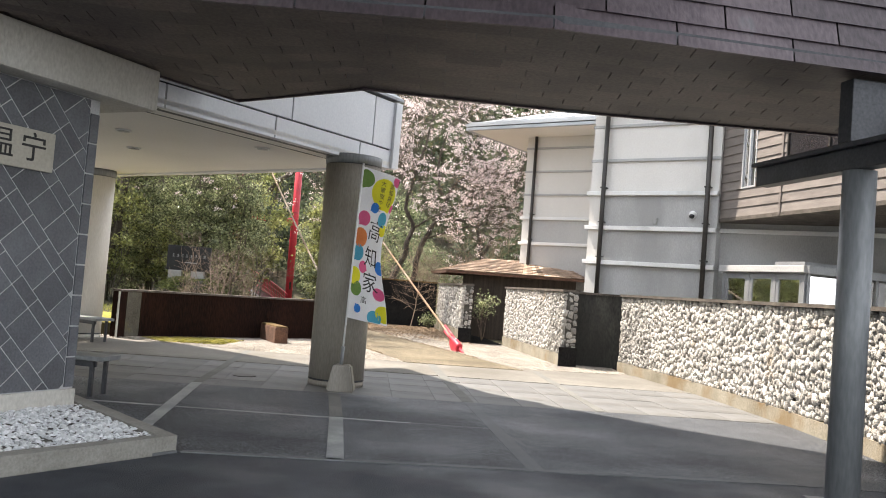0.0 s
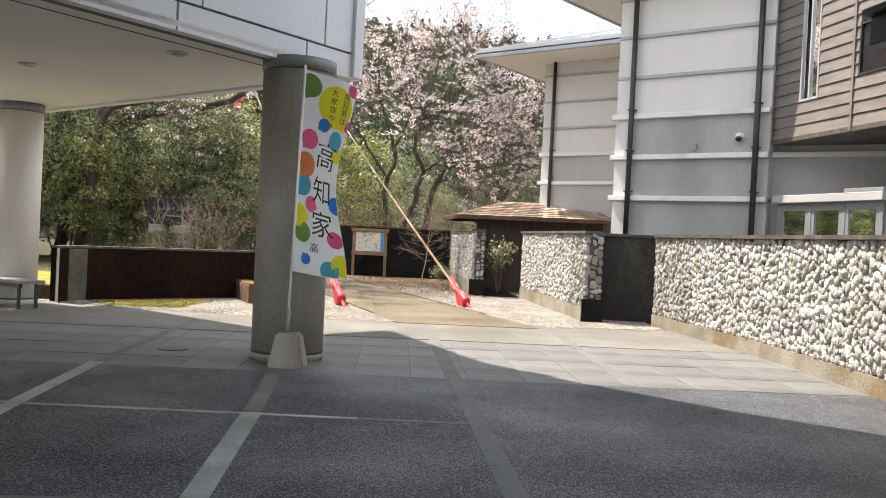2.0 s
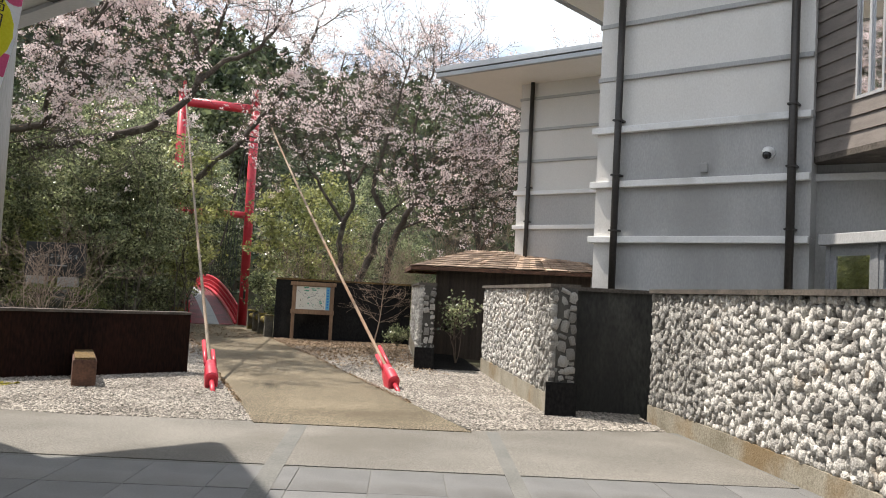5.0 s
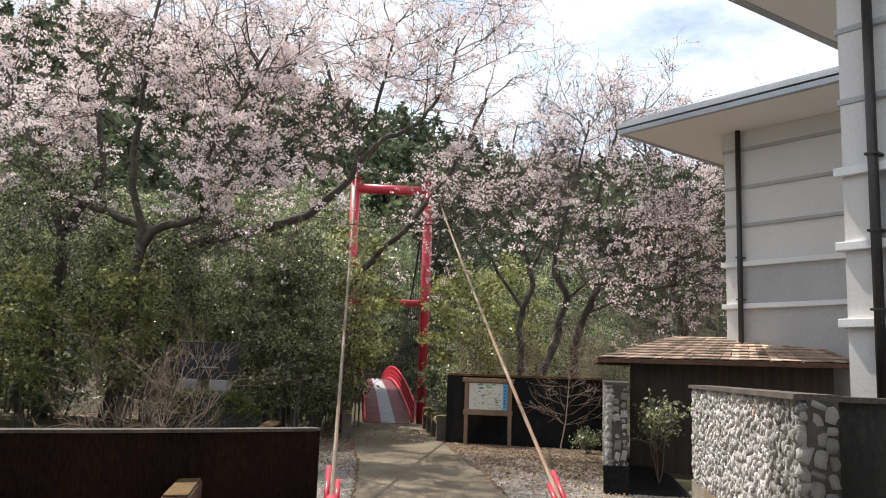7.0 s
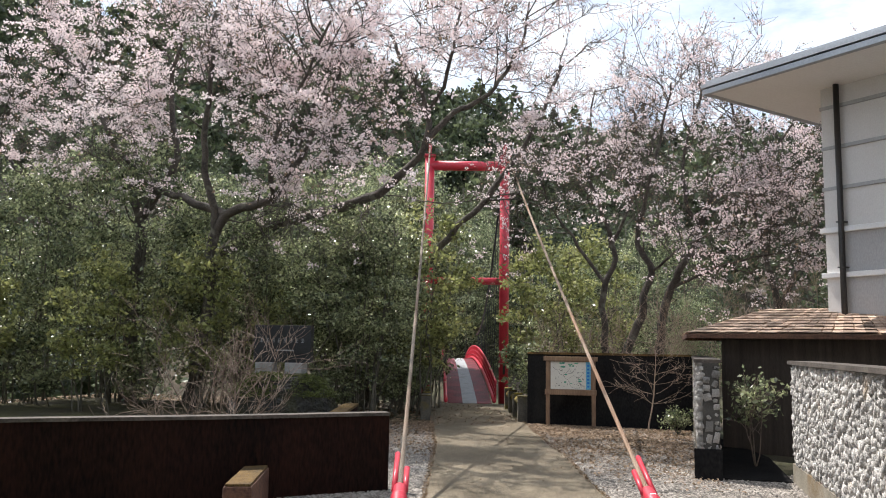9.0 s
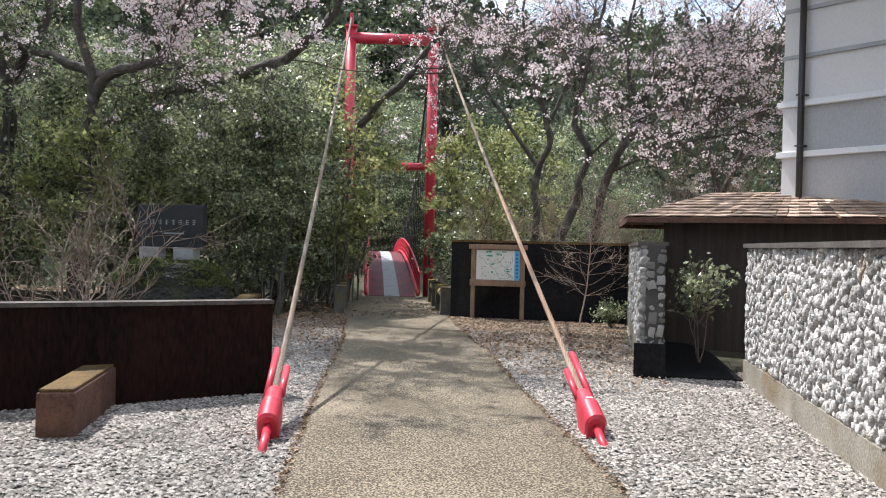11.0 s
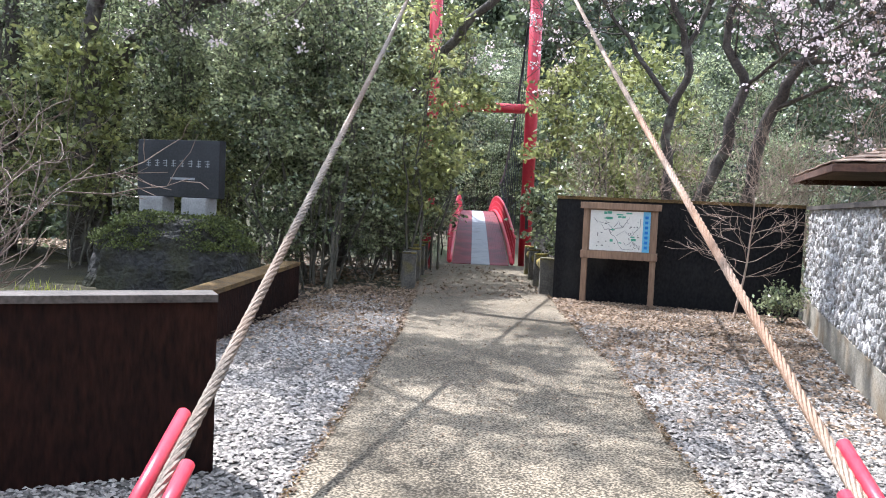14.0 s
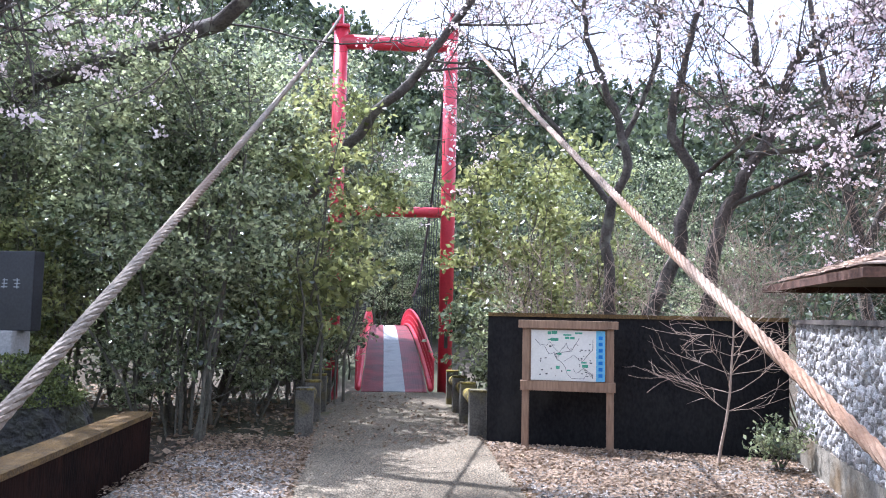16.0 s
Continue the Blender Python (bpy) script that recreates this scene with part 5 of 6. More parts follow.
            (0.25, 0.925, 0.10, "f_blue", 13), (0.72, 0.965, 0.17, "f_teal", None), (0.95, 0.93, 0.2, "f_yellow", None)):
    dot(*row)


def flag_text(body, cu, cw, size):
    c = bpy.data.curves.new("t", "FONT")
    c.body, c.size, c.align_x, c.align_y = body, 1.0, "CENTER", "CENTER"
    o = bpy.data.objects.new("t", c)
    scene.collection.objects.link(o)
    me = bpy.data.meshes.new_from_object(o.evaluated_get(bpy.context.evaluated_depsgraph_get()))
    bpy.data.objects.remove(o)
    for vt in me.vertices:
        u, w = cu + vt.co.x * size / 0.55, cw - vt.co.y * size / 2.1
        u, w = min(1, max(0, u)), min(1, max(0, w))
        vt.co = flag_at(u, w) + flag_normal(u, w) * 0.005
    me.materials.clear()
    me.materials.append(M["ink"])
    under(new("character", me), cloth)


for ch, w in (("高", 0.40), ("知", 0.575), ("家", 0.745)):
    flag_text(ch, 0.60, w, 0.30)
for i, ch in enumerate("高知県は"):
    flag_text(ch, 0.80, 0.075 + i * 0.04, 0.085)
for i, ch in enumerate("大家族やき"):
    flag_text(ch, 0.54, 0.075 + i * 0.042, 0.08)
flag_text("高", 0.42, 0.865, 0.11)

# ---- unseen upper roof of the main building, added over the canopy to shade the forecourt ----
mb = thing("main_building", (-6, 8, 4.4), "unseen upper storey and eave above the porch, shaped to shade the forecourt", "building", kind="structure")
UP = [(-4.4, 16.7), (-3.1, 14.1), (-2.1, 13.0), (-0.85, 11.9), (-0.1, 11.4), (1.2, 10.5), (3.4, 9.6), (3.4, -2.0), (-16, -2.0), (-16, 12.6), (-7.6, 13.2)]
part("eave", prism(B(), UP, 7.0, 7.25), M["soffit_white"], mb)
part("wall", prism(B(), [(-15, -1), (-7.0, -1), (-7.0, 13.0), (-15, 13.0)], 4.9, 7.0), M["plaster"], mb)
part("lower_wall", prism(B(), [(-15, 9.6), (-9.5, 9.6), (-9.5, 10.0), (-15, 10.0)], 0.0, 4.9), M["plaster"], mb)
part("roof", prism(B(), [(-14, -1), (-1, -1), (-2, 9), (-6, 14), (-14, 14)], 7.25, 8.2), M["roof_metal"], mb)


# ---- trees and shrubs ----
class Wood:
    """Gathers tapered branches, and the tips at which leaves or blossom sit."""

    def __init__(self, seed):
        self.rng = np.random.default_rng(seed)
        self.v, self.f, self.tips, self.thin = [], [], [], 0.005

    def limb(self, pts, r0, r1, seg=6):
        pts = [Vector(p) for p in pts]
        base, n, side = len(self.v), len(pts), None
        for i, p in enumerate(pts):
            d = (pts[min(i + 1, n - 1)] - pts[max(i - 1, 0)]).normalized()
            if side is None:
                side = d.orthogonal().normalized()
            side = (side - d * side.dot(d)).normalized()
            up = d.cross(side)
            r = r0 + (r1 - r0) * i / (n - 1)
            for k in range(seg):
                a = 2 * math.pi * k / seg
                self.v.append(tuple(p + (side * math.cos(a) + up * math.sin(a)) * r * (1 + 0.12 * math.sin(3 * a + i))))
        for i in range(n - 1):
            for k in range(seg):
                a, c = base + i * seg, base + (i + 1) * seg
                self.f.append((a + k, a + (k + 1) % seg, c + (k + 1) % seg, c + k))

    def wander(self, p, d, length, steps, bend, lift=0.0):
        p, d = Vector(p), Vector(d).normalized()
        out = [p.copy()]
        for _ in range(steps):
            d = (d + Vector(self.rng.normal(size=3)) * bend + Vector((0, 0, lift))).normalized()
            p = p + d * (length / steps)
            out.append(p.copy())
        return out

    def side_dir(self, d, spread):
        d = Vector(d).normalized()
        a = d.orthogonal().normalized()
        ang = self.rng.uniform(0, 2 * math.pi)
        q = (a * math.cos(ang) + d.cross(a) * math.sin(ang))
        return (d * (1 - spread) + q * spread).normalized()

    def branch(self, pts, r, level, lens, counts, spread=0.62, lift=0.06, start=0.3):
        """Side branches along a line, down to twigs."""
        for _ in range(counts[0]):
            t = self.rng.uniform(start, 1.0) * (len(pts) - 1)
            i = min(int(t), len(pts) - 2)
            p = pts[i].lerp(pts[i + 1], t - i)
            d = self.side_dir(pts[i + 1] - pts[i], spread)
            ln = lens[0] * self.rng.uniform(0.6, 1.25)
            q = self.wander(p, d, ln, 5 if level > 1 else 3, 0.22, lift)
            rr2 = max(self.thin, r * 0.5)
            self.limb(q, rr2, max(0.6 * self.thin, rr2 * 0.35), 5 if level > 1 else 3)
            if level > 1:
                self.branch(q, rr2, level - 1, lens[1:], counts[1:], spread, lift, 0.2)
            else:
                self.tips += q[1:]

    def wood(self, name, material, parent):
        return under(raw(name, self.v, self.f, material, True), parent)


def smooth3(pts, per=5):
    """A smooth line through points in space, slightly gnarled."""
    P = [Vector(p) for p in pts]
    out = []
    for i in range(len(P) - 1):
        a, b1, c, d = P[max(i - 1, 0)], P[i], P[i + 1], P[min(i + 2, len(P) - 1)]
        for j in range(per):
            t = j / per
            q = 0.5 * (2 * b1 + (c - a) * t + (2 * a - 5 * b1 + 4 * c - d) * t * t + (3 * b1 - a - 3 * c + d) * t ** 3)
            out.append(q + Vector((noise.noise(q * 1.7), noise.noise(q * 1.7 + Vector((9, 0, 0))), 0)) * 0.12 + Vector((noise.noise(q * 4.3), 0, noise.noise(q * 4.3 + Vector((5, 0, 0))))) * 0.05)
    out.append(P[-1])
    return out


def cherry(base, limbs, seed, label, per, lens=(2.2, 1.15, 0.6), counts=(10, 8, 6), keep=1.0, floor=0.0):
    tree = thing("cherry_tree", base, label, "tree", "cherry trees")
    w = Wood(seed)
    for pts, r0, r1 in limbs:
        q = smooth3(pts)
        w.limb(q, r0, r1, 9)
        w.branch(q, max(r1 * 1.3, 0.035), 3, lens, counts, 0.62, 0.075, 0.4)
    w.wood("trunk", M["bark"], tree)

    # flowers sit in flat drifts with bare wood between
    def drift(t):
        return noise.noise(Vector((t.x * 0.65, t.y * 0.65, t.z * 2.1 + seed))) > 0.02
    tips = [t for t in w.tips if w.rng.uniform() < keep * (1.0 if t.z > floor else 0.10) * (1.0 if drift(t) else 0.13)]
    c = spots(tips, int(per * 2.2), np.array([0.062, 0.062, 0.036]), w.rng)
    leaves("blossom", c, 0.052, w.rng, M["blossom"], tree, 0.0, 1.1)
    extra = spots([t for t in w.tips if t.z > floor][::6], 2, 0.07, w.rng)
    leaves("young_leaves", extra, 0.042, w.rng, M["dry_leaf"], tree, 0.0, 1.6)
    return tree


cherry((-12.6, 29.2, 0), [
    ([(-12.8, 29.2, 0), (-12.4, 29.1, 2.4), (-11.9, 29, 4.0), (-10.4, 29, 4.8), (-8.9, 29, 5.1), (-7.5, 29, 5.4), (-6.5, 29, 6.0), (-5.95, 29, 6.75), (-6.1, 29, 7.9), (-6.8, 29, 9.1), (-7.8, 29, 10.6)], 0.19, 0.03),
    ([(-5.95, 29.0, 6.75), (-5.35, 29.2, 7.4), (-4.6, 29.4, 7.85), (-3.9, 29.5, 8.75), (-3.6, 29.6, 10.1)], 0.085, 0.02),
    ([(-5.98, 29, 7.3), (-5.3, 28.8, 8.6), (-4.9, 28.5, 10.2)], 0.06, 0.02)], 11,
    "spreading cherry tree in pale pink bloom leaning over the path", 7, keep=0.5, floor=5.9)
cherry((-9.6, 33.2, 0), [
    ([(-9.6, 33.2, 0), (-8.8, 33.4, 2.8), (-7.55, 33.5, 4.5), (-6.6, 33.5, 5.5), (-5.8, 33.5, 6.35), (-5.1, 33.6, 7.3), (-4.4, 33.8, 8.6), (-3.9, 34, 10)], 0.125, 0.045)], 12,
    "cherry tree with one long dark limb crossing the red tower", 4, counts=(7, 7, 5), keep=0.4, floor=7.0)
cherry((-11.4, 27.2, 0), [
    ([(-11.3, 27.4, 0), (-10.9, 27.2, 2.4), (-10.6, 27, 3.8), (-10.15, 27, 4.8), (-9.0, 27, 5.1), (-8.3, 27, 5.9), (-7.4, 26.8, 7.4), (-6.8, 26.6, 9.2)], 0.17, 0.03),
    ([(-10.15, 27, 4.8), (-11.3, 27, 5.2), (-12.6, 27, 5.7), (-13.6, 26.6, 7.0), (-14.4, 26.4, 8.8)], 0.11, 0.03),
    ([(-10.4, 27, 4.3), (-10.6, 26.6, 6.2), (-10.2, 26.2, 8.2), (-9.8, 26, 10.4)], 0.10, 0.03),
    ([(-9.0, 27, 5.1), (-8.3, 26.5, 5.4), (-7.7, 26.2, 6.2), (-7.2, 26.0, 7.4)], 0.06, 0.02),
    # this limb is added to dapple the gravel with shade
    ([(-9.0, 27, 5.1), (-8.0, 25.6, 6.0), (-6.8, 24.6, 6.8), (-5.8, 24.0, 7.8)], 0.06, 0.02)], 13,
    "broad cherry tree covered in pale pink blossom", 9, counts=(11, 8, 6), keep=0.5, floor=4.9)
cherry((-15.5, 28.0, 0), [
    ([(-14.0, 28.2, 0), (-13.7, 28, 3.2), (-13.7, 28, 5.0), (-15.0, 28, 7.6), (-16.2, 28, 9.6)], 0.2, 0.03),
    ([(-13.7, 28, 5.0), (-12.6, 28, 6.6), (-12.9, 28, 8.4), (-12.2, 27.8, 10.6)], 0.12, 0.03),
    ([(-13.9, 28, 4.4), (-16.5, 27, 6.0), (-18.6, 26.5, 8.0)], 0.1, 0.03)], 14,
    "cherry tree in pink bloom among evergreens", 8, counts=(11, 8, 6), keep=0.5)
cherry((-2.5, 34, 0), [
    ([(-2.3, 34.1, 0), (-2.6, 34, 1.7), (-2.72, 34, 3.2), (-2.4, 34, 4.3), (-2.7, 34, 5.5), (-3.1, 34, 6.4), (-3.2, 34, 7.6), (-2.9, 34, 9.2)], 0.115, 0.02),
    ([(-2.5, 34, 4.6), (-1.9, 34.3, 6.2), (-1.9, 34.4, 8.6)], 0.06, 0.02),
    ([(-2.6, 34, 3.6), (-3.7, 34.2, 5.0), (-4.6, 34.3, 6.6)], 0.06, 0.02)], 15,
    "crooked cherry tree thinly in bloom behind the black wall", 6, counts=(9, 8, 6), keep=0.3)
cherry((-2.0, 33, 0), [
    ([(-2.2, 33.1, 0), (-1.95, 33, 1.7), (-1.55, 33, 2.7), (-1.3, 33, 3.8), (-1.6, 33, 4.7), (-1.45, 33, 5.6), (-1.1, 33, 6.9), (-0.7, 33, 8.8)], 0.135, 0.025),
    ([(-1.0, 33.2, 0), (-1.1, 33, 1.7), (-0.75, 33, 3.4), (-0.25, 33, 4.35), (0.15, 33, 5.5), (0.65, 33, 6.0), (1.5, 33, 6.4), (2.6, 32.8, 8.0)], 0.135, 0.02),
    ([(-0.2, 33, 5.2), (-0.4, 33, 6.6), (0.1, 33, 8.6)], 0.06, 0.02),
    ([(-0.5, 33, 4.2), (0.8, 32.8, 4.3), (1.9, 32.6, 4.9)], 0.05, 0.02),
    ([(-1.3, 33, 3.8), (-0.5, 32, 4.2), (0.5, 31.7, 4.7)], 0.04, 0.015),
    ([(-0.75, 33, 3.4), (0.6, 32.4, 3.9), (2.2, 32.0, 4.2)], 0.04, 0.015)], 16,
    "gnarled cherry tree with scattered pink blossom", 6, counts=(9, 8, 6), keep=0.3)
cherry((1.8, 37.9, 0), [
    ([(2.0, 38.0, 0), (1.8, 37.8, 3), (1.2, 37.5, 6), (0.6, 37, 9.5)], 0.15, 0.03),
    ([(1.8, 37.8, 3), (3.0, 37.4, 6), (3.6, 37, 9)], 0.1, 0.03)], 17,
    "cherry tree in pink bloom beyond the shed", 7, counts=(10, 8, 5), keep=0.4)


def evergreen(at, height, radius, seed, label, n_clump, material, leaf=0.085, low=0.22, per=34, stems=5, cat="tree", name="evergreen_tree", bare=0.0):
    """Several thin stems and a crown of leafy sprays with gaps."""
    e = thing(name, at, label, cat, "evergreen thicket")
    w = Wood(seed)
    x0, y0, z0 = at
    spray = []
    for k in range(stems):
        a = w.rng.uniform(0, 6.28)
        foot = Vector((x0 + 0.35 * radius * math.cos(a), y0 + 0.35 * radius * math.sin(a), z0 - 0.1))
        head = Vector((x0 + 0.7 * radius * math.cos(a), y0 + 0.7 * radius * math.sin(a), z0 + height * w.rng.uniform(0.7, 0.95)))
        pts = [foot.lerp(head, t / 6) + Vector(w.rng.normal(size=3)) * 0.11 for t in range(7)]
        w.limb(pts, w.rng.uniform(0.016, 0.04), 0.008, 6)
        w.branch(pts, 0.016, 1, (radius * 0.5,), (14,), 0.7, 0.05, 0.1)
        w.wood("stem", M["stem"], e)
        w.v, w.f = [], []
    pts = []
    while len(pts) < n_clump:
        p = w.rng.normal(size=3)
        p /= np.linalg.norm(p)
        p *= w.rng.uniform(0.45, 1.0) ** 0.5
        q = np.array([x0 + p[0] * radius, y0 + p[1] * radius, z0 + height * (low + (1 - low) * 0.5 * (1 + p[2]))])
        thick = min(1.0, max(0.12, (q[2] - z0 - bare) / 1.2)) if bare else 1.0
        if noise.noise(Vector((q[0] * 1.3, q[1] * 1.3, q[2] * 2.0))) > 0.05 and w.rng.uniform() < thick:
            pts.append(q)
    c = np.array(pts)
    c = np.repeat(c, per, axis=0) + w.rng.normal(size=(len(c) * per, 3)) * np.array([0.21, 0.21, 0.075])
    leaves("crown", c, leaf, w.rng, M[material], e, 0.15)
    return e


ev_lab = "dense evergreen tree with small glossy dark leaves"
A = evergreen((-8.2, 30.4, 0), 6.2, 1.45, 21, ev_lab, 250, "leaf", 0.056, 0.06, 56, 9, bare=1.5)
A2 = evergreen((-9.7, 29.6, 0), 6.6, 1.7, 22, ev_lab, 280, "leaf", 0.056, 0.08, 56, 9, bare=1.2)
A3 = evergreen((-7.9, 33.6, 0), 6.4, 1.5, 23, "evergreen tree with lighter yellowish young leaves", 85, "leaf_light", 0.085)
rng0 = random.Random(5)
# the last three trees are added to shade the path and the deck
for k, (x, y, sc) in enumerate(((-11.5, 28.6, 1.0), (-13.4, 27.4, 1.05), (-15.6, 26.0, 1.0), (-18.0, 24.5, 1.1), (-20.5, 22.6, 1.1), (-10.6, 32.2, 1.15), (-13.5, 31.0, 1.2), (-17.0, 29.5, 1.2), (-23.0, 21.0, 1.2), (-11.6, 36.0, 1.1), (-21.0, 26.5, 1.3), (-9.8, 34.4, 1.0), (-7.75, 28.9, 0.95), (-11.3, 39.7, 1.15), (-12.3, 42.0, 1.3))):
    c = copy_thing((A, A2)[k % 2], pose(x, y, 0, 0, 0, rng0.uniform(0, 360)))
    c.scale = (sc, sc, sc * rng0.uniform(0.9, 1.08))
low_b = evergreen((-10.1, 38.9, 0), 2.6, 0.9, 24, "low evergreen shrub hanging over the bridge railing", 70, "leaf", 0.09, 0.3, 30, 3, "shrub", "evergreen_shrub")
for x, y, sc in ((-9.9, 33.0, 0.8), (-5.7, 39.4, 0.9), (-4.7, 33.4, 0.75), (-7.6, 30.9, 0.6), (-8.3, 29.0, 0.5), (-9.2, 31.4, 0.9), (-10.6, 28.4, 0.6), (-11.8, 30.6, 0.9), (-12.6, 27.0, 0.7), (-8.9, 34.6, 0.8), (-14.5, 25.6, 0.8), (-16.8, 24.2, 0.9), (-10.6, 35.4, 1.0), (-13.0, 32.5, 1.1), (-19.0, 22.6, 1.0), (-8.5, 34.7, 0.95), (-8.0, 33.1, 0.6)):
    copy_thing(low_b, pose(x, y, 0, 0, 0, 70 * x)).scale = (sc, sc, sc)
# brighter saplings right of the tower; copies in the left thicket paint sunlit leaves
L1 = evergreen((-4.9, 35.6, 0), 5.2, 1.15, 31, "slender tree with fresh yellow-green leaves", 105, "leaf_light", 0.085)
for x, y, sc in ((-3.9, 38.0, 1.1), (-13.0, 41.0, 1.4), (-10.6, 26.6, 0.8), (-14.6, 24.0, 0.8), (-12.2, 25.2, 0.75), (-17.4, 22.4, 0.85), (-9.4, 28.2, 0.6), (-7.3, 31.6, 0.95)):
    c = copy_thing(L1, pose(x, y, 0, 0, 0, rng0.uniform(0, 360)))
    c.scale = (sc, sc, sc)
# trees of scale 1.3 and up are added to block sun from the deck
for x, y, sc in ((-4.2, 42.5, 0.95), (-0.6, 39.5, 0.6), (-6.2, 44.5, 1.0), (-13.6, 43.6, 1.2), (-11.3, 38.0, 1.3), (-12.0, 40.2, 1.5), (-13.2, 42.2, 1.5), (-2.6, 45.0, 1.1)):
    c = copy_thing(A2, pose(x, y, -0.3, 0, 0, rng0.uniform(0, 360)))
    c.scale = (sc, sc, sc)


for x, y, sc in ((-19.8, 66.5, 1.4), (-22.0, 70.0, 1.5), (-19.0, 71.0, 1.5), (-24.0, 68.5, 1.5), (-21.2, 73.5, 1.6), (-17.5, 68.0, 1.3)):
    copy_thing(A2, pose(x, y, ground_height(x, y) - 0.2, 0, 0, 40 * x)).scale = (sc, sc, sc)


def bare_shrub(at, height, radius, seed, material, label, counts=(7, 5), stems=9, leafy=None):
    e = thing("shrub", at, label, "shrub", "bare shrubs")
    w = Wood(seed)
    w.thin = 0.0036
    for k in range(stems):
        a = w.rng.uniform(0, 6.28)
        d = Vector((math.cos(a) * radius, math.sin(a) * radius, height * w.rng.uniform(0.75, 1.1)))
        q = w.wander(at, d, d.length, 6, 0.14, 0.02)
        w.limb(q, 0.011, 0.004, 5)
        w.branch(q, 0.010, 2, (min(0.55 * radius + 0.25, 0.6 * height), min(0.35, 0.4 * height)), counts, 0.5, 0.1, 0.25)
        w.wood("stem", M[material], e)
        w.v, w.f = [], []
    if leafy:
        high = at[2] + 0.52 * height
        leaves("leaves", spots([t for t in w.tips if t.z > high], leafy[1], 0.05, w.rng), leafy[2], w.rng, M[leafy[0]], e)
    return e


bare_shrub((-5.35, 20.65, 0.2), 1.55, 1.15, 43, "twig", "low leafless shrub with pale brown twigs behind the rusty wall", (9, 6), 10)
sap = thing("sapling", (-0.95, 29.9, 0), "bare sapling with spreading pale twigs before the black wall", "sapling")
w = Wood(44)
trunk_line = w.wander((-0.95, 29.9, 0), (0.05, 0.0, 1.0), 1.9, 9, 0.07, 0.05)
w.limb(trunk_line, 0.02, 0.007, 6)
w.wood("trunk", M["pale_twig"], sap)
fine = Wood(46)
fine.thin = 0.0026
for k in range(26):
    w.v, w.f = [], []
    p = trunk_line[3 + k % 7]
    ang = k * 2.4
    q = w.wander(p, (1.2 * math.cos(ang), 0.45 * math.sin(ang), 0.30), w.rng.uniform(0.6, 1.25), 7, 0.12, 0.015)
    w.limb(q, 0.0045, 0.002, 4)
    w.wood("branch", M["pale_twig"], sap)
    fine.branch(q, 0.0042, 1, (0.36,), (6,), 0.4, 0.02, 0.25)
tagged(fine.wood("twig_spray", M["pale_twig"], sap), "fine bare twigs", kind="stuff")
for k, (x, y, h, r) in enumerate(((0.2, 32.4, 3.0, 1.3), (1.5, 33.0, 3.6, 1.4), (-1.6, 32.4, 2.7, 1.0), (2.8, 33.6, 3.6, 1.3), (-3.2, 32.8, 2.8, 0.9))):
    bare_shrub((x, y, 0), h, r, 45 + k, "pale_twig", "tangle of bare pale-brown twigs behind the wall", (9, 6), 10)
bare_shrub((1.38, 25.2, 0.0), 1.35, 0.34, 51, "twig", "nandina shrub with small green leaves by the stone wall", (4, 3), 4, ("leaf", 4, 0.05))
bare_shrub((-0.3, 29.75, 0.0), 0.34, 0.2, 52, "stem", "small green fern-like plant at the wall foot", (4, 3), 7, ("leaf", 4, 0.035))


# ---- wooded slopes ----
def forest(name, count, seed, region, label, leaf, per, tall=(4.5, 8.0)):
    rng = np.random.default_rng(seed)
    cs = []
    got = 0
    while got < count:
        x, y = region(rng)
        g = ground_height(x, y)
        h = rng.uniform(*tall)
        r = h * rng.uniform(0.26, 0.40)
        conifer = rng.uniform() < 0.4
        p = rng.normal(size=(per, 3))
        p /= np.linalg.norm(p, axis=1)[:, None]
        p *= rng.uniform(0.55, 1.0, (per, 1))
        zz = 0.5 * (1 + p[:, 2])
        taper = (1.15 - zz) if conifer else np.ones(per)
        # clump the crown into lumps with gaps between
        lump = 1 + 0.28 * np.sin(p[:, 0] * 5 + got) * np.sin(p[:, 1] * 5 + 2 * got) * np.cos(p[:, 2] * 6)
        cs.append(np.stack([x + p[:, 0] * r * taper * lump, y + p[:, 1] * r * taper * lump, g + h * (0.12 + 0.9 * zz * (1.25 if conifer else 1.0))], 1))
        got += 1
    return tagged(leaves(name, np.concatenate(cs), leaf, rng, M["leaf_far"], None, 0.0, 1.5), label, "woods", kind="stuff")


def slope_near(rng):
    while True:
        s, q = rng.uniform(24, 62), rng.uniform(-55, 60)
        p = BR + AX * s + PX * q
        if abs(q) > 3 or s > 35:
            return p.x, p.y


def slope_far(rng):
    s, q = rng.uniform(60, 125), rng.uniform(-95, 100)
    p = BR + AX * s + PX * q
    return p.x, p.y


forest("woods_near", 380, 61, slope_near, "dense dark green woods across the gorge", 0.26, 500)
forest("woods_far", 800, 62, slope_far, "wooded hillside of mixed dark evergreens", 0.62, 230, (6.0, 10.0))


def slope_left(rng):
    return rng.uniform(-55, -24), rng.uniform(14, 45)


forest("woods_side", 110, 63, slope_left, "dark evergreen woods beside the forecourt", 0.3, 420)


# ---- loose ground cover ----
def pebbles(name, poly, density, size, z, seed, material, label, category="gravel", flat=0.6):
    rng = np.random.default_rng(seed)
    xs2, ys2 = [p[0] for p in poly], [p[1] for p in poly]
    area = (max(xs2) - min(xs2)) * (max(ys2) - min(ys2))
    n = int(area * density)
    p = np.stack([rng.uniform(min(xs2), max(xs2), n), rng.uniform(min(ys2), max(ys2), n)], 1)
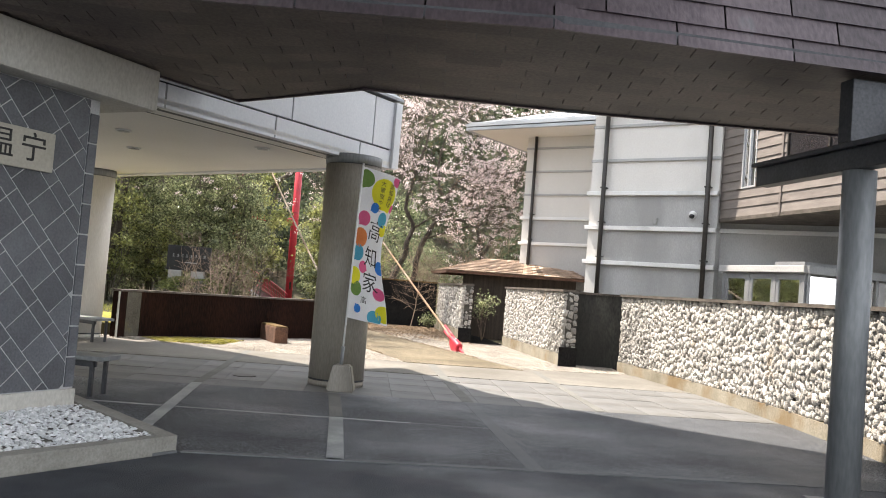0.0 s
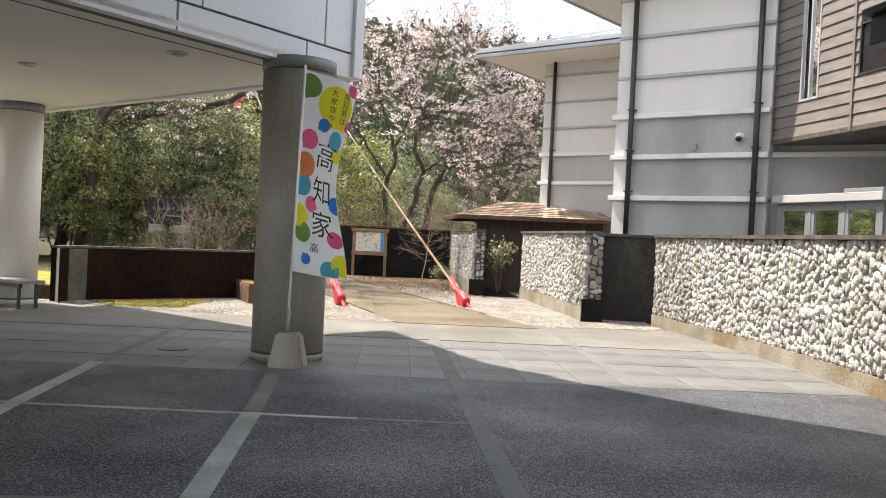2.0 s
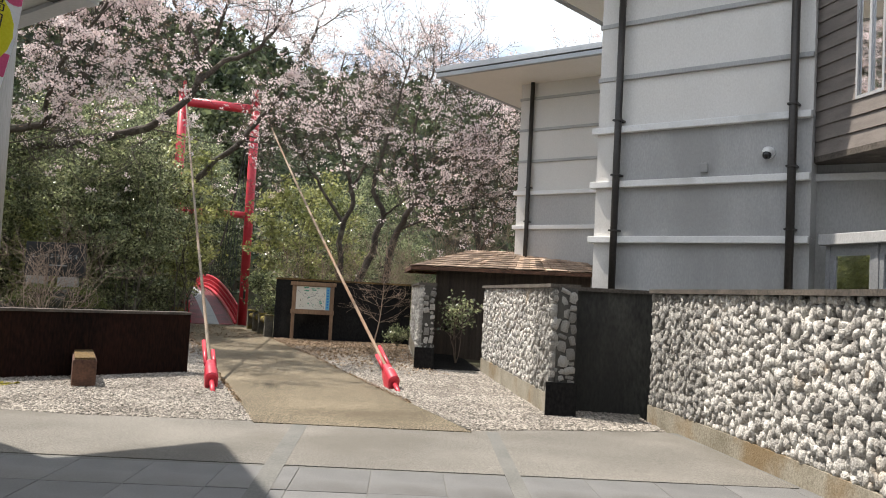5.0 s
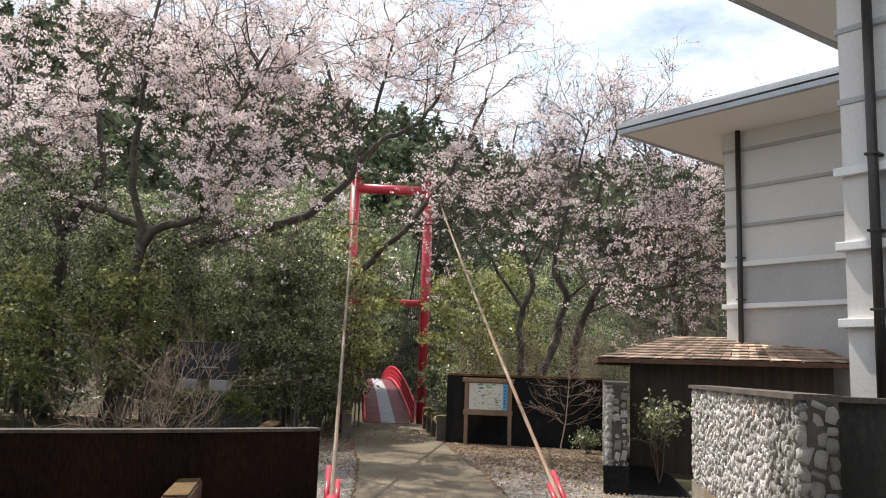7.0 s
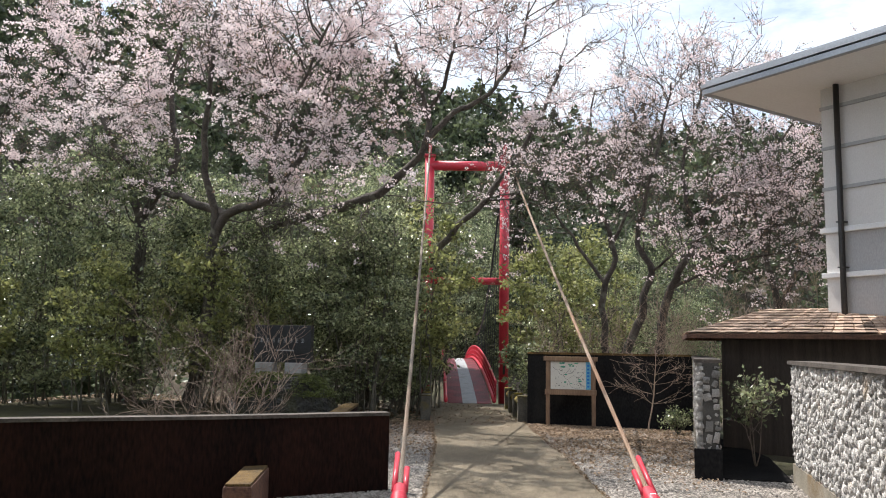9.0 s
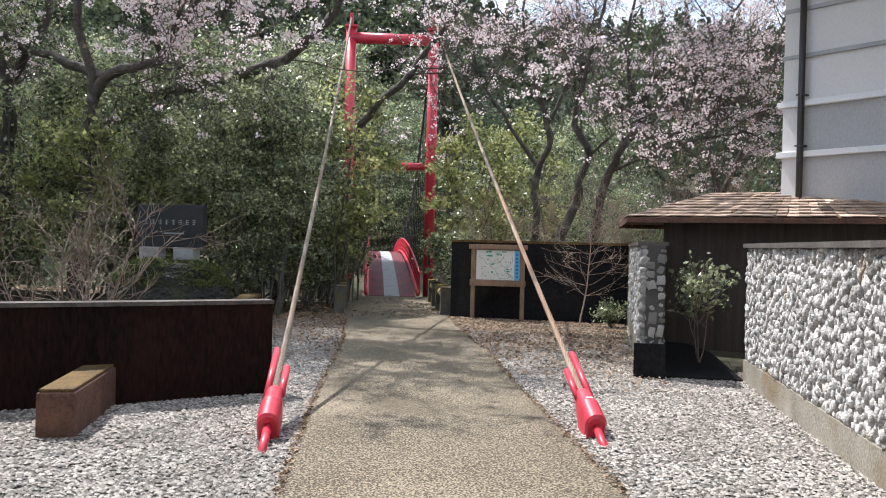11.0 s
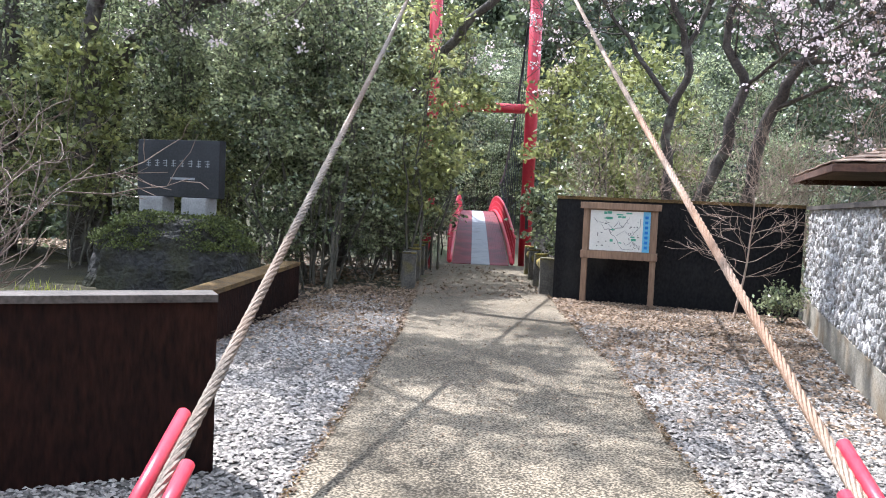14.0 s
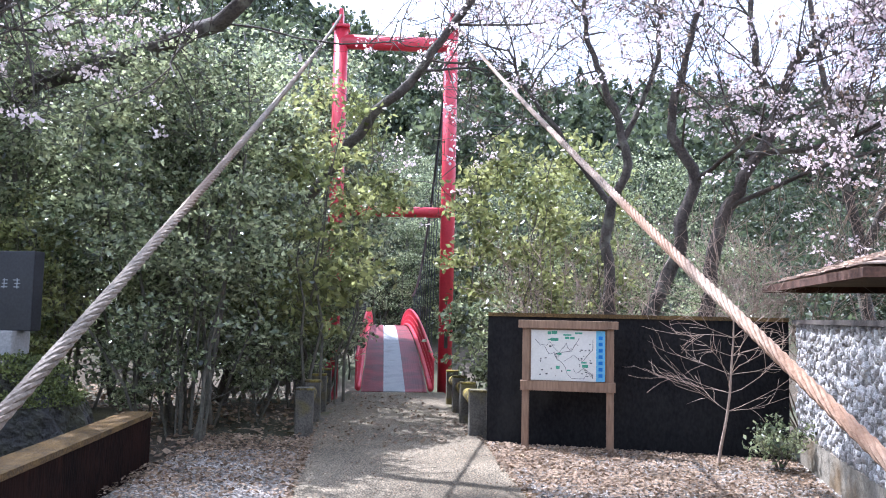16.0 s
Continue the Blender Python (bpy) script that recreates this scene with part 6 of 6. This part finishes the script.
    keep = np.zeros(n, bool)
    for (ax, ay), (bx, by) in zip(poly, poly[1:] + poly[:1]):
        if ay == by:
            continue
        hit = ((ay > p[:, 1]) != (by > p[:, 1])) & (p[:, 0] < (bx - ax) * (p[:, 1] - ay) / (by - ay) + ax)
        keep ^= hit
    p = p[keep]
    n = len(p)
    octa = np.array([(1, 0, 0), (0.3, 0.95, 0.1), (-0.8, 0.5, -0.1), (-0.9, -0.5, 0.1), (0.25, -0.95, 0), (0.1, 0.05, 0.85)], float)
    fc = np.array([(0, 1, 5), (1, 2, 5), (2, 3, 5), (3, 4, 5), (4, 0, 5)])
    a = rng.uniform(0, 2 * np.pi, n)
    s = size * rng.uniform(0.55, 1.45, n)
    k = octa[None] * (s[:, None, None] * np.stack([np.ones(n), rng.uniform(0.55, 0.95, n), flat * rng.uniform(0.7, 1.2, n)], 1)[:, None, :])
    t = rng.uniform(-0.5, 0.5, n)
    k[:, :, 2] += k[:, :, 0] * t[:, None] * 0.6
    ca, sa = np.cos(a)[:, None], np.sin(a)[:, None]
    vx = k[:, :, 0] * ca - k[:, :, 1] * sa + p[:, 0][:, None]
    vy = k[:, :, 0] * sa + k[:, :, 1] * ca + p[:, 1][:, None]
    vz = k[:, :, 2] + z + (s * rng.uniform(0.05, 0.5, n))[:, None]
    v = np.stack([vx, vy, vz], 2).reshape(-1, 3)
    f = (fc[None] + (np.arange(n) * 6)[:, None, None]).reshape(-1, 3)
    return tagged(raw(name, v.tolist(), f.tolist(), material), label, category, kind="stuff")


pebbles("gravel", GRAVEL_L, 1750, 0.018, 0.0, 71, M["pebble"], "loose pale grey crushed gravel")
pebbles("gravel", GRAVEL_R, 1750, 0.018, 0.0, 72, M["pebble"], "loose pale grey crushed gravel by the stone walls")
pebbles("white_gravel", [(-3.80, 8.45), (-2.26, 6.86), (-3.05, 5.72), (-5.0, 4.4), (-5.6, 6.0), (-4.4, 8.3)], 1100, 0.026, 0.10, 73, M["white_pebble"], "clean white pebbles in the kerbed bed")


def litter(name, poly, n, seed, size, z, material, label, fade=None):
    rng = np.random.default_rng(seed)
    out = []
    xs2, ys2 = [p[0] for p in poly], [p[1] for p in poly]
    while len(out) < n:
        x, y = rng.uniform(min(xs2), max(xs2)), rng.uniform(min(ys2), max(ys2))
        if fade and rng.uniform() > ((y - fade[0]) / (fade[1] - fade[0])) ** 1.6:
            continue
        if inside((x, y), poly) and noise.noise((x * 0.9, y * 0.9, seed)) > rng.uniform(-1.0, 0.35):
            out.append((x, y, z + rng.uniform(0.0, 0.02)))
    return tagged(leaves(name, out, size, rng, M[material], None, 0.85, 1.5), label, "leaf litter", kind="stuff")


litter("leaf_litter", [(-0.3, 21.8), (1.6, 22.0), (0.6, 24.2), (-0.1, 30.5), (-3.8, 30.3), (-3.2, 28.6), (-1.5, 24.8)], 15000, 81, 0.034, 0.025, "dry_leaf", "brown fallen leaves over the gravel", (21.5, 29.0))
litter("leaf_litter", [(-3.2, 22.9), (-4.2, 25.6), (-5.9, 29.6), (-7.2, 29.4), (-6.6, 27.0), (-4.9, 22.6)], 5000, 82, 0.034, 0.03, "dry_leaf", "brown fallen leaves under the thicket", (22.4, 29.5))
litter("leaf_litter", [(-6.6, 28.6), (-4.4, 29.6), (-4.0, 31.0), (-7.0, 36.0), (-8.2, 35.0), (-7.0, 31)], 1100, 83, 0.036, 0.02, "dry_leaf", "a few fallen leaves on the bridge approach")
litter("leaf_litter", [(-20, 27), (-7, 27.6), (-6.6, 33), (-9, 36), (-20, 34)], 7000, 84, 0.07, -0.02, "dry_leaf", "brown fallen leaves under the evergreens")
litter("moss_tufts", [(-4.3, 16.8), (-4.2, 18.2), (-5.0, 18.3), (-6.1, 17.2), (-5.4, 16.5)], 3500, 85, 0.03, 0.012, "moss", "yellow moss growing at the wall foot")

gr = np.random.default_rng(93)
gpts = np.stack([gr.uniform(-11.5, -6.3, 2600), gr.uniform(20.6, 24.5, 2600)], 1)
gpts = np.array([q for q in gpts if noise.noise((q[0] * 0.9, q[1] * 0.9, 4.0)) > 0.05])
gh, ga = gr.uniform(0.05, 0.16, len(gpts)), gr.uniform(0, 2 * np.pi, len(gpts))
gx, gy2 = np.cos(ga) * 0.006, np.sin(ga) * 0.006
tipx, tipy = gpts[:, 0] + gr.normal(size=len(gpts)) * 0.03, gpts[:, 1] + gr.normal(size=len(gpts)) * 0.03
gz = np.full(len(gpts), 0.245)
gverts = np.stack([np.stack([gpts[:, 0] - gx, gpts[:, 1] - gy2, gz], 1), np.stack([gpts[:, 0] + gx, gpts[:, 1] + gy2, gz], 1), np.stack([tipx, tipy, gz + gh], 1)], 1).reshape(-1, 3)
tagged(raw("grass", gverts.tolist(), np.arange(len(gverts)).reshape(-1, 3).tolist(), M["grass"]), "tufts of bright yellow-green grass on the moss bed", "grass", kind="stuff")

for k, edge in enumerate((PATH_L[1:5], PATH_R[1:7])):
    litter("edge_dirt", offset_line(edge, 0.045) + list(reversed(offset_line(edge, -0.03))), 1400, 86 + k, 0.022, 0.012, "dry_leaf", "dirt and leaf crumbs along the path edge")
    litter("edge_moss", offset_line(edge, 0.03) + list(reversed(offset_line(edge, -0.02))), 900, 88 + k, 0.018, 0.012, "moss_dark", "moss creeping over the path edge")
litter("path_grit", PATH_L[2:5] + list(reversed(PATH_R[2:7])), 2600, 90, 0.016, 0.013, "dry_leaf", "fine grit and petals on the path")


# ---- pieces: strips, slabs, tiles, river stones ----
def strip(a, c, w, material, label, z=0.006):
    d = Vector((c[0] - a[0], c[1] - a[1]))
    m = rect_frame(a, d, (-d.y, d.x))
    return tagged(obj("paving_strip", box(B(), 0, d.length, -w / 2, w / 2, -0.05, z, m), M[material]), label, "paving", kind="structure")


strip((-2.60, 7.45), (-3.11, 11.05), 0.13, "pale_strip", "pale concrete strip across the paving", 0.009)
strip((-3.11, 11.05), (-3.6, 16.1), 0.12, "joint", "dark strip between paving slabs", 0.005)
strip((-4.6, 8.95), (-2.9, 9.03), 0.07, "pale_strip", "pale concrete strip across the paving", 0.007)
strip((-2.76, 9.03), (-0.2, 9.14), 0.06, "pale_strip", "pale concrete strip across the paving", 0.007)
strip((-0.76, 6.99), (-1.02, 9.14), 0.15, "pale_strip", "pale concrete strip across the paving", 0.010)
strip((-0.2, 9.14), (0.66, 9.18), 0.06, "wet_strip", "faint pale strip across the paving", 0.006)
strip((-1.03, 9.2), (-1.28, 11.0), 0.15, "joint", "dark strip across the paving", 0.007)
strip((0.95, 7.2), (0.52, 11.15), 0.15, "wet_strip", "faint pale strip across the paving", 0.007)
strip((0.50, 11.25), (-0.06, 16.35), 0.16, "joint", "dark strip between paving slabs", 0.005)
strip((2.32, 11.35), (2.0, 16.6), 0.13, "joint", "dark strip between paving slabs", 0.005)
strip((-3.0, 6.0), (-2.05, 6.84), 0.08, "wet_strip", "concrete edge strip beside the asphalt", 0.012)
strip((-2.0, 6.86), (3.3, 7.45), 0.07, "wet_strip", "concrete edge strip beside the asphalt", 0.010)

# a dark stain on the paving, put in as a flat disc
drain = thing("drain_cover", (-2.75, 12.19, 0), "dark disc standing for a stain in the paving", "drain cover")
part("lid", tube(B(), [(-2.75, 12.19, -0.02), (-2.75, 12.19, 0.012)], 0.17, 24), M["pipe"], drain)

slab_poly = [(-8.5, 10.40), (-2.7, 10.90), (-0.2, 11.10), (5.6, 11.45), (5.6, 14.78), (-0.2, 14.36), (-3.4, 14.12), (-8.5, 13.7)]
slab_me = []
for k in range(3):
    bm = box(B(), -0.290, 0.290, -0.385, 0.385, -0.05, 0.0, None, 0.005)
    me = bpy.data.meshes.new("paving_slab")
    bm.to_mesh(me)
    bm.free()
    me.materials.append(M["slab"])
    slab_me.append(me)
rs = random.Random(3)
for j in range(12):
    for i in range(-14, 10):
        m = pose(-0.2, 11.5, 0, 0, 0, 5.0) @ Matrix.Translation((i * 0.587 - 0.06, j * 0.782 - 0.02, 0))
        p = m.translation
        if all(inside((p.x + dx * 0.24, p.y + dy * 0.3), slab_poly) for dx in (-1, 1) for dy in (-1, 1)):
            o = new("paving_slab", slab_me[(i + j) % 3])
            o.parent = slab_base
            o.matrix_basis = m @ Matrix.Translation((0, 0, 0.0 + rs.uniform(-0.002, 0.003))) @ pose(0, 0, 0, rs.uniform(-0.15, 0.15), rs.uniform(-0.15, 0.15), 0)

# diagonal tiles in two sizes on the tiled wall, cut at its edges
def clip(poly, axis, limit, keep_less):
    out = []
    for p, q in zip(poly, poly[1:] + poly[:1]):
        a, c = (p[axis] <= limit) == keep_less, (q[axis] <= limit) == keep_less
        if a:
            out.append(p)
        if a != c:
            t = (limit - p[axis]) / (q[axis] - p[axis])
            out.append((p[0] + (q[0] - p[0]) * t, p[1] + (q[1] - p[1]) * t))
    return out


ct, st = math.cos(radians(48)), math.sin(radians(48))
for r in range(-22, 30):
    w, h = (0.27, 0.27) if r % 2 == 0 else (0.27, 0.115)
    v = (r // 2) * (0.27 + 0.115 + 0.024) + (0 if r % 2 == 0 else 0.2045)
    for c in range(-14, 26):
        u = c * 0.282 + 0.1 * (r // 2)
        poly = [((u + a * w / 2) * ct - (v + e * h / 2) * st + 1.2, (u + a * w / 2) * st + (v + e * h / 2) * ct + 0.9) for a, e in ((-1, -1), (1, -1), (1, 1), (-1, 1))]
        for axis, limit, less in ((0, 0.115, False), (0, 2.4, True), (1, 0.27, False), (1, 3.05, True)):
            poly = clip(poly, axis, limit, less) if len(poly) > 2 else []
        if len(poly) < 3:
            continue
        area = abs(sum(p[0] * q[1] - q[0] * p[1] for p, q in zip(poly, poly[1:] + poly[:1]))) / 2
        if area < 0.0008:
            continue
        bm = B()
        lo = [bm.verts.new(tw_m @ Vector((s, -0.012, zz))) for s, zz in poly]
        hi = [bm.verts.new(tw_m @ Vector((s, -0.006, zz))) for s, zz in poly]
        bm.faces.new(hi)
        for k in range(len(poly)):
            bm.faces.new((lo[k], lo[(k + 1) % len(poly)], hi[(k + 1) % len(poly)], hi[k]))
        bmesh.ops.recalc_face_normals(bm, faces=bm.faces)
        part("tile", bm, M["grey_tile"], tiled)
bm = box(B(), -0.05, 0.05, -0.004, 0.012, -0.14, 0.14, None, 0.004)
edge_me = bpy.data.meshes.new("tile")
bm.to_mesh(edge_me)
bm.free()
edge_me.materials.append(M["grey_tile"])
for k in range(9):
    o = new("tile", edge_me)
    o.parent = tiled
    o.matrix_parent_inverse = Matrix.Translation(-TW)
    o.matrix_basis = tw_m @ Matrix.Translation((0.055, -0.008, 0.42 + k * 0.295))

# river stones
stone_me = []
for k in range(8):
    bm = bmesh.new()
    bmesh.ops.create_uvsphere(bm, u_segments=7, v_segments=4, radius=1.0)
    for vt in bm.verts:
        q = vt.co * 0.9 + Vector((k * 7.3, 0, 0))
        n3 = 1 + 0.34 * noise.noise(q * 1.5) + 0.2 * noise.noise(q * 3.1)
        vt.co = Vector([math.copysign(abs(a) ** 0.55, a) for a in vt.co]) * n3
    me = bpy.data.meshes.new("stone")
    bm.to_mesh(me)
    bm.free()
    me.polygons.foreach_set("use_smooth", [True] * len(me.polygons))
    me.materials.append(M["stone"])
    stone_me.append(me)
rest_v = [np.array([v.co[:] for v in me.vertices]) for me in stone_me]
rest_f = [[list(p.vertices) for p in me.polygons] for me in stone_me]


def face_stones(parent, pts, z0, z1, seed, wide, tall, singles, fill=0.575):
    """River stones in uneven courses on the left face of a wall line; those past the count are joined."""
    rs = random.Random(seed)
    P = [Vector((p[0], p[1], 0)) for p in pts]
    acc = [0.0]
    for a, c in zip(P, P[1:]):
        acc.append(acc[-1] + (c - a).length)
    total = acc[-1]

    def at(s):
        s = min(max(s, 0.0), total)
        for i in range(len(P) - 1):
            if s <= acc[i + 1] + 1e-9:
                t = (s - acc[i]) / max(1e-6, acc[i + 1] - acc[i])
                d = (P[i + 1] - P[i]).normalized()
                return P[i].lerp(P[i + 1], t), d
        return P[-1], (P[-1] - P[-2]).normalized()
    todo = []
    cols = max(1, round(total / wide))
    for c in range(cols):
        z = z0 - rs.uniform(0, tall * 0.5)
        while z < z1 - 0.02:
            h = tall * rs.uniform(0.5, 1.7)
            w = wide * rs.uniform(0.75, 1.35)
            top = min(z + h, z1 + 0.01)
            lo = max(z, z0 - 0.01)
            if top - lo > 0.05:
                todo.append(((c + 0.5) * total / cols + rs.uniform(-0.15, 0.15) * wide, (lo + top) / 2, w, top - lo))
            z += h
    todo.sort(key=lambda q: -q[0] if parent is right_wall else q[0])
    rv, rf, off = [], [], 0
    for i, (s, z, w, h) in enumerate(todo):
        p, d = at(s)
        nrm = Vector((-d.y, d.x, 0))
        w2 = min(w * fill, max(0.03, min(s, total - s)))
        m = Matrix.Identity(4)
        for a in range(3):
            m[a][0], m[a][1], m[a][2] = d[a], nrm[a], (0, 0, 1)[a]
        m = Matrix.Translation(p + nrm * (-0.052 + rs.uniform(-0.012, 0.016)) + Vector((0, 0, z))) @ m @ Matrix.Rotation(rs.uniform(-0.5, 0.5), 4, "Y") @ Matrix.Diagonal((w2, rs.uniform(0.032, 0.058), h * (fill - 0.03), 1))
        k = rs.randrange(8)
        if i < singles:
            o = new("stone", stone_me[k])
            o.parent = parent
            o.matrix_parent_inverse = Matrix.Translation(-parent.location)
            o.matrix_basis = m
        else:
            mm = np.array(m)
            q = rest_v[k] @ mm[:3, :3].T + mm[:3, 3]
            rv += q.tolist()
            rf += [[j + off for j in f] for f in rest_f[k]]
            off += len(q)
    if rv:
        o = under(raw("stone_facing", rv, rf, M["stone_rest"], True), parent)
        tagged(o, "rounded pale river stones", kind="stuff")


face_stones(right_wall, [p for p in right_pts if p[1] > 5.9], 0.2, 1.63, 91, 0.07, 0.094, 300)
face_stones(mid_wall, mid_pts, 0.27, 1.64, 92, 0.052, 0.086, 300)
face_stones(end_wall, end_pts, 0.35, 1.64, 93, 0.052, 0.086, 300)
face_stones(mid_wall, [(3.07, 18.20), (2.72, 18.20)], 0.42, 1.62, 94, 0.125, 0.115, 40, 0.47)
face_stones(end_wall, [(0.97, 23.60), (0.63, 23.60)], 0.42, 1.62, 95, 0.12, 0.11, 40, 0.47)

# plinth ends are covered in black to paint the shade on them
part("base_block", box(B(), 2.70, 3.09, 18.14, 18.22, -0.05, 0.43), M["black_wall"], mid_wall, "plinth end blackened as a shaded face")
part("base_block", box(B(), 0.61, 0.99, 23.54, 23.62, -0.05, 0.43), M["black_wall"], end_wall, "plinth end blackened as a shaded face")
